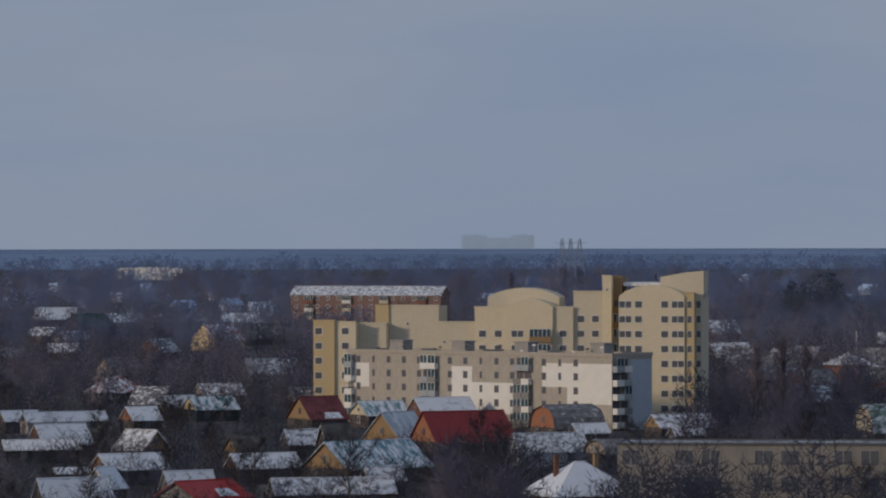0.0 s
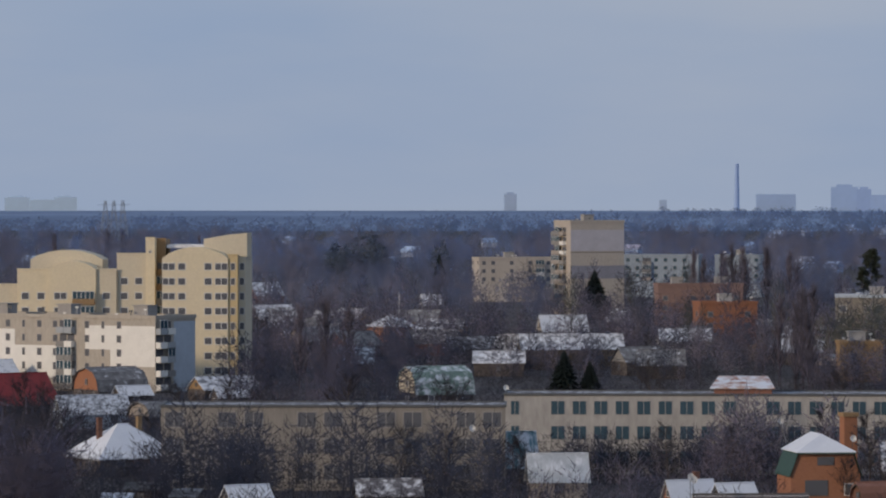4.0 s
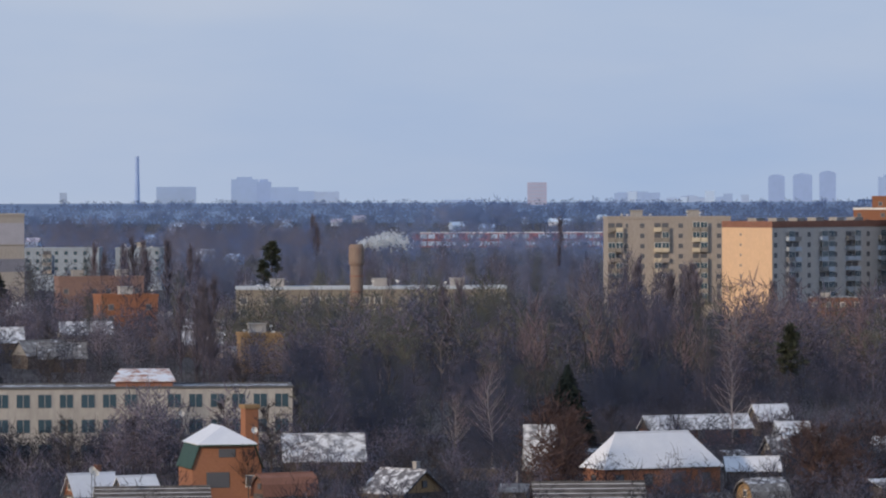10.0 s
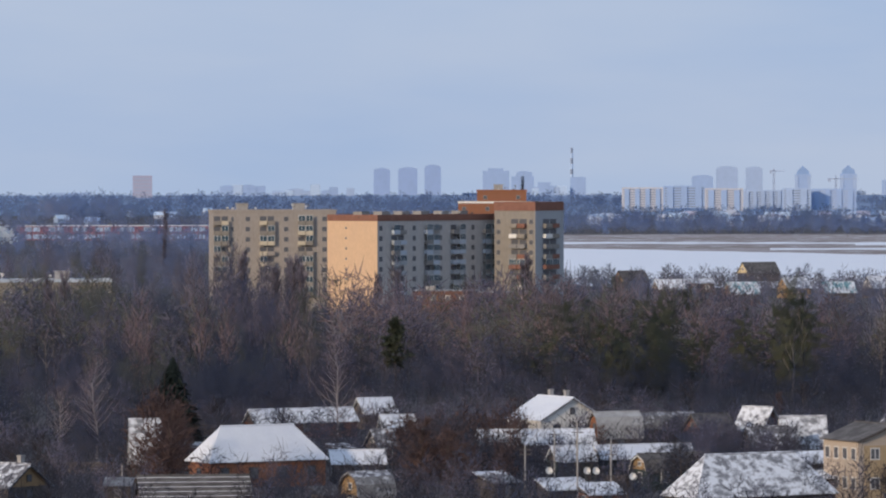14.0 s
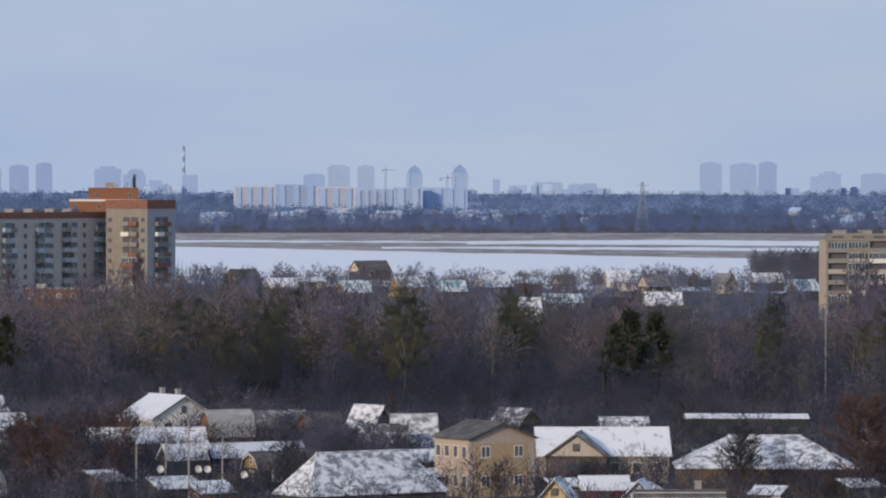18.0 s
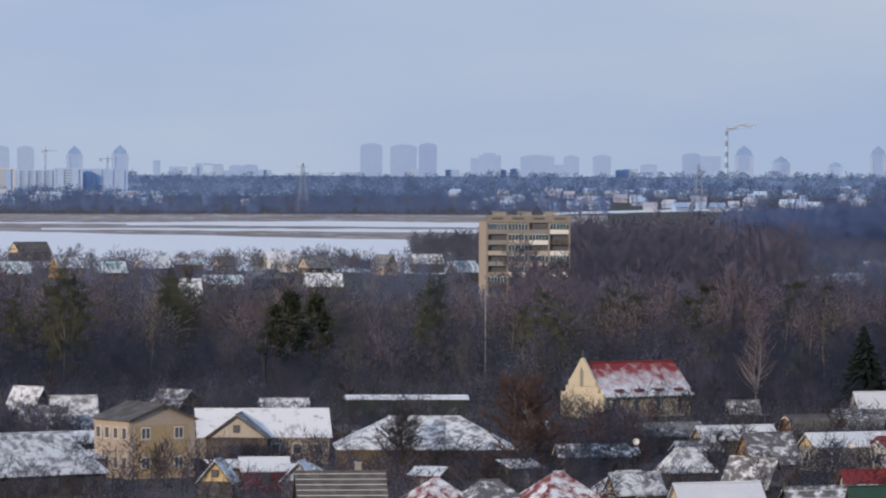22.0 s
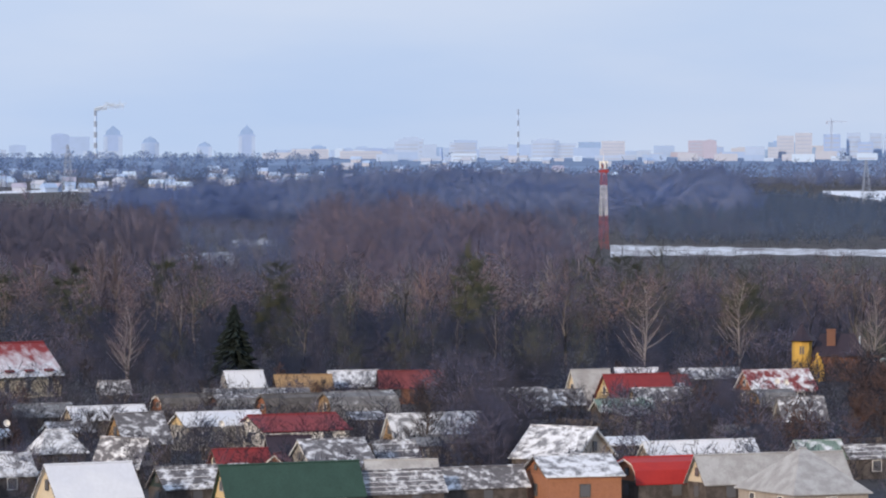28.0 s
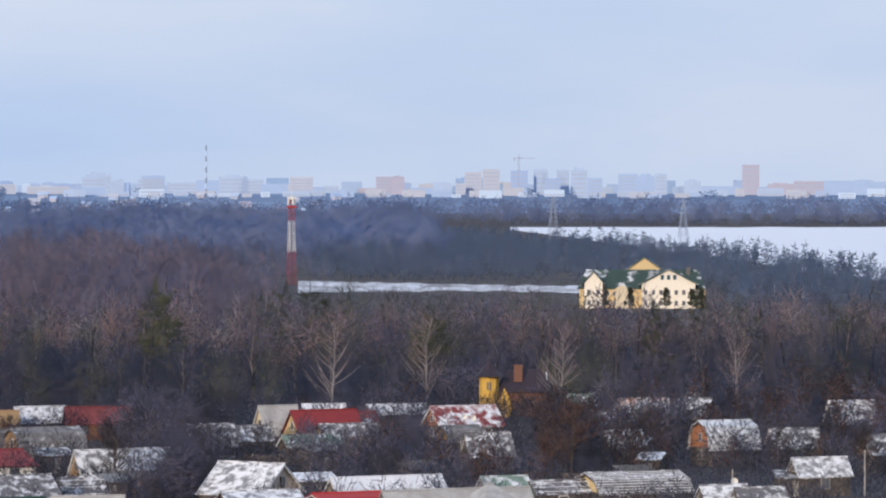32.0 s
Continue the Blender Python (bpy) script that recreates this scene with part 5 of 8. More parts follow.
for i in range(5):
    part("pilaster", Shape().box(-0.22, 0.22, -8.14, -7.02, -0.5, 20.69), "stained", balcony_block, m=pose(-10.7 + 5.35 * i, 0, 0))

# ---- the church ----


def church(u, v):
    e = base("church", u, v, 38)
    tagged(e, "cream brick chapel with stepped gable and red snowy roof", "church")
    L, W, eave, rise = 16.0, 9.0, 3.5, 4.1
    part("wall", Shape().box(-L / 2, L / 2, -W / 2, W / 2, -0.6, eave), "cream", e)
    h = W / 2
    for sx in (-1, 1):
        x = sx * (L / 2 - 0.05)
        out = [(x, -h, eave), (x, 0, eave + rise), (x, h, eave)]
        part("gable", Shape().prism(out, (-0.2 * sx, 0, 0)), "cream", e)
    g = Shape()
    for w, z in ((h + 0.5, 0.0), (h * 0.84, 1.0), (h * 0.7, 1.9)):
        g.box(-L / 2 - 0.45, -L / 2 - 0.05, -w, w, -0.6 if z == 0 else eave + z - 1.0, eave + z)
    g.prism([(-L / 2 - 0.45, -h * 0.62, eave + 1.9), (-L / 2 - 0.45, h * 0.62, eave + 1.9), (-L / 2 - 0.45, 0.2, eave + rise + 0.9), (-L / 2 - 0.45, -0.2, eave + rise + 0.9)], (0.4, 0, 0))
    part("stepped_gable", g, "cream", e)
    part("cross", Shape().box(-L / 2 - 0.35, -L / 2 - 0.2, -0.06, 0.06, eave + rise + 0.8, eave + rise + 2.1).box(-L / 2 - 0.35, -L / 2 - 0.2, -0.32, 0.32, eave + rise + 1.5, eave + rise + 1.64), "metal_dark", e)
    for sy in (-1, 1):
        part("roof_slope", slab((-L / 2 + 0.02, sy * (h + 0.6), eave - 0.55), (L / 2 + 0.3, sy * (h + 0.6), eave - 0.55), (L / 2 + 0.3, 0, eave + rise), (-L / 2 + 0.02, 0, eave + rise), 0.16), "church_roof", e)
    part("ridge_cap", Shape().tube((-L / 2, 0, eave + rise + 0.18), (L / 2 + 0.3, 0, eave + rise + 0.18), 0.14, 0.14, 6), "red_roof", e)
    for i in range(4):
        part("roof_vent", Shape().prism([(0, -0.5, 0), (0, 0.5, 0), (0, 0, 0.35)], (1.6, 0, 0)), "maroon_roof", e, m=pose(-L / 2 + 2.2 + i * 3.6, -h + 0.1, eave + 0.25))
    fm, lm, rm = sides(L, W)
    for i in range(4):
        window(e, 0.9, 1.9, fm @ pose(2 + i * 4, -0.01, 0.8))
    part("niche", Shape().prism([(-0.35, 0, 0), (0.35, 0, 0), (0.35, 0, 2.2), (0, 0, 2.8), (-0.35, 0, 2.2)], (0, -0.08, 0)), "grey_wall", e, m=lm @ pose(W / 2, -0.47, eave + 0.9))
    part("door", Shape().box(-0.7, 0.7, -0.08, 0.0, 0, 2.3), "wood", e, m=lm @ pose(W / 2, -0.47, 0))
    part("annex", Shape().box(-L / 2 - 1.8, -L / 2 - 0.52, -1.6, 1.6, -0.6, 2.2).prism([(-L / 2 - 1.9, -2.0, 2.2), (-L / 2 - 1.9, 2.0, 2.2), (-L / 2 - 1.9, 0, 3.4)], (1.38, 0, 0)), "cream", e)


church(1288, 452.0)

# ---- the red and white mast ----


def lattice(e, name, h, b0, b1, z0, z1, bays, material, r=0.14):
    """A stretch of square lattice: four legs, rings and cross braces."""
    def half(z):
        return (b0 + (b1 - b0) * z / h) / 2
    s = Shape()
    cs = ((-1, -1), (1, -1), (1, 1), (-1, 1))
    for k in range(bays):
        za, zb = z0 + (z1 - z0) * k / bays, z0 + (z1 - z0) * (k + 1) / bays
        a, b = half(za), half(zb)
        for i in range(4):
            (x, y), (p, q) = cs[i], cs[(i + 1) % 4]
            s.tube((x * a, y * a, za), (x * b, y * b, zb), r, r, 4)
            s.tube((x * b, y * b, zb), (p * b, q * b, zb), r * 0.6, r * 0.6, 3)
            s.tube((x * a, y * a, za), (p * b, q * b, zb), r * 0.5, r * 0.5, 3)
            s.tube((p * a, q * a, za), (x * b, y * b, zb), r * 0.5, r * 0.5, 3)
    part(name, s, material, e)


def radio_mast(u, v, h):
    e = base("radio_mast", u, v, 20)
    tagged(e, "red and white banded lattice radio mast", "mast")
    for i, (a, b) in enumerate(((0, 0.36), (0.36, 0.7), (0.7, 0.96))):
        lattice(e, "mast_section", h, 2.6, 1.3, h * a, h * b, 5, "mast_white" if i == 1 else "mast_red", 0.062)
    part("platform", Shape().box(-1.3, 1.3, -1.3, 1.3, h * 0.84, h * 0.87), "mast_red", e)
    part("platform", Shape().box(-1.2, 1.2, -1.2, 1.2, h * 0.94, h * 0.965), "mast_white", e)
    for i in range(4):
        part("aerial", Shape().box(-0.25, 0.25, -0.2, 0.2, 0, 2.2), "frame", e, m=pose(1.2 * math.cos(i * 1.57), 1.2 * math.sin(i * 1.57), h * 0.88))
    part("spike", Shape().tube((0, 0, h * 0.96), (0, 0, h + 1.5), 0.12, 0.05, 5), "mast_white", e)


radio_mast(2358, 192.0, 31.0)

# ---- the large villa ----


def villa(u, v):
    d = spot(u, v)[0]
    e = base("villa", u, v, 0)
    tagged(e, "large cream and yellow villa with dark green roofs", "villa")
    k = d / UNIT
    part("wall", Shape().box(-110 * k, 112 * k, -4, 9, -1, 36 * k), "yellow", e, "yellow plastered wall")

    def block(x0, x1, y0, dep, z, peak, wall, cols, floors, attic):
        part("wing_wall", Shape().prism([(x0 * k, y0, -1), (x1 * k, y0, -1), (x1 * k, y0, z * k), ((x0 + x1) / 2 * k, y0, peak * k), (x0 * k, y0, z * k)], (0, dep, 0)), wall, e)
        xm = (x0 + x1) / 2
        for a, b in ((x0 - 6, xm), (x1 + 6, xm)):
            za = z - 6 * (peak - z) / (x1 - xm)
            part("roof_slope", Shape().prism([(a * k, y0 - 0.5, za * k + 0.05), (b * k, y0 - 0.5, peak * k + 0.05), (b * k, y0 - 0.5, peak * k + 0.3), (a * k, y0 - 0.5, za * k + 0.3)], (0, dep + 0.5, 0)), "villa_roof", e)
        for f in range(floors):
            for i in range(cols):
                window(e, 1.1, 1.5, pose((x0 + (x1 - x0) * (i + 0.5) / cols) * k, y0 - 0.01, 0.8 + f * 3.0))
        if attic:
            for i in range(3):
                window(e, 1.2, 1.6, pose((xm + (i - 1) * 11) * k, y0 - 0.01, z * k + 1.0), glass="blue_glass")
    block(0, 94, -7.5, 12, 44, 68, "villa_wall", 7, 2, True)
    block(-101, -69, -6.5, 8, 46, 64, "villa_wall", 2, 2, False)
    block(-25, 33, 5, 12, 68, 88, "yellow", 1, 3, False)
    part("roof_slope", Shape().prism([(-114 * k, -4.6, 34 * k), (112 * k, -4.6, 34 * k), (100 * k, 3, 66 * k), (-98 * k, 3, 66 * k)], (0, 0, 0.25)), "villa_roof", e)
    part("roof_slope", Shape().prism([(112 * k, 9.6, 34 * k), (-114 * k, 9.6, 34 * k), (-98 * k, 3, 66 * k), (100 * k, 3, 66 * k)], (0, 0, 0.25)), "green_roof", e)
    for x in (-100, -60, -48, -36, -20, 92, 102):
        for f in range(2):
            window(e, 1.2, 1.5, pose(x * k, -4.01, 0.8 + f * 2.6))
    part("chimney", Shape().box(78 * k, 86 * k, 1, 2.4, 55 * k, 72 * k), "metal_dark", e)
    part("porch", Shape().box(-46 * k, -24 * k, -7.5, -4, -0.5, 34 * k).prism([(-48 * k, -7.7, 34 * k), (-22 * k, -7.7, 34 * k), (-35 * k, -7.7, 42 * k)], (0, 3.7, 0)), "cream", e)


villa(2978, 232.0)

# ---- the house with the golden turret ----


def turret_house(u, v):
    e = base("turret_house", u, v, 0)
    e.scale = (0.95, 0.95, 0.95)
    tagged(e, "dark-roofed brick house with a golden-yellow stair turret", "house")
    part("wall", Shape().box(-1.5, 6.5, -1, 6, -0.6, 4.2), "brick", e)
    part("roof_slope", Shape().prism([(-2, -1.6, 4.0), (7.2, -1.6, 4.0), (5.5, 2.5, 7.4), (0, 2.5, 7.4)], (0, 0, 0.2)), "dark_maroon", e)
    part("roof_slope", Shape().prism([(7.2, 6.6, 4.0), (-2, 6.6, 4.0), (0, 2.5, 7.4), (5.5, 2.5, 7.4)], (0, 0, 0.2)), "dark_maroon", e)
    part("gable", Shape().prism([(6.4, -1, 4.2), (6.4, 6, 4.2), (6.4, 2.5, 7.2)], (-0.15, 0, 0)), "pale_blue", e)
    part("turret", Shape().lathe([(1.6, -0.6), (1.6, 6.3), (1.75, 6.3), (1.75, 6.6)], 8), "gold", e, m=pose(-3.0, -1.2, 0))
    part("turret_roof", Shape().lathe([(2.6, 6.6), (1.3, 7.6), (0.08, 9.4)], 8), "dark_maroon", e, m=pose(-3.0, -1.2, 0))
    part("turret_window", Shape().box(-0.35, 0.35, -0.05, 0.05, 0, 1.3), "glass", e, m=pose(-3.0, -2.72, 4.4))
    part("chimney", Shape().box(1.0, 2.4, 0.2, 1.4, 5.6, 8.2).box(0.9, 2.5, 0.1, 1.5, 8.2, 8.4), "brick", e)
    part("gable_front", Shape().prism([(-1.6, -1.8, 0), (0.6, -1.8, 0), (0.6, -1.8, 2.4), (-0.5, -1.8, 4.8), (-1.6, -1.8, 2.4)], (0, 0.7, 0)), "gold", e)


turret_house(2741, 425.4)

# ---- the houses of the settlement, from one side of the view to the other ----

GABLE_WORDS = {**WALL_WORDS, "orange_lit": "sunlit-toned orange brick", "shed_green": "dark green", "pinkish": "pinkish plastered", "maroon_roof": "maroon boarded", "hip_wall": "brown brick", "dark_maroon": "dark maroon"}
ROOF_WORDS.update({"white_roof": "clean white snow on its roof", "bright_red": "bright red roof", "brown_band": "brown sheet roof", "dark_maroon": "dark maroon roof", "ochre": "new ochre boarded roof"})


def cottage(left, end, run, top, edge, gable="wood", wall="wood", roof="thin_snow", kind="gable", turn=None, eave=2.4, chimney=0, slats=0, win=None, name="house"):
    """A house set by the bearing of its outer end, the spans of end wall and roof, and the depressions of ridge and eave."""
    turn = turn or 28
    v = edge / (1 - eave / EYE)
    k, a = EYE / v, radians(abs(turn))
    L, W = run * k / math.cos(a), max(end * k / math.sin(a), 3.0)
    L, W = max(L, 2.6), min(W, 12.0)
    near = left + end if turn > 0 else left + run
    u = near + (run - end) / 2 * (1 if turn > 0 else -1)
    d = EYE * UNIT / v + (L / 2 * math.sin(a) + W / 2 * math.cos(a))
    rise = max((edge - top) * k + 0.35 * W * math.cos(a) * EYE / d, 0.5)
    words = {"gable": "gabled", "hip": "hipped", "gambrel": "gambrel-roofed", "arch": "arch-roofed", "shed": "lean-to"}[kind]
    skin = GABLE_WORDS.get(wall if kind in ("hip", "shed") else gable, "weathered")
    note = "%s %s %s with %s" % (words, skin, "hangar" if name == "hangar" else "cottage", ROOF_WORDS.get(roof, "plain roof"))
    return house(round(u, 1), EYE * UNIT / d, round(L, 2), round(W, 2), eave, round(rise, 2), turn, wall=wall, roof=roof, gable=gable, kind=kind, chimney=chimney, slats=slats, win=win or max(1, int(L / 4.5)), name=name, note=note)


cottage(-3637, 8, 140, 319, 333, roof='white_roof', wall='beige')
cottage(-3627, 30, 85, 341, 374, gable='brick', roof='snow_roof')
cottage(-3672, 6, 130, 368, 382, roof='white_roof', wall='shed_green', turn=12)
cottage(-3517, 34, 105, 395, 419, gable='orange', roof='snow_roof', wall='shed_green')
cottage(-3532, 50, 30, 417, 451, turn=58, gable='beige', roof='snow_roof')
cottage(-3279, 26, 110, 395, 417, gable='orange', roof='snow_roof', wall='shed_green')
cottage(-3143, 82, 150, 376, 419, turn=42, gable='ochre', roof='teal_roof')
cottage(-2953, 50, 140, 322, 372, gable='orange_lit', roof='red_roof')
cottage(-3037, 70, 55, 322, 369, turn=48, gable='ochre', roof='tin')
cottage(-3060, 35, 75, 302, 324, gable='cream', roof='teal_roof')
cottage(-2962, 38, 95, 296, 327, gable='brick', roof='snow_roof')
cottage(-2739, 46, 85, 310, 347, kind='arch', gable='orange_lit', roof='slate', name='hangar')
cottage(-3169, 44, 65, 294, 331, gable='ochre', roof='maroon_roof')
cottage(-3355, 26, 75, 293, 313, gable='yellow', roof='teal_roof', wall='shed_green')
cottage(-3389, 10, 50, 290, 309, roof='snow_roof')
cottage(-3464, 24, 50, 310, 331, gable='orange', roof='snow_roof')
cottage(-3477, 50, 52, 352, 384, turn=-45, gable='ochre', roof='thin_snow')
cottage(-3284, 32, 45, 363, 389, gable='ochre', roof='dark_roof')
cottage(-3177, 10, 70, 351, 374, roof='thin_snow')
cottage(-3117, 20, 45, 341, 379, roof='dark_roof')
cottage(-3245, 10, 85, 225, 249, roof='thin_snow', wall='grey_wall', eave=3.5)
cottage(-3527, 30, 80, 257, 283, kind='hip', roof='red_snow_roof', wall='wood')
cottage(-3339, 45, 50, 163, 191, turn=42, gable='yellow', wall='yellow', roof='red_snow_roof', eave=3.2)
cottage(-3252, 10, 70, 163, 187, roof='slate')
cottage(-3432, 40, 35, 189, 211, turn=50, gable='brick', roof='thin_snow')
cottage(-3402, 75, 95, 445, 471, turn=42, gable='grey_wall', roof='bright_red')
cottage(-3394, 20, 80, 425, 455, roof='snow_roof', gable='beige')
cottage(-3202, 14, 210, 439, 463, roof='thin_snow', turn=15)
cottage(-3617, 20, 120, 437, 469, roof='snow_roof')
cottage(-2777, 20, 120, 359, 389, roof='thin_snow', wall='pale_blue', gable='pale_blue')
cottage(-2762, 70, 150, 415, 469, kind='hip', roof='white_roof', wall='wood', chimney=2)
cottage(-2537, 30, 100, 326, 346, roof='thin_snow', gable='ochre')
cottage(-2492, 8, 50, 344, 359, roof='white_roof')
cottage(-2667, 10, 55, 341, 355, roof='snow_roof')
cottage(-2642, 40, 45, 371, 393, kind='arch', gable='beige', roof='slate')
cottage(-3677, 10, 60, 316, 331, roof='snow_roof')
cottage(-3037, 14, 60, 417, 439, roof='thin_snow')
cottage(-2220, 30, 58, 216, 235, kind='hip', wall='orange', roof='snow_roof', eave=4.0)
cottage(-2167, 36, 100, 309, 353, kind='arch', gable='cream', roof='mint_roof')
cottage(-1952, 6, 180, 250, 274, turn=8, eave=4.5, wall='hip_wall', roof='thin_snow')
cottage(-1920, 12, 80, 216, 243, gable='beige', roof='snow_roof', turn=20)
cottage(-2082, 8, 85, 255, 273, roof='patchy_snow')
cottage(-2002, 14, 70, 425, 483, roof='teal_roof', gable='orange', turn=18)
cottage(-1937, 8, 100, 464, 508, roof='tin', wall='beige', turn=8)
cottage(-1952, 20, 85, 423, 458, roof='slate')
cottage(-1567, 20, 80, 420, 453, roof='patchy_snow')
cottage(-1314, 8, 140, 443, 485, roof='thin_snow', turn=8)
cottage(-1172, 75, 75, 509, 545, turn=-45, gable='ochre', roof='patchy_snow', chimney=1)
cottage(-1362, 20, 90, 513, 545, kind='arch', gable='brick', roof='brown_band')
cottage(-1697, 20, 75, 511, 545, roof='white_roof', gable='orange', chimney=1)
cottage(-1612, 25, 60, 516, 545, roof='white_roof', gable='wood')
cottage(-1642, 6, 195, 536, 559, roof='dark_roof', slats=4, turn=6)
cottage(-2472, 8, 70, 520, 545, roof='snow_roof', gable='beige')
cottage(-2242, 8, 110, 509, 533, roof='patchy_snow', turn=10)
cottage(-780, 40, 205, 444, 502, kind='hip', wall='orange', roof='white_roof', eave=3.2, win=4)
cottage(-883, 6, 50, 428, 502, roof='thin_snow', turn=8)
cottage(-870, 10, 190, 532, 565, roof='dark_roof', slats=5, turn=6)
cottage(-680, 20, 180, 412, 432, roof='white_roof', wall='brick', gable='wood')
cottage(-490, 25, 55, 392, 416, gable='wood', roof='white_roof')
cottage(-440, 6, 55, 422, 444, roof='snow_roof', turn=12)
cottage(-465, 25, 30, 448, 475, roof='patchy_snow')
cottage(-530, 8, 90, 485, 504, roof='white_roof', turn=10)
cottage(-510, 35, 60, 525, 562, kind='arch', gable='ochre', roof='patchy_snow')
cottage(-215, 112, 60, 392, 428, turn=-58, gable='white', wall='white', roof='white_roof', eave=3.0, chimney=2)
cottage(-67, 14, 75, 417, 458, kind='arch', gable='orange', roof='asbestos')
cottage(10, 14, 95, 418, 442, kind='arch', gable='orange', roof='patchy_snow')
cottage(-270, 10, 200, 450, 471, roof='white_roof', turn=8)
cottage(-142, 16, 65, 478, 500, roof='white_roof', wall='shed_green')
cottage(-70, 26, 165, 477, 496, gable='ochre', roof='white_roof', wall='shed_green')
cottage(5, 30, 120, 492, 517, gable='ochre', roof='dark_roof', wall='shed_green', kind='gambrel')
cottage(-155, 6, 75, 536, 552, kind='shed', roof='white_roof', eave=1.6)
cottage(-82, 6, 60, 544, 560, kind='shed', roof='white_roof', eave=1.4, wall='orange')
cottage(62, 60, 245, 497, 566, kind='hip', roof='thin_snow', turn=35)
cottage(93, 40, 60, 421, 451, gable='brick', turn=38, roof='dark_roof')
cottage(187, 35, 48, 408, 446, turn=-40, gable='brick', roof='thin_snow')
cottage(265, 10, 75, 424, 476, roof='thin_snow', turn=12)
cottage(207, 8, 80, 443, 481, roof='patchy_snow')
cottage(290, 12, 60, 487, 504, kind='shed', roof='white_roof')
cottage(520, 10, 230, 450, 492, roof='snow_roof', turn=5, wall='beige', eave=3.4, win=6)
cottage(541, 108, 10, 455, 494, turn=84, gable='pale_panel', roof='slate', eave=3.4)
cottage(527, 60, 12, 536, 572, turn=80, gable='yellow', roof='thin_snow')
cottage(600, 8, 80, 534, 552, roof='white_roof', wall='maroon_roof', turn=8)
cottage(675, 60, 10, 539, 570, turn=80, gable='pale_blue', roof='white_roof')
cottage(443, 40, 50, 414, 438, gable='ochre', roof='patchy_snow', turn=-35)
cottage(635, 8, 80, 428, 442, roof='thin_snow', turn=10)
cottage(699, 10, 150, 561, 609, roof='dark_roof', slats=6, turn=6, chimney=1)
cottage(889, 40, 80, 571, 607, kind='hip', roof='red_snow_roof', wall='brick')
cottage(984, 30, 90, 574, 607, kind='hip', roof='patchy_snow', wall='brick')
cottage(1086, 50, 110, 561, 609, kind='hip', roof='red_snow_roof', wall='maroon_roof')
cottage(1224, 30, 100, 557, 589, kind='hip', roof='thin_snow', wall='brick')
cottage(1284, 36, 110, 471, 489, gable='orange', roof='slate')
cottage(1159, 10, 120, 509, 525, roof='patchy_snow', turn=10)
cottage(1369, 10, 70, 502, 515, roof='patchy_snow')
cottage(1352, 42, 145, 579, 633, gable='cream', wall='cream', roof='white_roof')
cottage(1552, 32, 110, 583, 615, gable='shed_green', roof='patchy_snow', slats=3)
cottage(1668, 26, 240, 580, 635, gable='yellow', roof='green_roof')
cottage(1852, 25, 200, 593, 627, gable='cream', roof='patchy_snow', slats=5)
cottage(1660, 18, 90, 551, 581, gable='cream', roof='red_roof')
cottage(1745, 62, 14, 557, 585, turn=76, gable='orange', roof='maroon_roof')
cottage(1703, 55, 150, 493, 515, gable='white', wall='white', roof='red_roof')
cottage(1760, 8, 70, 527, 551, roof='dark_maroon', turn=12)
cottage(1590, 30, 140, 486, 505, gable='yellow', wall='grey_wall', roof='white_roof', eave=3.0)
cottage(1476, 36, 80, 487, 535, gable='ochre', roof='patchy_snow')
cottage(1402, 20, 130, 474, 493, gable='cream', roof='white_roof')
cottage(1315, 8, 95, 471, 487, roof='slate')
cottage(1558, 22, 95, 453, 479, kind='arch', gable='orange', roof='dark_roof')
cottage(1660, 18, 85, 454, 479, kind='arch', gable='brick', roof='patchy_snow')
cottage(1743, 22, 100, 453, 485, kind='arch', gable='orange', roof='dark_roof')
cottage(1850, 30, 115, 450, 489, kind='arch', gable='ochre', roof='slate')
cottage(1650, 6, 180, 443, 451, roof='slate', turn=6)
cottage(1682, 14, 62, 411, 441, gable='grey_wall', roof='white_roof')
cottage(1775, 6, 95, 418, 439, wall='ochre', gable='ochre', roof='ochre', turn=12)
cottage(1862, 20, 85, 411, 435, gable='cream', roof='thin_snow')
cottage(1958, 6, 112, 411, 437, wall='brick', roof='maroon_roof', turn=10)
cottage(1465, 5, 48, 427, 447, roof='patchy_snow', turn=12)
cottage(1340, 20, 80, 515, 553, kind='hip', roof='thin_snow')
cottage(1455, 34, 78, 531, 577, roof='patchy_snow', turn=-42, gable='beige')
cottage(1250, 20, 80, 559, 591, roof='thin_snow', gable='ochre')
cottage(1795, 50, 110, 537, 579, gable='grey_wall', roof='patchy_snow')
cottage(1940, 20, 70, 537, 567, roof='patchy_snow', slats=3)
cottage(1935, 8, 120, 571, 597, roof='asbestos', turn=8)
cottage(1966, 25, 160, 489, 531, gable='ochre', roof='thin_snow')
cottage(2290, 26, 62, 410, 457, gable='cream', roof='asbestos')
cottage(2378, 5, 70, 406, 420, roof='white_roof', turn=12)
cottage(2342, 35, 110, 419, 461, gable='yellow', roof='red_roof')
cottage(2445, 18, 50, 419, 443, gable='yellow', roof='maroon_roof')
cottage(2402, 16, 100, 442, 460, gable='yellow', wall='beige', roof='patchy_snow', eave=2.8)
cottage(2340, 10, 95, 462, 479, roof='mint_roof')
cottage(2486, 16, 100, 407, 421, gable='orange', roof='thin_snow', eave=2.8)
cottage(2590, 34, 110, 411, 443, gable='orange', roof='red_snow_roof')
cottage(2614, 24, 60, 445, 467, kind='arch', gable='ochre', roof='slate')
cottage(2660, 15, 75, 457, 495, roof='patchy_snow')
cottage(2195, 75, 110, 516, 565, turn=-35, gable='pinkish', roof='thin_snow')
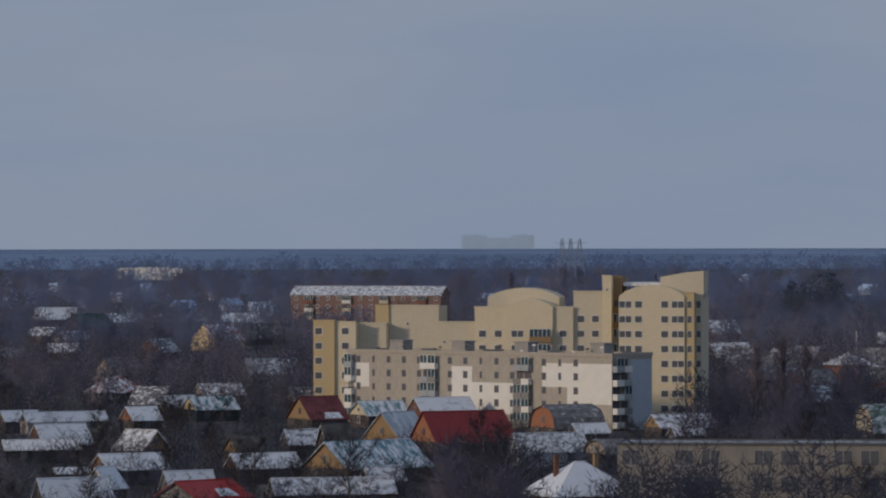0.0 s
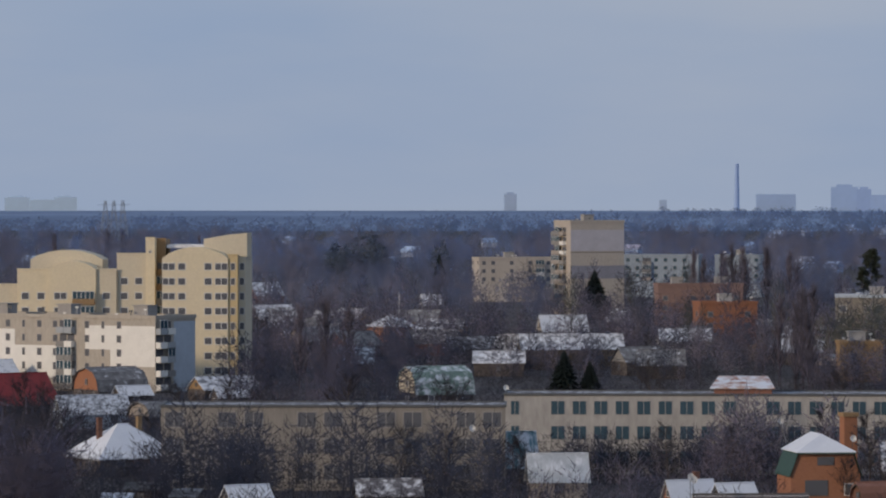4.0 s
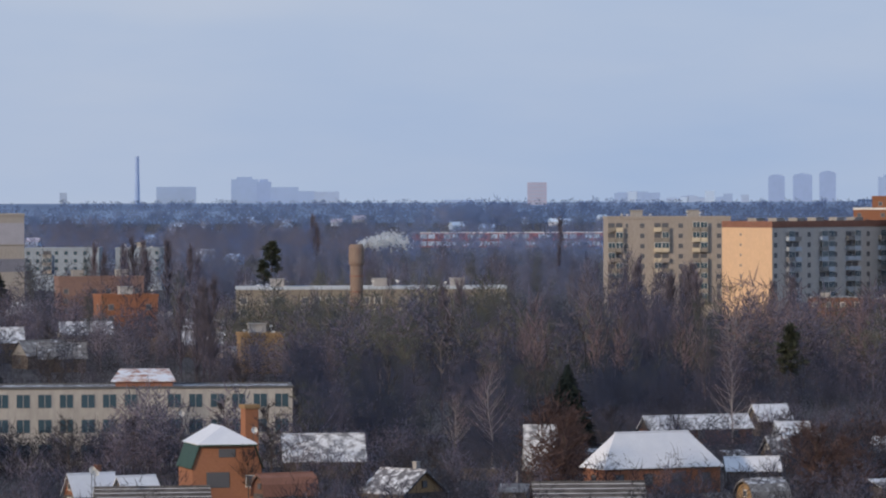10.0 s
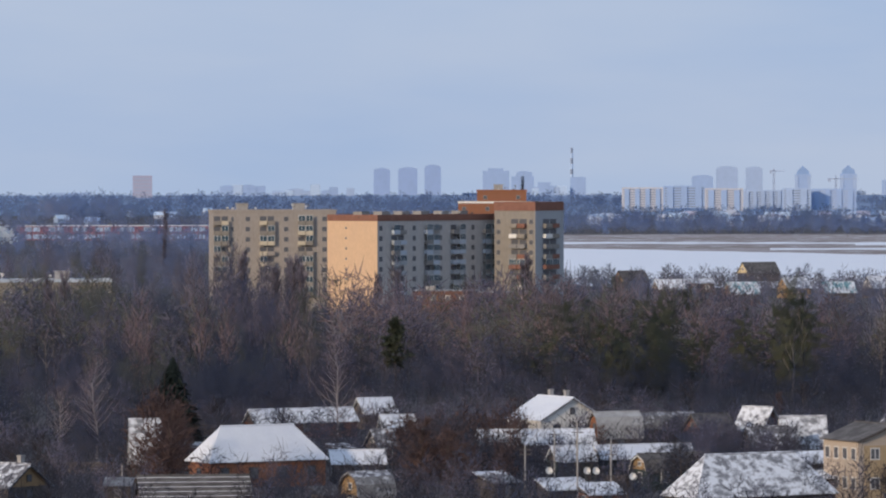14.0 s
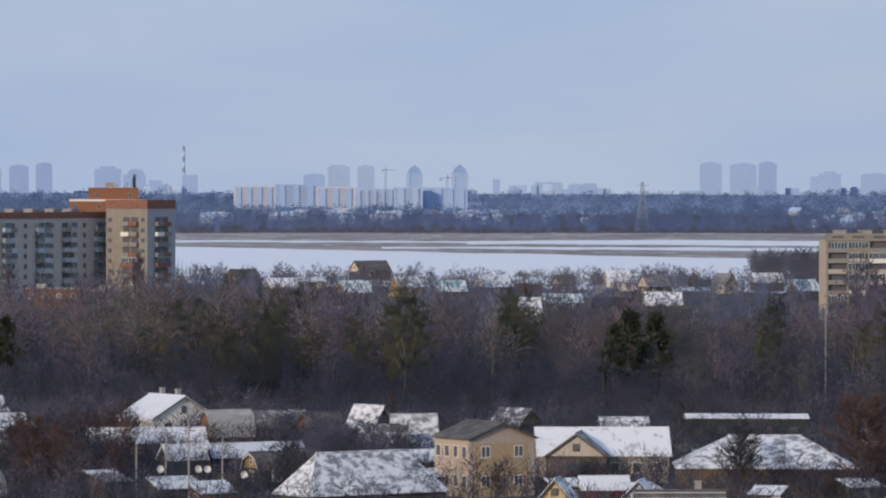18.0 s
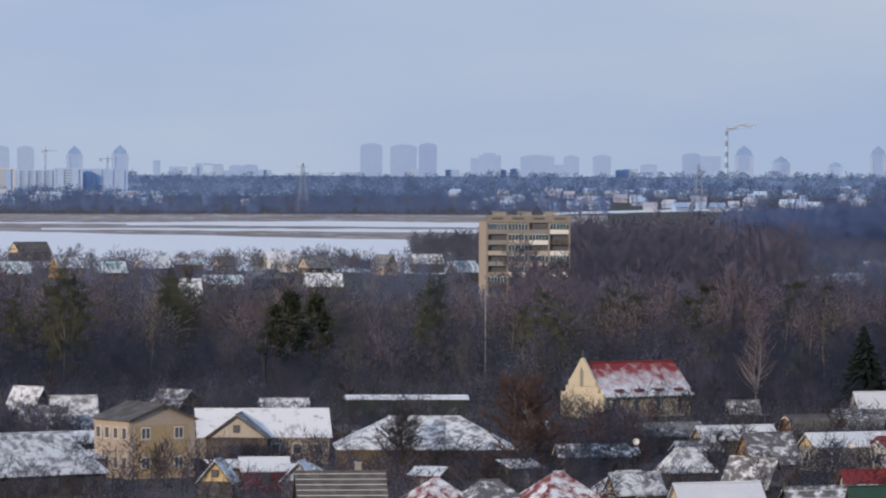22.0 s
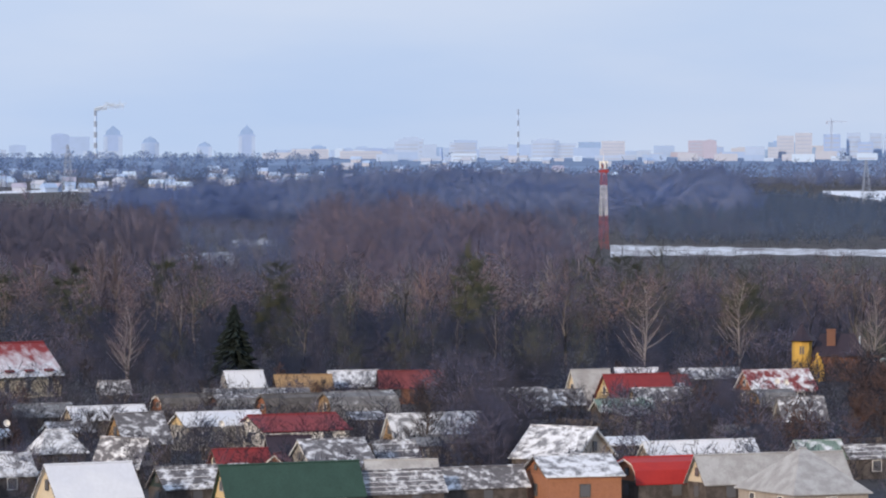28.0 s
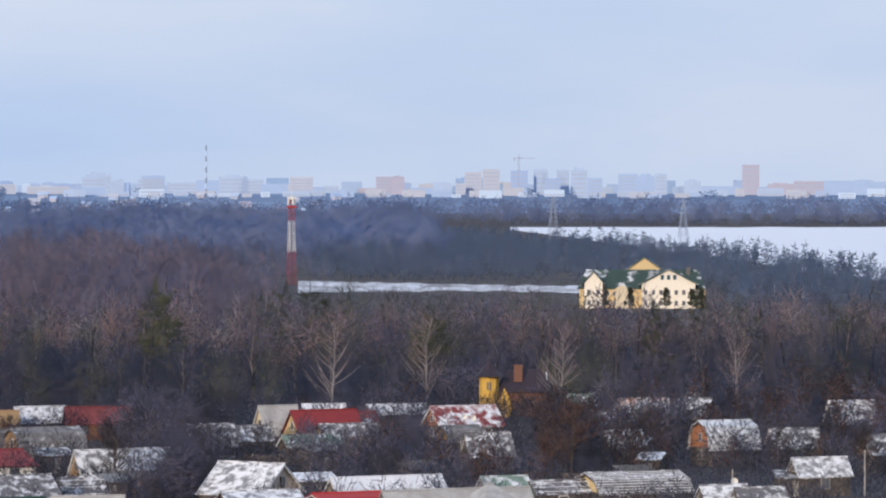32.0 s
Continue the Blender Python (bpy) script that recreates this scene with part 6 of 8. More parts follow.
cottage(2425, 12, 190, 538, 561, gable='beige', roof='white_roof')
cottage(2685, 25, 75, 536, 563, roof='mint_roof', gable='beige')
cottage(2780, 8, 90, 543, 561, roof='patchy_snow', slats=3)
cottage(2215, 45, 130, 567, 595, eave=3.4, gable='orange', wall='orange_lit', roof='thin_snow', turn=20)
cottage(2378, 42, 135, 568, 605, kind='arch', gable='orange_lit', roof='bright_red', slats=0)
cottage(2505, 35, 255, 563, 607, gable='cream', roof='asbestos')
cottage(2590, 110, 130, 559, 627, kind='hip', roof='asbestos', wall='beige')
cottage(2065, 12, 140, 585, 615, roof='patchy_snow')
cottage(2160, 15, 85, 443, 477, roof='patchy_snow')
cottage(2250, 10, 60, 445, 467, roof='patchy_snow')
cottage(2928, 20, 85, 396, 430, gable='beige', roof='rust_roof')
cottage(2845, 10, 42, 388, 404, roof='mint_roof')
cottage(2995, 8, 85, 386, 402, roof='patchy_snow')
cottage(3063, 38, 85, 436, 480, kind='arch', gable='orange_lit', roof='tin')
cottage(2908, 14, 60, 453, 478, roof='thin_snow')
cottage(2850, 10, 100, 418, 440, roof='patchy_snow')
cottage(2855, 52, 160, 531, 560, kind='gambrel', gable='yellow', roof='patchy_snow', slats=5)
cottage(3075, 20, 75, 550, 578, roof='thin_snow', gable='beige')
cottage(3140, 14, 80, 554, 578, roof='patchy_snow')
cottage(3300, 20, 75, 398, 434, gable='brick', roof='thin_snow')
cottage(3020, 40, 60, 396, 426, gable='ochre', roof='patchy_snow', turn=-30)
cottage(3200, 14, 80, 448, 478, roof='patchy_snow')
cottage(3240, 14, 90, 500, 528, roof='thin_snow')
cottage(3360, 24, 80, 458, 488, roof='patchy_snow', gable='ochre')
house(-3576, 165.2, 16.6, 6.5, 3.0, 4.4, 20, wall='white', roof='snow_roof')
house(-3519, 181.2, 14.6, 12.6, 3.0, 4.7, 40, wall='wood', roof='green_roof')
house(-2388, 236.6, 10.8, 11.4, 2.6, 3.6, 20, wall='wood', roof='snow_roof')
house(-2402, 192.0, 10.6, 8.4, 2.6, 4.1, 30, wall='brick', roof='thin_snow')
house(-2370, 253.9, 7.6, 7.0, 3.0, 4.5, 8, wall='wood', roof='patchy_snow')
house(-2115, 271.0, 6.3, 5.3, 2.6, 2.0, 15, wall='wood', roof='snow_roof')
house(-2107, 211.1, 6.0, 4.7, 2.6, 3.1, 15, wall='white', roof='snow_roof')
two_storey = house(433, 563.1, 7.6, 9.0, 6.8, 1.7, -58, storeys=2, wall='pinkish', roof='dark_roof', win=4, frame='frame', big=True, attic=0, note='two-storey ochre brick house with dark gabled roof')
part("wall_panel", Shape().box(0.8, 8.1, -0.03, -0.003, 0.2, 6.2), "tan", two_storey, "ochre brick panel", m=sides(7.6, 9.0)[2])
house(928, 558.1, 20.5, 12.0, 3.3, 3.4, 3, kind='hip', wall='hip_wall', roof='thin_snow', win=6, note='long brown brick house with snowy hipped roof')
house(895, 472.1, 16.5, 6.0, 3.8, 0.3, 3, wall='shed_green', roof='snow_roof', win=5, name='long_shed', note='long dark green shed with snow on its roof')
# the village in front of the snow field
house(230, 182.1, 13.1, 8.1, 3.0, 3.7, 30, wall='ochre', gable='yellow', roof='dark_roof')
house(200, 221.3, 9.2, 5.5, 3.0, 3.2, 25, wall='ochre', roof='teal_roof')
house(748, 244.1, 9.4, 8.0, 3.0, 3.2, 6, wall='grey_wall', roof='snow_roof')
house(856, 204.9, 6.4, 5.9, 3.0, 3.3, -45, wall='pinkish', roof='slate')
house(816, 194.2, 6.9, 5.9, 3.0, 2.2, 40, wall='wood', roof='snow_roof')
house(644, 230.7, 6.2, 18.6, 3.0, 2.7, -40, wall='pinkish', roof='slate')
house(512, 263.6, 5.1, 3.0, 4.0, 3.0, 20, wall='white', roof='snow_roof')
house(569, 240.3, 10.6, 4.5, 3.0, 2.1, 20, wall='brick', roof='teal_roof')
house(504, 203.4, 10.1, 10.4, 3.0, 1.7, 10, wall='hip_wall', roof='teal_roof')
house(1251, 246.8, 7.6, 7.2, 3.0, 1.7, 12, wall='grey_wall', roof='snow_roof')
house(122, 201.7, 9.3, 10.5, 3.0, 1.3, 10, wall='wood', roof='thin_snow')
house(170, 261.6, 3.0, 5.7, 3.0, 1.3, 10, wall='white', roof='snow_roof')
house(1226, 207.8, 18.0, 10.2, 3.0, 1.6, 10, wall='grey_wall', roof='patchy_snow')
house(5, 198.7, 9.6, 7.4, 3.2, 3.2, 30, wall='ochre', roof='dark_roof')
house(72, 214.0, 8.8, 6.0, 3.2, 2.7, 20, wall='pinkish', roof='snow_roof')
house(292, 211.6, 8.5, 6.1, 3.2, 3.0, 35, wall='ochre', roof='thin_snow')
house(369, 220.2, 9.4, 7.1, 3.2, 2.9, 15, wall='brick', roof='teal_roof')
house(447, 211.2, 10.7, 6.1, 3.2, 3.4, 35, wall='white', roof='snow_roof')
house(669, 200.0, 8.2, 8.6, 3.2, 3.2, 15, wall='white', roof='snow_roof')
house(732, 210.7, 9.1, 5.4, 3.2, 3.4, 40, wall='pinkish', roof='slate')
house(931, 201.5, 9.5, 7.1, 3.2, 2.8, 15, wall='grey_wall', roof='thin_snow')
house(996, 217.6, 8.3, 5.9, 3.2, 3.1, 35, wall='hip_wall', roof='teal_roof')
house(572, 206.9, 5.3, 6.3, 3.2, 2.8, 20, wall='beige', roof='dark_roof')
house(1071, 211.8, 8.5, 10.0, 3.2, 2.7, 12, wall='brick', roof='snow_roof')
house(1146, 229.2, 5.9, 5.6, 3.2, 2.8, 35, wall='ochre', roof='slate')


def chimney_stack(u, v, w, h):
    """A free-standing brick chimney with a corbelled head."""
    e = base("brick_chimney", u, v, 20)
    tagged(e, "tall square ochre brick chimney beside a house", "chimney")
    part("shaft", Shape().box(-w / 2, w / 2, -w / 2, w / 2, -0.5, h - 0.5), "orange_lit", e)
    part("head", Shape().box(-w * 0.6, w * 0.6, -w * 0.6, w * 0.6, h - 0.5, h), "ochre", e)


chimney_stack(-1369, 532.0, 1.7, 10.2)


def half_hip_house(u, v, turn):
    """A two-storey brick house, its gable to the front under a clipped snowy roof with steep green sides."""
    e = base("house", u, v, turn)
    e.scale = (0.92, 0.92, 0.92)
    tagged(e, "orange brick house with snowy half-hipped roof and green sides", "house")
    # front and sides in the sunlit copy of the orange brick
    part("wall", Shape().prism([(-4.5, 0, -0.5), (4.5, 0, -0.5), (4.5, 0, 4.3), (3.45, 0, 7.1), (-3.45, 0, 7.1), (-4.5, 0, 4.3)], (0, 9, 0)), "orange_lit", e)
    for sx in (-1, 1):
        part("side_roof", slab((sx * 4.75, -0.3, 4.0), (sx * 4.75, 9.3, 4.0), (sx * 3.62, 9.3, 7.1), (sx * 3.62, -0.3, 7.1), 0.14), "green_roof", e)
        part("top_roof", slab((sx * 3.9, -0.5, 7.12), (sx * 3.9, 9.4, 7.12), (0, 9.4, 9.3), (0, 2.7, 9.3), 0.12), "white_roof", e)
    part("clipped_gable", Shape().prism([(-3.9, -0.5, 7.13), (3.9, -0.5, 7.13), (0, 2.7, 9.31)], (0, 0, 0.12)), "white_roof", e)
    part("eave_board", Shape().box(-3.95, 3.95, -0.56, -0.504, 6.95, 7.12), "green_roof", e)
    window(e, 2.2, 1.1, pose(0, -0.01, 5.5), "metal_dark", "glass", 1)
    window(e, 3.0, 2.0, pose(-1.2, -0.01, 1.6), "metal_dark", "glass", 1)
    window(e, 1.2, 1.6, pose(3.0, -0.01, 1.6), "frame")


half_hip_house(-1409, 555.0, 12)

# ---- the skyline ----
# the hazy look comes from tinted walls, the air itself is clear
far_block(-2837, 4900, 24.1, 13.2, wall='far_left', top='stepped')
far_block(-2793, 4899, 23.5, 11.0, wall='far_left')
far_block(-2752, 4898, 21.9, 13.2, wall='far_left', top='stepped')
far_block(-1966, 4885, 12.0, 16.4, wall='far_haze_pale', top='stepped')
far_block(-1696, 4878, 7.1, 10.8, wall='far_haze_pale')
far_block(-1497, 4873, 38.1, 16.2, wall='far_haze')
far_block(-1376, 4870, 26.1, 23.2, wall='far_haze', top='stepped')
far_block(-1342, 4869, 14.1, 21.0, wall='far_haze_blue', top='stepped')
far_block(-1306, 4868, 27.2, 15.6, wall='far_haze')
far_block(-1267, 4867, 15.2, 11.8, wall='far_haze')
far_block(-1231, 4866, 23.9, 11.2, wall='far_haze_pale')
far_block(-859, 4600, 17.5, 20.5, wall='far_haze_pink', lines=6)
far_block(-436, 4846, 15.7, 26.6, wall='far_haze_blue', top='dome')
far_block(-390, 4844, 18.4, 27.6, wall='far_haze_blue', top='dome')
far_block(-346, 4843, 15.7, 29.7, wall='far_haze_blue', top='dome')
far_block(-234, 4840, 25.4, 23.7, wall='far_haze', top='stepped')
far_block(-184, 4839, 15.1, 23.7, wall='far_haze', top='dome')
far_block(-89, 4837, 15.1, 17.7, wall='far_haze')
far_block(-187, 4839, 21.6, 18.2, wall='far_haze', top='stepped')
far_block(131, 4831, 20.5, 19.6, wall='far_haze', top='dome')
far_block(174, 4830, 21.0, 28.2, wall='far_haze_pale', top='dome')
far_block(222, 4829, 16.2, 27.7, wall='far_haze_pale', top='dome')
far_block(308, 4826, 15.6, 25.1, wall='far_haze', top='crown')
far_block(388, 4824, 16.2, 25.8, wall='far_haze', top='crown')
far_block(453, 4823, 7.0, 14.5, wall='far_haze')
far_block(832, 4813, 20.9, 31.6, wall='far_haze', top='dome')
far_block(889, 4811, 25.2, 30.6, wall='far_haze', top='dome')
far_block(932, 4810, 17.2, 32.2, wall='far_haze_blue', top='dome')
far_block(905, 4811, 17.2, 7.5, wall='far_haze_pale')
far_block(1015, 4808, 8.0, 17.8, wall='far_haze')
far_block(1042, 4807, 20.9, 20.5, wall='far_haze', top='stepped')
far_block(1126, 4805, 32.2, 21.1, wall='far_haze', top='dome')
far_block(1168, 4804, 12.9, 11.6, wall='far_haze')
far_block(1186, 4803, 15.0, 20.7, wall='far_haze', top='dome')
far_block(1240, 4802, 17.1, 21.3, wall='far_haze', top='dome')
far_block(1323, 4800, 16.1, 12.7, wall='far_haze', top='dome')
far_block(1398, 4798, 17.1, 23.6, wall='far_haze_blue', top='dome')
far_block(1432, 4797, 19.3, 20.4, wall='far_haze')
far_block(1473, 4700, 36.7, 7.2, wall='far_haze_pale')
far_block(1491, 4796, 18.2, 27.5, wall='far_haze_blue', top='crown')
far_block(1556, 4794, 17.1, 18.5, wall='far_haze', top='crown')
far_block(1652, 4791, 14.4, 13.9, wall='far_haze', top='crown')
far_block(1727, 4789, 16.0, 27.9, wall='far_haze_blue', top='crown')
far_block(1780, 4700, 27.3, 5.7, wall='far_haze_cream')
far_block(1839, 4700, 34.1, 8.9, wall='far_haze_cream', lines=3)
far_block(1929, 4700, 39.3, 7.0, wall='far_haze_cream', lines=2)
far_block(2010, 4700, 23.1, 16.1, wall='far_haze_pale', top='stepped', lines=4)
far_block(2109, 4779, 25.6, 14.3, wall='far_haze_pale', lines=4)
far_block(2017, 4782, 24.0, 18.1, wall='far_haze_pale', lines=4, top='stepped')
far_block(2051, 4781, 11.7, 12.8, wall='far_haze_pale')
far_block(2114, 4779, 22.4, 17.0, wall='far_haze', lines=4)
far_block(2164, 4778, 27.7, 10.6, wall='far_haze_pale', lines=3)
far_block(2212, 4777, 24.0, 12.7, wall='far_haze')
far_block(2255, 4776, 26.6, 16.4, wall='far_haze_pale', lines=4, top='stepped')
far_block(2292, 4775, 18.7, 13.8, wall='far_haze_pale', lines=4)
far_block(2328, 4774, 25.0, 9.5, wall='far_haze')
far_block(2375, 4650, 21.3, 16.5, wall='far_haze_cream', lines=5)
far_block(2070, 4500, 50.2, 0.9, wall='far_haze_cream', lines=1, depth=20)
far_block(2187, 4480, 62.5, -0.9, wall='far_haze_pale', depth=20)
far_block(2279, 4460, 20.9, -2.1, wall='far_haze_pink', depth=20)
far_block(2521, 4700, 14.2, 16.7, wall='far_haze_pink', lines=5)
far_block(2546, 4680, 12.0, 17.8, wall='far_haze_pink', top='dome')
far_block(2587, 4767, 21.3, 5.8, wall='far_haze')
far_block(2625, 4766, 18.6, 11.1, wall='far_haze_pale')
far_block(2657, 4700, 9.4, 10.5, wall='far_haze_cream', lines=3)
far_block(2679, 4720, 15.8, 20.9, wall='far_haze_cream', lines=6)
far_block(2711, 4720, 15.8, 23.6, wall='far_haze_cream', lines=6)
far_block(2761, 4700, 15.7, 22.6, wall='far_haze_blue', lines=5)
far_block(2799, 4720, 13.2, 23.7, wall='far_haze_pale', lines=5)
far_block(2820, 4690, 14.1, 15.4, wall='far_haze_blue', lines=4)
far_block(2838, 4720, 12.1, 23.2, wall='far_haze_pale', lines=5)
far_block(2867, 4720, 15.8, 23.2, wall='far_haze_pale', lines=5, top='stepped')
far_block(2895, 4720, 13.7, 15.8, wall='far_haze', lines=4)
far_block(2953, 4720, 17.9, 19.6, wall='far_haze', lines=5)
far_block(2985, 4720, 15.8, 18.0, wall='far_haze', top='stepped')
far_block(3011, 4720, 11.6, 19.6, wall='far_haze_pale', lines=5)
far_block(3067, 4720, 15.8, 13.4, wall='far_haze_pale', top='stepped')
far_block(3117, 4720, 37.9, 8.2, wall='far_haze')
far_block(3170, 4720, 15.8, 28.2, wall='far_haze_pink', lines=6)
far_block(3223, 4720, 24.8, 10.4, wall='far_haze_pink', top='stepped')
far_block(3272, 4720, 27.9, 13.0, wall='far_haze_pink', lines=3)
far_block(3325, 4720, 27.4, 13.6, wall='far_haze')
far_block(3368, 4720, 18.4, 14.7, wall='far_haze', top='dome')
far_block(3412, 4720, 29.0, 12.6, wall='far_haze')
# the nearer white housing estate, its colours paled and blued as painted haze
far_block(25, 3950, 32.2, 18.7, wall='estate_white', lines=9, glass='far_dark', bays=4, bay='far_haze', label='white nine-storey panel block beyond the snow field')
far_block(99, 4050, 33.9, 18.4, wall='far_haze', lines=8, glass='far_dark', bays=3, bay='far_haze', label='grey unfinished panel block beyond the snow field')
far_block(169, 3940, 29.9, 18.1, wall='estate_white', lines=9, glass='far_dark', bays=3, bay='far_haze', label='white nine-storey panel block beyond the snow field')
far_block(238, 4000, 31.7, 15.8, wall='far_haze_pale', lines=8, glass='far_dark', bays=5, bay='far_haze_pale', label='pale grey panel block beyond the snow field')
far_block(297, 3960, 22.5, 17.9, wall='far_haze_pale', lines=8, glass='far_dark', bays=2, bay='far_haze_pale', label='pale grey panel block beyond the snow field')
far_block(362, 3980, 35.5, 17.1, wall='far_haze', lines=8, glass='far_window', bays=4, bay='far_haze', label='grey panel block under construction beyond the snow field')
far_block(-3412, 3500, 45.3, 8.4, wall='white', top='dome', depth=40, name='white_hall', label='long white hall with a rounded roof')


def far_house(u, v, w, roof, wall, turn):
    e = base("far_house", u, v, turn)
    tagged(e, "small distant house with a pale roof", "house", "distant houses")
    part("wall", Shape().box(-w / 2, w / 2, -w * 0.35, w * 0.35, -0.5, 3.2), wall, e)
    part("roof", Shape().prism([(-w * 0.55, -w * 0.42, 3.0), (-w * 0.55, w * 0.42, 3.0), (-w * 0.55, 0, 3.2 + w * 0.3)], (w * 1.1, 0, 0)), roof, e)


def hamlet(count, u0, u1, v0, v1, seed):
    rng = random.Random(seed)
    for i in range(count):
        far_house(rng.uniform(u0, u1), rng.uniform(v0, v1), rng.uniform(5, 10), rng.choice(("far_haze_cream", "far_haze_pale", "far_haze", "far_haze_pink", "far_sky")), rng.choice(("far_haze_pale", "far_haze_cream", "far_window", "far_haze_cream")), rng.uniform(-40, 40))


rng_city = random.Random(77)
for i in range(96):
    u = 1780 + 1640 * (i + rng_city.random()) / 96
    far_block(u, 4880, rng_city.uniform(12, 30), rng_city.uniform(0, 10) if i % 4 else rng_city.uniform(5, 15), rng_city.choice(("far_haze", "far_haze_pale", "far_roof", "far_haze_blue", "far_haze_pink", "far_haze_cream")), rng_city.choice(("flat", "flat", "stepped")))
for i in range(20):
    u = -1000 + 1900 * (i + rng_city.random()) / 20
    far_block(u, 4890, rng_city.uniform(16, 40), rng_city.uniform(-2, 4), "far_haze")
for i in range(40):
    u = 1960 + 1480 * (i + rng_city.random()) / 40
    far_block(u, rng_city.uniform(4420, 4600), rng_city.uniform(8, 24), rng_city.uniform(3, 8), rng_city.choice(("far_haze_pale", "far_haze_cream", "far_haze", "far_sky")), "flat", rng_city.choice((0, 1, 2)), 14, label="long low building at the foot of the skyline")
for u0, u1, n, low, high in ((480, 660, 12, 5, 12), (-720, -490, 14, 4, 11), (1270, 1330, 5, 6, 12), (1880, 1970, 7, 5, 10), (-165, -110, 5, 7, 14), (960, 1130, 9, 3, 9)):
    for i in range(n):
        far_block(u0 + (u1 - u0) * (i + rng_city.random()) / n, 4830, rng_city.uniform(6, 15), rng_city.uniform(low, high), rng_city.choice(("far_haze", "far_haze_pale", "far_haze", "far_sky")), rng_city.choice(("flat", "flat", "stepped", "cone")))
hamlet(64, 1130, 1960, 58, 92, 1)
hamlet(34, -60, 640, 70, 84, 2)
hamlet(16, 960, 1300, 66, 90, 3)
hamlet(24, -3700, -2500, 100, 150, 4)
hamlet(16, -1500, -700, 62, 84, 5)
hamlet(28, -2450, -1120, 88, 150, 6)
hamlet(26, 1850, 2450, 38, 72, 7)


def smokestack(u, d, h, r, bands):
    e = base("smokestack", u, 0, 0, d)
    tagged(e, "tall banded power-station smokestack in haze" if bands else "tall grey smokestack on the horizon", "smokestack")
    n = 9 if bands else 1
    for i in range(n):
        a, b = i / n, (i + 1) / n
        part("shaft", Shape().lathe([(r * (1.3 - 0.5 * a), h * a - (8 if i == 0 else 0)), (r * (1.3 - 0.5 * b), h * b)], 10), ("far_dark" if i % 2 == 0 else "far_sky") if bands else "far_haze_blue", e)


def stack_at(u, d, w, h):
    smokestack(u, d, h, w / 2, False)


def banded_stack_at(u, d, w, h):
    smokestack(u, d, h, w / 2, True)


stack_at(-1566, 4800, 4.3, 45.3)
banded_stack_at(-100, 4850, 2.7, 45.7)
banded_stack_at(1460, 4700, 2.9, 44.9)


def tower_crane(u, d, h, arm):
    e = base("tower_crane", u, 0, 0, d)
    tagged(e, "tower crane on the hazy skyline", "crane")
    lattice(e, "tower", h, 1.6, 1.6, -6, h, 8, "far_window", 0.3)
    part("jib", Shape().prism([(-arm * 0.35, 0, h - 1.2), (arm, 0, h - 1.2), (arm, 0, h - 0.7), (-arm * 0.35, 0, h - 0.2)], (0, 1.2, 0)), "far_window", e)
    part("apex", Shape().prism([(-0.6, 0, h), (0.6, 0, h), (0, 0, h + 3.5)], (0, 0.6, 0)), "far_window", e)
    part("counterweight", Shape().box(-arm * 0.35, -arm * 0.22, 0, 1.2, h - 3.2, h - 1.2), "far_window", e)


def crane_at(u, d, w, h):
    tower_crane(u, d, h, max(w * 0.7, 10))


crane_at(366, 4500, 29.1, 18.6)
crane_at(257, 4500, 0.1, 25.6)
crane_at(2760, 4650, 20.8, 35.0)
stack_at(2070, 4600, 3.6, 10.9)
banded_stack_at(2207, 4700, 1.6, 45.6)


def pylon(u, d, h):
    e = base("power_pylon", u, 0, 15, d)
    tagged(e, "thin steel lattice power pylon", "pylon")
    # steel coloured haze-grey to look distant
    lattice(e, "tower", h, h * 0.22, h * 0.03, 0, h, 7, "far_dark", 0.16)
    for k in (0.66, 0.8, 0.93):
        part("cross_arm", Shape().tube((-h * 0.14, 0, h * k), (h * 0.14, 0, h * k), 0.15, 0.15, 4), "far_dark", e)


def pylon_at(u, d, w, h):
    pylon(u, d, h)


for u in (-2682, -2667, -2651):
    pylon_at(u, 2950, 3.3, 33.0)
pylon_at(2821, 2950, 7.2, 25.4)
pylon_at(3051, 3000, 7.4, 23.9)
pylon_at(711, 3300, 3.7, 31.9)
pylon_at(1411, 3300, 3.7, 32.3)

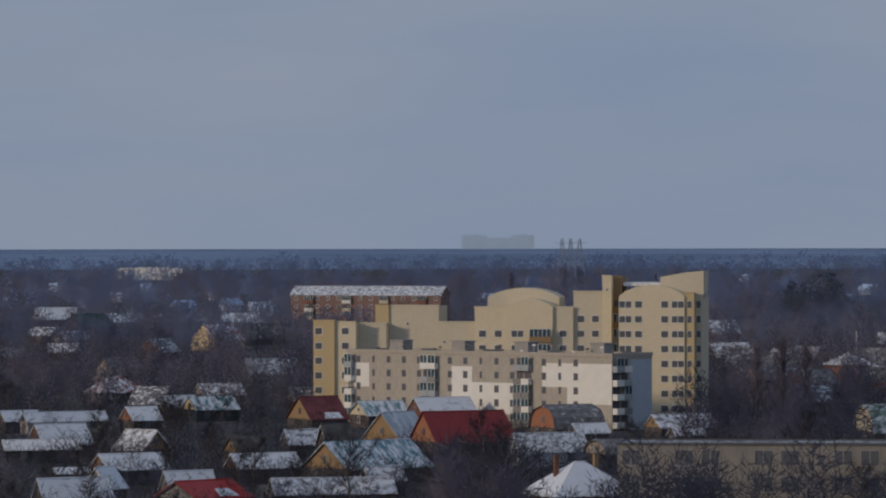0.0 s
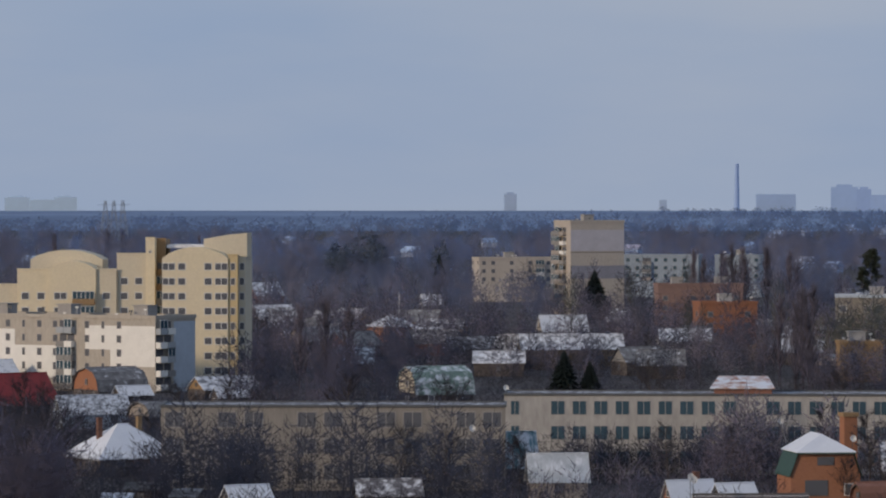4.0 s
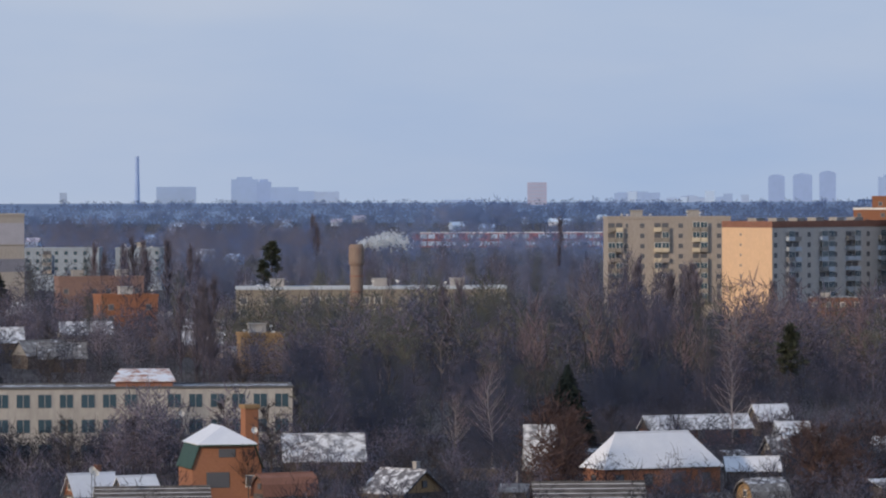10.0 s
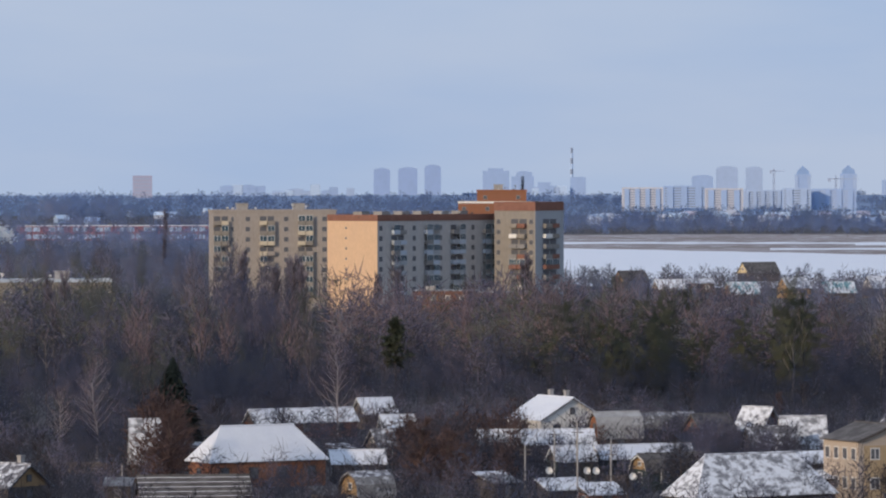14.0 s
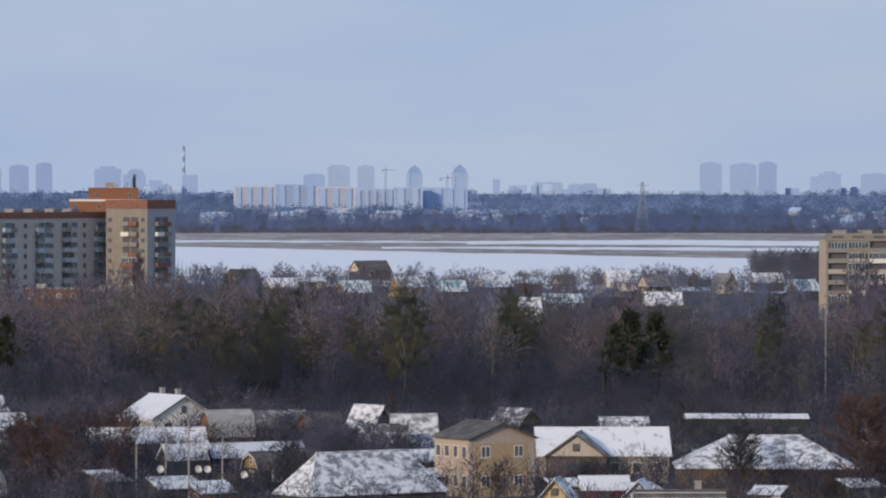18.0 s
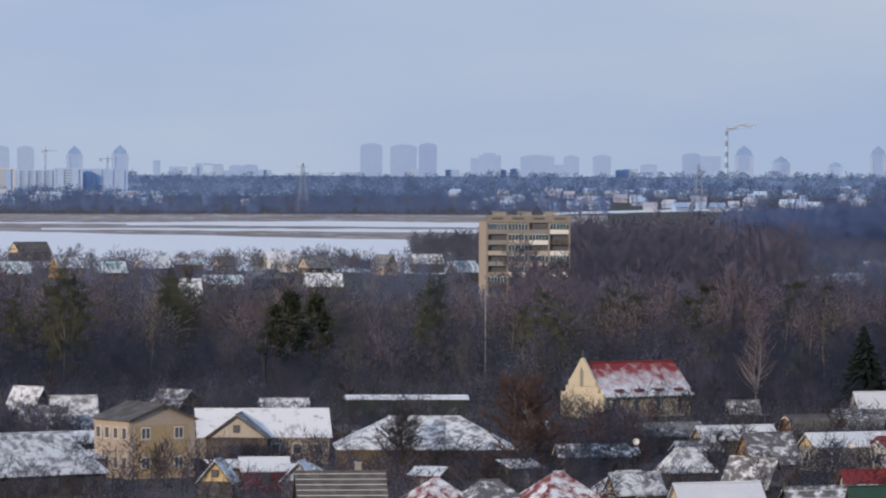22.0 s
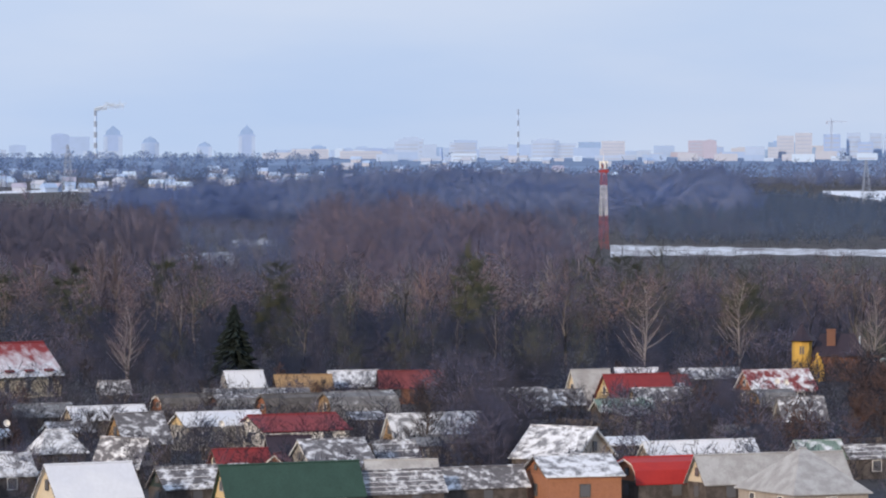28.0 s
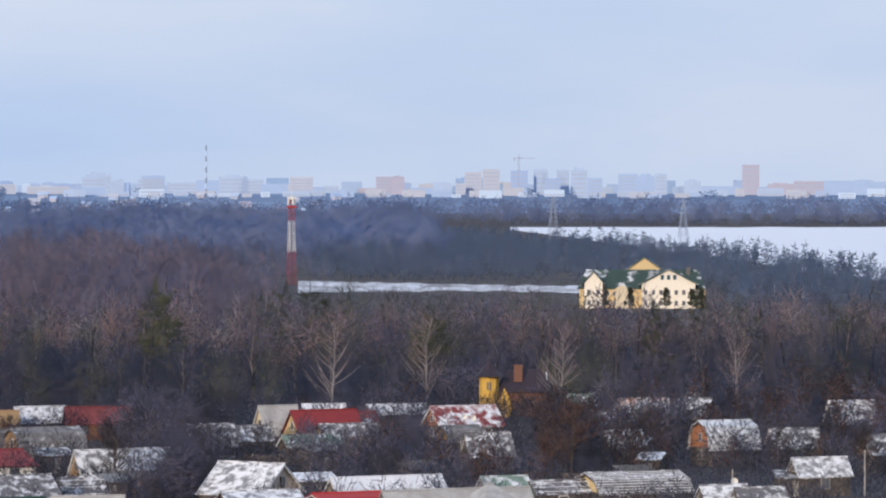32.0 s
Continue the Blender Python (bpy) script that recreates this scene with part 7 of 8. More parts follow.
# ---- smoke ----


def smoke_plume(name, label, u, d, z, length, size, seed):
    """A drifting plume of thin white smoke, wider and thinner as it drifts to the right."""
    rng = random.Random(seed)
    v, f, nrm = [], [], []
    puffs = [(g, rng.gauss(0, 0.22), rng.uniform(0.6, 1.0)) for g in (0.04, 0.1, 0.2, 0.32, 0.45, 0.6, 0.72, 0.88)]
    for g, off, fill in puffs:
        w = size * (0.22 + 0.55 * g) * fill
        for i in range(int(260 * fill)):
            at = Vector((length * g + rng.gauss(0, w * 0.55), rng.gauss(0, w * 0.4), z + length * 0.14 * math.sin(g * 2.2) + off * w + rng.gauss(0, w * 0.34)))
            p = Vector((rng.gauss(0, 1), rng.gauss(0, 1), rng.gauss(0, 1))).normalized() * size * rng.uniform(0.05, 0.1)
            q = p.cross(Vector((rng.gauss(0, 1), rng.gauss(0, 1), rng.gauss(0, 1)))).normalized() * size * 0.14
            if (p * 2).cross(q + p).dot(Vector((-0.3, -0.7, 0.65))) < 0:
                p = -p
            f.append((len(v), len(v) + 1, len(v) + 2))
            v += [tuple(at - p), tuple(at + p), tuple(at + q)]
            nrm += [(-0.3, -0.7, 0.65)] * 3
    ob = new(name, joined(name, v, f, ("smoke",), None, nrm))
    ob.matrix_basis = pose(d * math.sin(u / UNIT), d * math.cos(u / UNIT), ground_z(d), 0, 0, -math.degrees(u / UNIT))
    tagged(ob, label, "smoke", kind="stuff")


smoke_plume("smoke", "pale smoke drifting from a house chimney", -1171, 1560.0, 18.4, 14.0, 6.0, 3)
smoke_plume("smoke", "white steam drifting from the tall stack", 1460, 4690.0, 46.0, 26.0, 8.0, 5)

# ---- roadside poles ----


def pole(u, v, h, material="concrete", dish=False):
    e = base("utility_pole", u, v)
    tagged(e, "slender grey utility pole between the houses", "pole", "utility poles")
    part("shaft", Shape().tube((0, 0, -0.4), (0, 0, h), 0.11, 0.08, 6), material, e)
    part("cross_arm", Shape().box(-0.7, 0.7, -0.05, 0.05, h - 0.5, h - 0.4), "wood", e)


for u, v, h in ((-131, 560.4, 7.5), (-91, 565.3, 9), (-31, 570.2, 7), (-183, 574.7, 6.5), (-90, 584.9, 9), (787, 629.6, 4), (-896, 567.4, 4), (-2987, 433.6, 5), (-2942, 438.7, 5), (-183, 575.2, 6), (-31, 575.7, 6), (144, 586.0, 6), (3139, 571.0, 3.5), (3372, 574.6, 6), (323, 579.2, 4)):
    pole(u, v, h)
for u, v, h in ((-2163, 249.0, 11), (1035, 405.4, 17)):
    pole(u, v, h, "mast_white" if u < 0 else "pole")


def dish(u, v, z, r=0.42):
    """A satellite dish on its stand pipe."""
    e = base("satellite_dish", u, v, 25)
    tagged(e, "round white satellite dish on a thin pipe", "satellite dish", "satellite dishes")
    part("pipe", Shape().tube((0, 0, -0.2), (0, 0, z), 0.04, 0.04, 5), "metal_dark", e)
    part("bowl", Shape().lathe([(0.05, 0.0), (r * 0.6, 0.06), (r, 0.2), (r, 0.24), (r * 0.5, 0.11), (0.05, 0.05)], 12), "mast_white", e, m=pose(0, -0.05, z, 75, 0, 0))
    part("feed_arm", Shape().tube((0, -0.1, z - 0.3), (0, -0.75, z - 0.1), 0.03, 0.03, 4), "metal_dark", e)


dish(-2035, 545.0, 8.8)
dish(-1490, 520.0, 8.4)
dish(-1362, 540.0, 7.4)
dish(-1648, 600.0, 6.1)
dish(-1975, 480.0, 10.5)
dish(-1643, 600.0, 5.8)
dish(-142, 590.0, 4.5)
dish(-75, 590.0, 4.5)
dish(6, 600.0, 4.4)
dish(-59, 592.0, 4.6)
dish(3141, 590.0, 3.2)
dish(1301, 570.0, 4.6)
dish(1680, 560.0, 3.8)
dish(2663, 480.0, 4.1)
dish(2679, 482.0, 4.1)

# ---- woods ----


def front_edge(u):
    return float(np.interp(u, [-1290, -1000, -800, -650, -500, 200, 1000, 1450, 2000, 2600, 3400], [500, 490, 470, 430, 392, 405, 408, 430, 440, 425, 418]))


def belt(u, v):
    return v < front_edge(u) and v > 322 + 10 * noise.noise((u / 80, 7, 7)) and not (1120 < u < 1380 and v > 412)


# navy front rows and paler brown rear rows paint shade and haze
woods("wood_belt", "front of the belt of bare trees behind the gardens", -1290, 3450, 372, 500, 7.0, 8.4, ("wood_navy", "wood_navy", "wood_navy", "wood_purple", "wood_navy", "wood_olive"), "near", belt, 11, group=17.0)
woods("wood_belt", "dark crowns of the deeper wood behind the school", -1290, -520, 318, 376, 7.4, 12.5, ("wood_purple", "wood_navy", "wood_olive", "wood_purple", "wood_brown"), "near", belt, 70, group=19.0)
woods("wood_belt", "brown-grey crowns of the deeper wood", -520, 3450, 318, 376, 7.4, lambda u: float(np.interp(u, [150, 420, 900, 1200], [13.5, 10.2, 10.2, 11.0])), ("wood_purple", "top_red", "wood_olive", "top_brown", "wood_purple", "top_red", "top_tan"), "near", belt, 29, group=19.0)


def crest(u):
    """How far back the wooded hills reach at a bearing, as a depression."""
    return float(np.interp(u, [1130, 1180, 1280, 1425, 1490, 1650, 1827, 1870, 1950, 2050, 2140, 2290, 2370, 2440, 3450], [230, 172, 166, 155, 133, 119, 110, 90, 82, 76, 82, 86, 82, 76, 76]))


def fold(u):
    """The crest line of the nearer wooded rise before the hollow."""
    return float(np.interp(u, [1130, 1500, 1560, 1600, 1625, 1640, 1790, 1825, 1890, 1990, 2060, 2190, 2290, 2350, 2380], [175, 178, 190, 205, 225, 236, 232, 205, 172, 165, 176, 212, 235, 268, 290]))


def hill(u, v):
    if v < crest(u):
        return False
    if 2860 < u < 3130 and 200 < v < 330:
        return False
    if u > 2560 and 86 < v < float(np.interp(u, [2560, 2640, 2740, 3450], [86, 150, 200, 260])):
        return False
    if u > 2330 and 182 + 8 * noise.noise((u / 40, 1, 2)) < v < 305:
        return False
    return not (1592 < u < 1824 and 165 < v < 288)


def slope(u, v):
    return hill(u, v) and v < min(fold(u) - 22, 150)


def rise(u, v):
    return hill(u, v) and fold(u) < v < 268


def hollow(u, v):
    return hill(u, v) and 150 <= v < 215 and v < fold(u) - 8 and u > 1990


# hill woods turn bluer with distance, haze set by tint alone
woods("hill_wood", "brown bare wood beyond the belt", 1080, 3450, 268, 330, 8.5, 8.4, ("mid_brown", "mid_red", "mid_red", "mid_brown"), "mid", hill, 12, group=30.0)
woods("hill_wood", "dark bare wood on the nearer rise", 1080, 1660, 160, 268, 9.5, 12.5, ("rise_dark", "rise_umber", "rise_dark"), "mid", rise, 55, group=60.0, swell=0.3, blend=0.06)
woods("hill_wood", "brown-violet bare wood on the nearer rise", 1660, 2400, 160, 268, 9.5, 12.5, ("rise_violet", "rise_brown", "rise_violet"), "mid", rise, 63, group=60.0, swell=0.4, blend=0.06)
# the blue of these far slopes is haze put into the tints
woods("hill_wood", "distant wooded slope tinted dark haze blue", 1080, 3450, 108, 150, 14.0, 12.5, ("slope_haze_navy", "slope_haze_mauve", "slope_haze_deep", "slope_haze_mauve"), "slope", slope, 13, group=85.0, swell=0.5, blend=0.04)
woods("hill_wood", "hazy blue wooded ridge", 1080, 3450, 76, 108, 16.0, 12.5, ("slope_haze_deep", "slope_haze_navy", "slope_haze_mauve", "slope_haze_navy"), "slope", slope, 30, group=130.0, swell=0.5, blend=0.04)
woods("hill_wood", "pale bare thicket in the hazy hollow", 1980, 2900, 150, 215, 12.0, 6.5, ("mid_haze_blue", "mid_haze_mauve", "mid_haze_blue"), "mid", hollow, 56, group=60.0)
woods("hill_wood", "low thicket in the gap of the wood", 1560, 1850, 140, 285, 7.5, 4.2, ("mid_haze_blue", "rise_navy", "mid_haze_mauve"), "mid", lambda u, v: noise.noise((u / 22, v / 9, 3)) > (-0.12 if (1598 < u < 1700 and 196 < v < 236) or (1705 < u < 1775 and 172 < v < 196) else -0.4), 57)
woods("block_trees", "bare trees before the low block", -1420, -820, 296, 330, 6.4, 10.6, ("wood_purple", "wood_navy", "wood_olive", "wood_brown"), "near", None, 31)
woods("block_trees", "tall bare trees hiding parts of the low block", -1420, -800, 294, 312, 6.0, 14.0, ("wood_purple", "wood_brown", "wood_olive"), "near", lambda u, v: noise.noise((u / 42, 3.3, 7)) > 0.12, 72, jitter=0.25)
woods("block_trees", "bare trees round the small brick building", -1440, -1180, 334, 360, 6.0, 7.0, ("wood_navy", "wood_purple"), "near", None, 35)
woods("river_shrubs", "low bare shrubs along the frozen river", 2330, 2900, 214, 330, 9.0, 3.2, "wood_mid", "shrub", None, 25)
woods("river_shrubs", "tufts of bare shrubs on the snowy bank", 2370, 2900, 190, 214, 9.0, 2.4, "wood_mid", "shrub", lambda u, v: noise.noise((u / 18, v / 6, 5)) > 0.05, 69)
woods("pine_wood", "pine plantation below the snowy field, tinted haze blue", 2400, 3450, 108, 240, 11.0, 8.0, "wood_pine", "pine", lambda u, v: v > np.interp(u, [2400, 2560, 2700, 2760, 2945, 3145, 3408, 3450], [132, 112, 112, 120, 132, 146, 184, 190]) + 5 * noise.noise((u / 30, 3, 3)) and not (2860 < u < 3130 and v > 205) and not (u < 2900 and v > 186), 14)
woods("pine_wood", "dark olive pines among the bare trees", -300, 3450, 335, 405, 10.5, 12.0, "belt_pine", "pine", lambda u, v: noise.noise((u / 110, v / 45, 0)) > 0.3, 15)
woods("pine_wood", "olive pines at the edge of the wood", -160, 130, 338, 392, 6.2, 11.0, "belt_pine", "pine", lambda u, v: noise.noise((u / 40, v / 25, 3)) > -0.1, 54)
# woods out to the horizon, their haze painted by colour
woods("far_wood", "distant woods along the horizon, tinted haze blue-grey", -3800, 3500, 46, 80, 22.0, 7.5, "wood_far", "plain", lambda u, v: v > np.interp(u, [-3800, -2400, -1500, 0, 900, 1800, 3500], [62, 56, 47, 47, 52, 60, 60]) and u < 1930 and not (-10 < u < 420 and 50 < v < 64), 16)
woods("far_wood", "trees at the foot of the city, tinted haze blue", 1000, 3500, 34, 52, 24.0, 6.5, "far_tree", "plain", lambda u, v: noise.noise((u / 60, v / 6, 12)) > (-0.25 if u < 1850 else 0.5), 58)
woods("far_wood", "dark narrow trees among the far houses", 1130, 2000, 62, 98, 46.0, 12.0, ("slope_haze_mauve", "slope_haze_navy"), "poplar", None, 59)
woods("far_wood", "round brown grove before the works hall", -1075, -866, 68, 80, 19.0, lambda u: 15.0 - 7.0 * (abs(u + 970) / 105) ** 2, ("slope_haze_mauve", "slope_haze_blue"), "slope", None, 64, swell=0.3, jitter=0.3)
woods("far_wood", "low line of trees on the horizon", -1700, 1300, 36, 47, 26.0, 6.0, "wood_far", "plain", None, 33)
woods("far_wood", "dark belt of trees behind the snow field", -420, 1250, 82, 101, 13.0, 8.5, ("slope_haze_navy", "slope_haze_blue"), "far", None, 17)
woods("town_wood", "hazy bare trees at the edge of town", -3800, -400, 84, 150, 21.0, 10.0, ("slope_haze_navy", "slope_haze_mauve", "slope_haze_blue"), "far", lambda u, v: not (-3635 < u < -3207 and 141 < v < 181) and noise.noise((u / 90, v / 12, 5)) > -0.15, 18)
woods("town_wood", "tall dark bare trees along the edge of town", -3750, -1150, 112, 142, 15.0, 13.5, ("slope_haze_navy", "mid_haze_mauve", "mid_brown"), "mid", lambda u, v: noise.noise((u / 75, v / 60, 21)) > 0.0, 66, group=60.0)
woods("pine_wood", "dark clump of pines beyond the houses", -2285, -2190, 150, 158, 8.0, 15.5, "wood_pine_dark", "pine", None, 67)
woods("pine_wood", "dark clump of pines beyond the houses", -2105, -2080, 148, 156, 8.0, 13.0, "wood_pine_dark", "pine", None, 68)
woods("town_wood", "bare trees among the far houses", -3800, -700, 150, 230, 15.0, 9.5, ("mid_haze_blue", "mid_haze_mauve", "mid_haze_blue", "mid_brown"), "mid", lambda u, v: not (-1900 < u < -1500 and v > 190) and noise.noise((u / 70, v / 20, 6)) > -0.2, 19)
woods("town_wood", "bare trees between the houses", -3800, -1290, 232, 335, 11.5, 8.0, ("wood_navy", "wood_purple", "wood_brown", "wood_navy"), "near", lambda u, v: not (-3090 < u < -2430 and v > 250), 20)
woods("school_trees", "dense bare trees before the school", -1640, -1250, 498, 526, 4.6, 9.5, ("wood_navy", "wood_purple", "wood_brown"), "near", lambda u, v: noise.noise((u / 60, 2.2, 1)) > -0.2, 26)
woods("village_wood", "bare trees round the village houses", -750, 1250, 200, 318, 12.0, 6.4, ("mid_haze_blue", "mid_haze_mauve", "mid_brown"), "mid", lambda u, v: noise.noise((u / 60, v / 15, 9)) > -0.1 and not (-620 < u < -100 and v < 262) and not (1010 < u < 1200 and v < 262) and not (690 < u < 800 and v > 225), 21)
woods("poplars", "tall soft columns of bare poplars over the town wood", -1900, -380, 205, 330, 27.0, 15.0, ("wood_purple", "wood_brown", "wood_olive"), "poplar", lambda u, v: noise.noise((u / 45, v / 25, 4)) > 0.0, 41, 0.25)
woods("poplars", "tall narrow bare poplars in the wood", -1290, 3400, 322, 400, 27.0, lambda u: float(np.interp(u, [150, 420, 900, 1200], [15.5, 13.0, 13.0, 11.5])), ("top_brown", "top_red", "top_tan", "top_brown"), "poplar", lambda u, v: belt(u, v) and noise.noise((u / 60, v / 30, 8)) > 0.05, 42, 0.25)
woods("town_trees", "dark tall bare trees beside the panel block", -2480, -2150, 335, 425, 11.0, 10.5, ("wood_navy", "wood_purple", "wood_navy"), "near", lambda u, v: noise.noise((u / 40, v / 30, 12)) > -0.1, 71)
woods("town_trees", "dark broad trees between the houses of the town", -3800, -1350, 180, 320, 30.0, 11.5, ("wood_navy", "wood_purple", "wood_navy"), "near", lambda u, v: noise.noise((u / 50, v / 25, 2)) > 0.0 and not (-3090 < u < -2400), 43, 0.3)
woods("tree_row", "row of bare trees along the snow field", -160, 1040, 192, 208, 8.5, 5.6, "wood_mid", "mid", None, 22)
woods("tree_row", "bare trees closing the end of the snow field", 905, 1030, 160, 200, 7.5, 6.5, "wood_mid", "mid", None, 34)
woods("school_trees", "dense dark bare trees before the old wing", -2640, -1950, 527, 575, 6.6, 9.8, ("wood_navy", "wood_purple", "wood_navy"), "near", lambda u, v: noise.noise((u / 50, 4.2, 1)) > -0.15, 32)
woods("wood_edge", "undergrowth of bare shrubs along the wood", -1290, 3450, 380, 500, 5.0, 4.2, ("wood_navy", "wood_purple", "wood_navy"), "shrub", lambda u, v: front_edge(u) - 22 < v < front_edge(u) + 6 and not (1120 < u < 1380), 27)
woods("garden_shrubs", "bare garden shrubs and hedges between the houses", -3800, 3450, 395, 640, 4.9, 3.7, ("shrub", "wood_navy", "shrub", "wood_purple"), "shrub", lambda u, v: v > front_edge(u) - 12 if u > -1290 else not (-1505 < u < -1330 and v > 535), 23)
woods("garden_shrubs", "low bare shrubs along the fences", -3800, -1290, 250, 395, 6.5, 2.8, "shrub", "shrub", None, 24)
woods("garden_trees", "low bare trees crowding the gardens", 2350, 3450, 428, 610, 7.6, lambda u: 5.6 if u < 2850 else 7.2, ("shrub", "wood_purple", "wood_navy", "rust_leaf"), "near", lambda u, v: not (2620 < u < 2860 and v < 540) and not (u > 2790 and v > 535), 44, group=14.0)
woods("garden_trees", "bare trees scattered through the gardens", -1280, 2350, 432, 640, 9.5, 4.6, ("shrub", "wood_purple", "wood_navy"), "near", lambda u, v: v > front_edge(u), 45, group=14.0)
woods("garden_trees", "dark bare trees between the old houses", -3800, -1280, 300, 600, 25.0, 5.2, ("shrub", "wood_navy", "wood_purple"), "near", lambda u, v: not (-3060 < u < -2450 and v < 380) and not (-1505 < u < -1330 and v > 535), 46, group=14.0)
woods("garden_trees", "dense dark brown clump of trees before the red roof", -2887, -2772, 545, 590, 2.8, 10.5, ("shrub", "wood_purple"), "near", None, 47, group=10.0)
woods("garden_trees", "dark purple-brown thicket between the cottages", 2075, 2235, 480, 600, 3.2, 6.5, ("shrub", "wood_purple"), "near", None, 60, group=10.0)
woods("garden_trees", "dark purple-brown thicket between the cottages", 2490, 2590, 492, 540, 3.2, 5.0, ("shrub", "wood_purple"), "near", None, 61, group=10.0)
woods("garden_trees", "twiggy bushes before the old barns", 60, 320, 470, 560, 4.2, 5.0, ("shrub", "wood_purple", "wood_navy"), "near", None, 62, group=10.0)
woods("garden_trees", "dark purple-brown thicket between the cottages", 1165, 1335, 495, 560, 3.4, 4.2, ("shrub", "wood_purple", "rust_leaf"), "near", None, 65, group=10.0)
woods("school_trees", "low shrubs and young trees along the school wall", -2000, -1380, 503, 516, 3.2, 5.0, ("shrub", "wood_navy", "wood_purple"), "near", None, 48, group=10.0)
woods("rusty_shrubs", "rust-brown leafy shrubs in the gardens", -411, -196, 470, 566, 4.0, 5.0, ("rust_leaf", "shrub", "rust_leaf"), "near", None, 51, group=9.0)
woods("pine_wood", "young dark pines before the villa", 2850, 3140, 203, 214, 8.0, 3.6, "wood_pine_dark", "pine", lambda u, v: noise.noise((u / 16, v / 9, 4)) > 0.0, 73)
woods("rusty_shrubs", "rust-brown leafy shrubs in the gardens", 2803, 3033, 447, 538, 4.2, 5.5, ("rust_leaf", "shrub", "rust_leaf"), "near", None, 52, group=9.0)
woods("rusty_shrubs", "rust-brown leafy shrubs in the gardens", -871, -796, 500, 565, 3.5, 7.0, ("rust_leaf", "shrub", "rust_leaf"), "near", None, 53, group=9.0)
woods("birch_stems", "pale thin stems of birches in the wood", -1290, 3450, 325, 440, 24.0, 11.0, "stem", "stem", belt, 28)

# ---- more houses of the far town ----
rng_town = random.Random(5)
for i in range(62):
    u, v = rng_town.uniform(-3720, -1350), rng_town.uniform(170, 330)
    if -3090 < u < -2420 or (-2100 < u < -1450 and v < 240):
        continue
    house(u, v, rng_town.uniform(7, 12), rng_town.uniform(6, 8), 2.8, rng_town.uniform(2, 3.2), rng_town.uniform(-40, 50), wall=rng_town.choice(("brick", "grey_wall", "ochre", "beige")),
          roof=rng_town.choice(("thin_snow", "thin_snow", "patchy_snow", "slate")), win=1, attic=0)

# ---- sheds and fences between the houses ----


def shed(u, v, w, h, turn, roof):
    e = base("garden_shed", u, v, turn)
    tagged(e, "small dark wooden garden shed with a lean-to roof", "shed", "garden sheds")
    part("wall", Shape().box(-w / 2, w / 2, -1.3, 1.3, -0.4, h), "wood", e)
    part("roof", Shape().prism([(-w / 2 - 0.2, -1.6, h - 0.05), (w / 2 + 0.2, -1.6, h - 0.05), (w / 2 + 0.2, 1.6, h + 0.75), (-w / 2 - 0.2, 1.6, h + 0.75)], (0, 0, 0.1)), roof, e)
    part("door", Shape().box(-0.4, 0.4, -1.35, -1.303, 0, h - 0.3), "grey_wall", e)


def fence(u, v, w, turn):
    e = base("garden_fence", u, v, turn)
    tagged(e, "weathered plank garden fence", "fence", "garden fences")
    part("plank_panel", Shape().box(-w / 2, w / 2, -0.03, 0.03, 0.1, 1.6), "wood", e)
    for x in (-w / 2 + 0.1, 0, w / 2 - 0.1):
        part("post", Shape().box(x - 0.07, x + 0.07, 0.033, 0.17, -0.3, 1.75), "concrete", e)


rng_yard = random.Random(91)
for i in range(60):
    u = rng_yard.uniform(-1250, 3400) if i % 4 else rng_yard.uniform(-3700, -2200)
    if 360 < u < 540:
        u += 200
    shed(u, rng_yard.uniform(445, 595), rng_yard.uniform(2.8, 5.5), rng_yard.uniform(2.0, 2.6), rng_yard.uniform(-35, 45), rng_yard.choice(("snow_roof", "patchy_snow", "thin_snow", "dark_roof", "slate", "snow_roof")))
for i in range(24):
    fence(rng_yard.uniform(-1250, 3400), rng_yard.uniform(450, 590), rng_yard.uniform(6, 14), rng_yard.uniform(-40, 40))

# ---- single trees ----
tree("pine", 2957, 242.7, 7.0)
tree("pine", 3022, 242.5, 7.0)
tree("pine", 3085, 242.4, 7.0)
tree("pine", 2914, 242.8, 7.0)
tree("pine", 3067, 244.4, 7.0)
tree("spruce", -1871, 363.1, 9.0, 1.35)
tree("spruce", -1825, 363.2, 7.0, 1.35)
tree("spruce", -1817, 223.1, 15.0, 1.35)
tree("spruce", -806, 479.8, 13.0, 1.2)
tree("bare", 882, 577.0, 9.5, 1.2)
tree("bare", 900, 579.0, 8.0, 1.2)
tree("spruce", 1704, 450.0, 13.5, 1.15)
tree("spruce", -2092, 162.7, 13.0)
tree("rusty", -811, 559.8, 11.0)
tree("rusty", 2853, 537.2, 10.0)
tree("rusty", 2803, 567.4, 8.0)
tree("rusty", -321, 560.5, 8.0)
tree("rusty", -391, 510.5, 7.0)
tree("rusty", 1088, 572.8, 12.6, 1.15)
tree("rusty", 1133, 571.8, 11.8, 1.1)
tree("rusty", 1110, 575.8, 12.8, 1.2)
tree("rusty", -361, 560.6, 9.5)
tree("birch", -941, 494.3, 14.0)
tree("birch", -516, 480.4, 16.0)
tree("birch", 2598, 435.7, 17.0)
tree("birch", 2428, 435.9, 16.5)
tree("birch", 3147, 431.0, 15.0)
tree("birch", 1513, 443.8, 13.0)
tree("birch", 2833, 429.2, 15.0)
tree("birch", 1515, 445.2, 14.0)
tree("birch", -1005, 497.0, 10.0)
tree("fruit", 2028, 551.3, 6.5)
tree("fruit", 879, 569.7, 7.0)
tree("fruit", -65, 575.0, 5.5)
tree("fruit", 882, 565.2, 8.0)
tree("fruit", 2543, 557.9, 5.0)
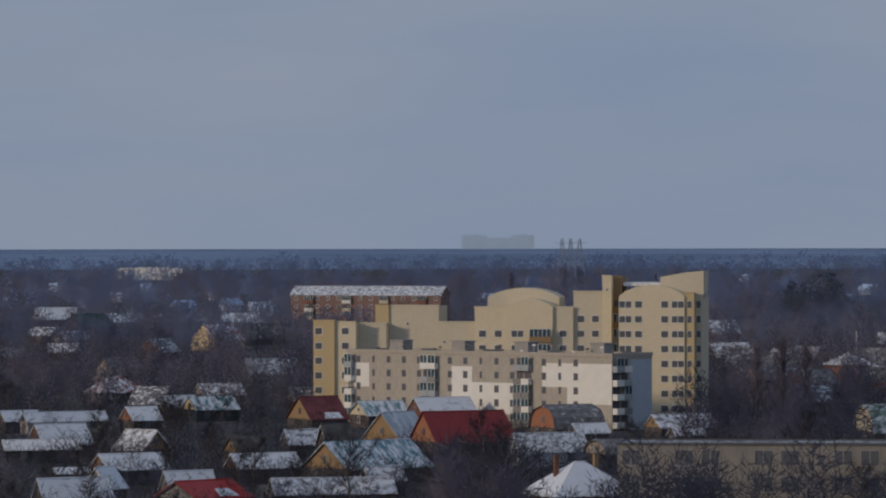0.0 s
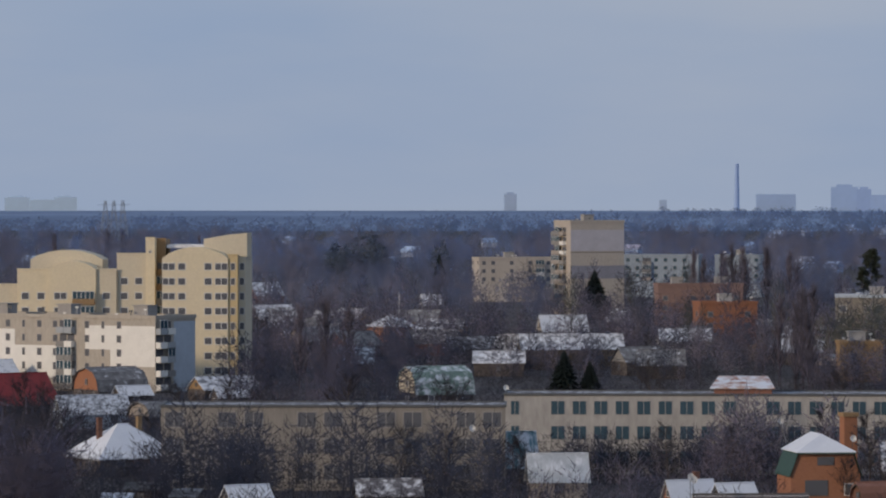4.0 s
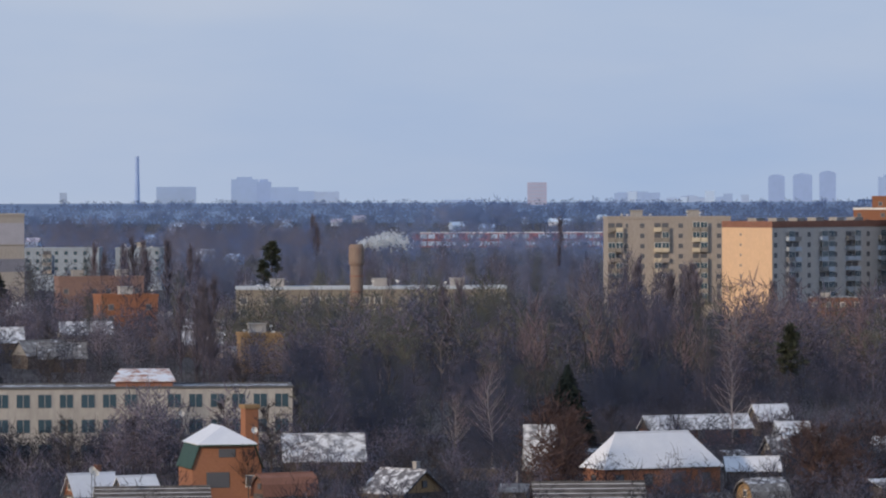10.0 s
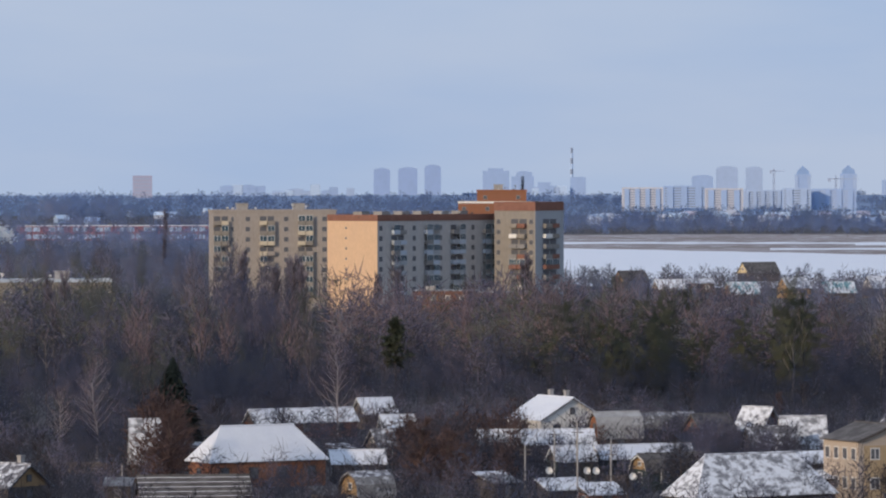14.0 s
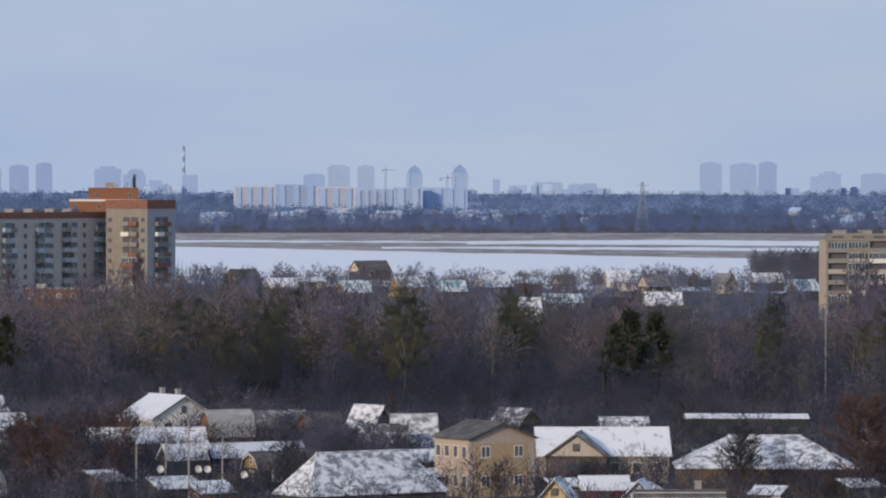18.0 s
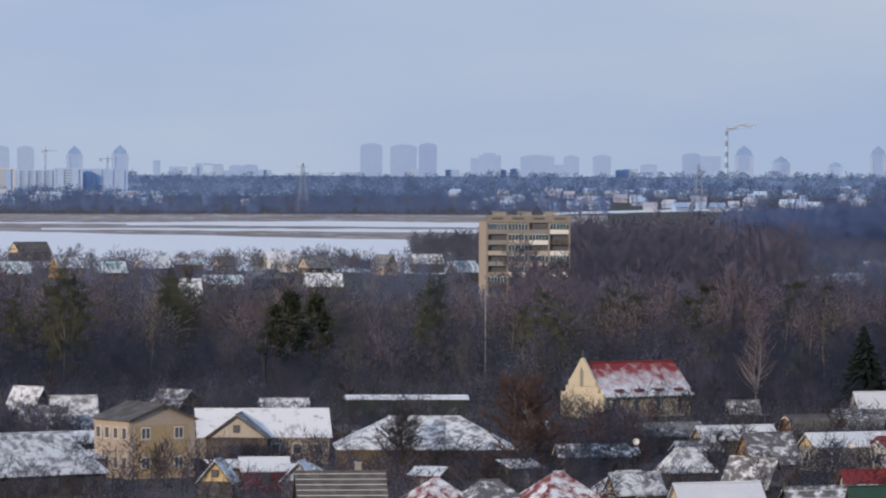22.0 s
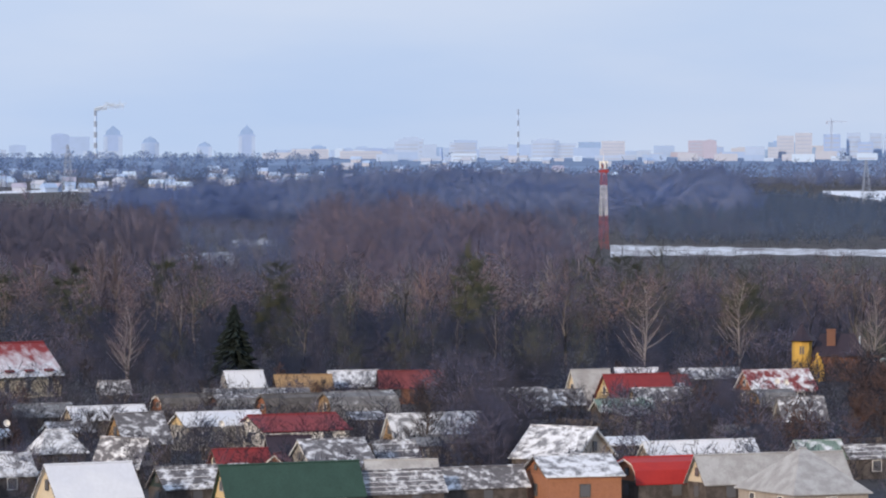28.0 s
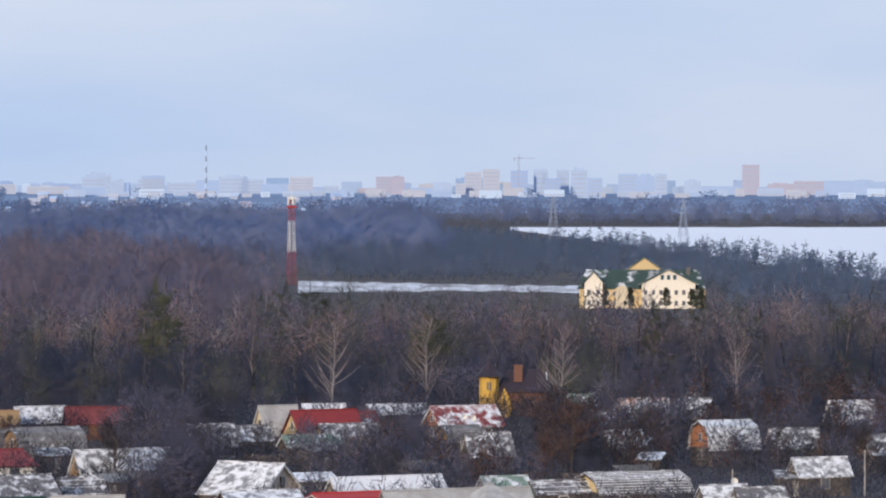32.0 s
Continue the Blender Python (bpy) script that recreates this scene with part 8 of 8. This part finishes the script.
tree("fruit", 2273, 568.0, 4.5)
tree("fruit", 2043, 567.6, 6.5)
tree("fruit", 1568, 528.7, 5.0)
tree("fruit", 2311, 506.9, 5.0)
tree("fruit", -1371, 555.3, 6.0)
tree("bare", 2045, 572.0, 9.5)
tree("bare", 90, 575.0, 8.0)
tree("bare", -1331, 535.5, 11.0)
tree("bare", -1410, 504.9, 10.0)
tree("poplar", -2338, 348.9, 16.0)
tree("poplar", -2293, 358.8, 18.0)
tree("poplar", -2253, 348.8, 16.0)
tree("poplar", -1592, 183.3, 17.0)
tree("poplar", -1557, 183.3, 18.0)
tree("poplar", -1512, 193.3, 17.0)
tree("poplar", -1453, 303.4, 17.0)
tree("poplar", -1433, 313.4, 18.0)
tree("poplar", -1263, 133.4, 15.0)
tree("poplar", -626, 260.0, 15.0)
tree("poplar", -601, 255.0, 16.0)
tree("poplar", -706, 259.8, 12.0)
tree("poplar", -445, 260.2, 13.0)
tree("poplar", -410, 260.3, 14.0)
tree("poplar", -176, 250.4, 17.0)
tree("poplar", -186, 250.4, 15.0)
tree("poplar", -681, 259.9, 19.0)
tree("poplar", -581, 255.1, 17.0)
tree("poplar", -820, 179.6, 16.0)
tree("poplar", -1025, 319.0, 17.0)
tree("poplar", -995, 319.1, 18.0)
tree("poplar", -2517, 119.2, 14.0)
tree("poplar", -2772, 128.9, 17.0)
tree("poplar", -2677, 129.0, 19.0)
tree("poplar", -2652, 129.0, 19.0)
tree("poplar", -2208, 149.3, 18.0)
tree("poplar", -1490, 334.3, 17.0)
tree("poplar", -1450, 334.6, 18.0)
for u, v, h in ((-1449, 346, 18.7), (-1462, 344, 16.5), (-1438, 350, 15), (-1024, 345, 16), (-1014, 350, 14), (-890, 340, 14.5), (-868, 348, 15.5), (-1640, 215, 20), (-1625, 214, 17), (-1550, 216, 18), (-1474, 218, 19), (-1460, 214, 16), (-1574, 215, 21.5), (-1588, 212, 18), (-1512, 215, 21), (-1256, 132, 23), (-1250, 140, 20), (-818, 130, 21), (-684, 300, 20), (-622, 296, 17), (-590, 300, 20), (-575, 302, 18)):
    tree("poplar", u, v, h)
tree("pine", -1330, 190.0, 18.0, 1.2)
tree("pine", -1345, 200.0, 13.0)
tree("pine", -1275, 318.0, 9.5, 1.2)
tree("pine", -1250, 322.0, 8.0, 1.3)
tree("poplar", 1468, 378.8, 19.0)
tree("poplar", 1493, 378.8, 18.0)
tree("bare", -2827, 458.9, 12.0)
tree("bare", -2857, 468.8, 9.0)
tree("bare", -2797, 468.9, 11.0)
tree("bare", -3097, 318.4, 7.0)
tree("bare", -3017, 308.5, 6.5)
tree("bare", -2528, 448.9, 8.0)
tree("pine", 692, 395.3, 15.0)
tree("pine", 737, 385.2, 14.0)
tree("pine", 662, 400.4, 13.0)
tree("pine", -67, 345.8, 12.0)
tree("pine", 12, 355.9, 12.0)
tree("pine", -71, 320.4, 12.0)
tree("pine", -411, 380.4, 13.0)
for i in range(96):
    u, v = random.uniform(-3750, -1300), random.uniform(290, 560)
    if not (-3090 < u < -2450 and v < 400) and not (-1530 < u < -1320 and v > 430):
        tree(random.choice(("bare", "bare", "fruit", "bare")), u, v, random.uniform(4.0, 10.0))
for i in range(40):
    tree(random.choice(("bare", "fruit", "bare", "rusty")), random.uniform(2850, 3420), random.uniform(430, 535), random.uniform(4.0, 7.5))
for i in range(120):
    u = random.uniform(-1280, 3400)
    v = random.uniform(front_edge(u) - 10, 600)
    tree(random.choice(("fruit", "bare", "fruit", "rusty" if i % 3 == 0 else "fruit")), u, v, random.uniform(2.8, 5.5))
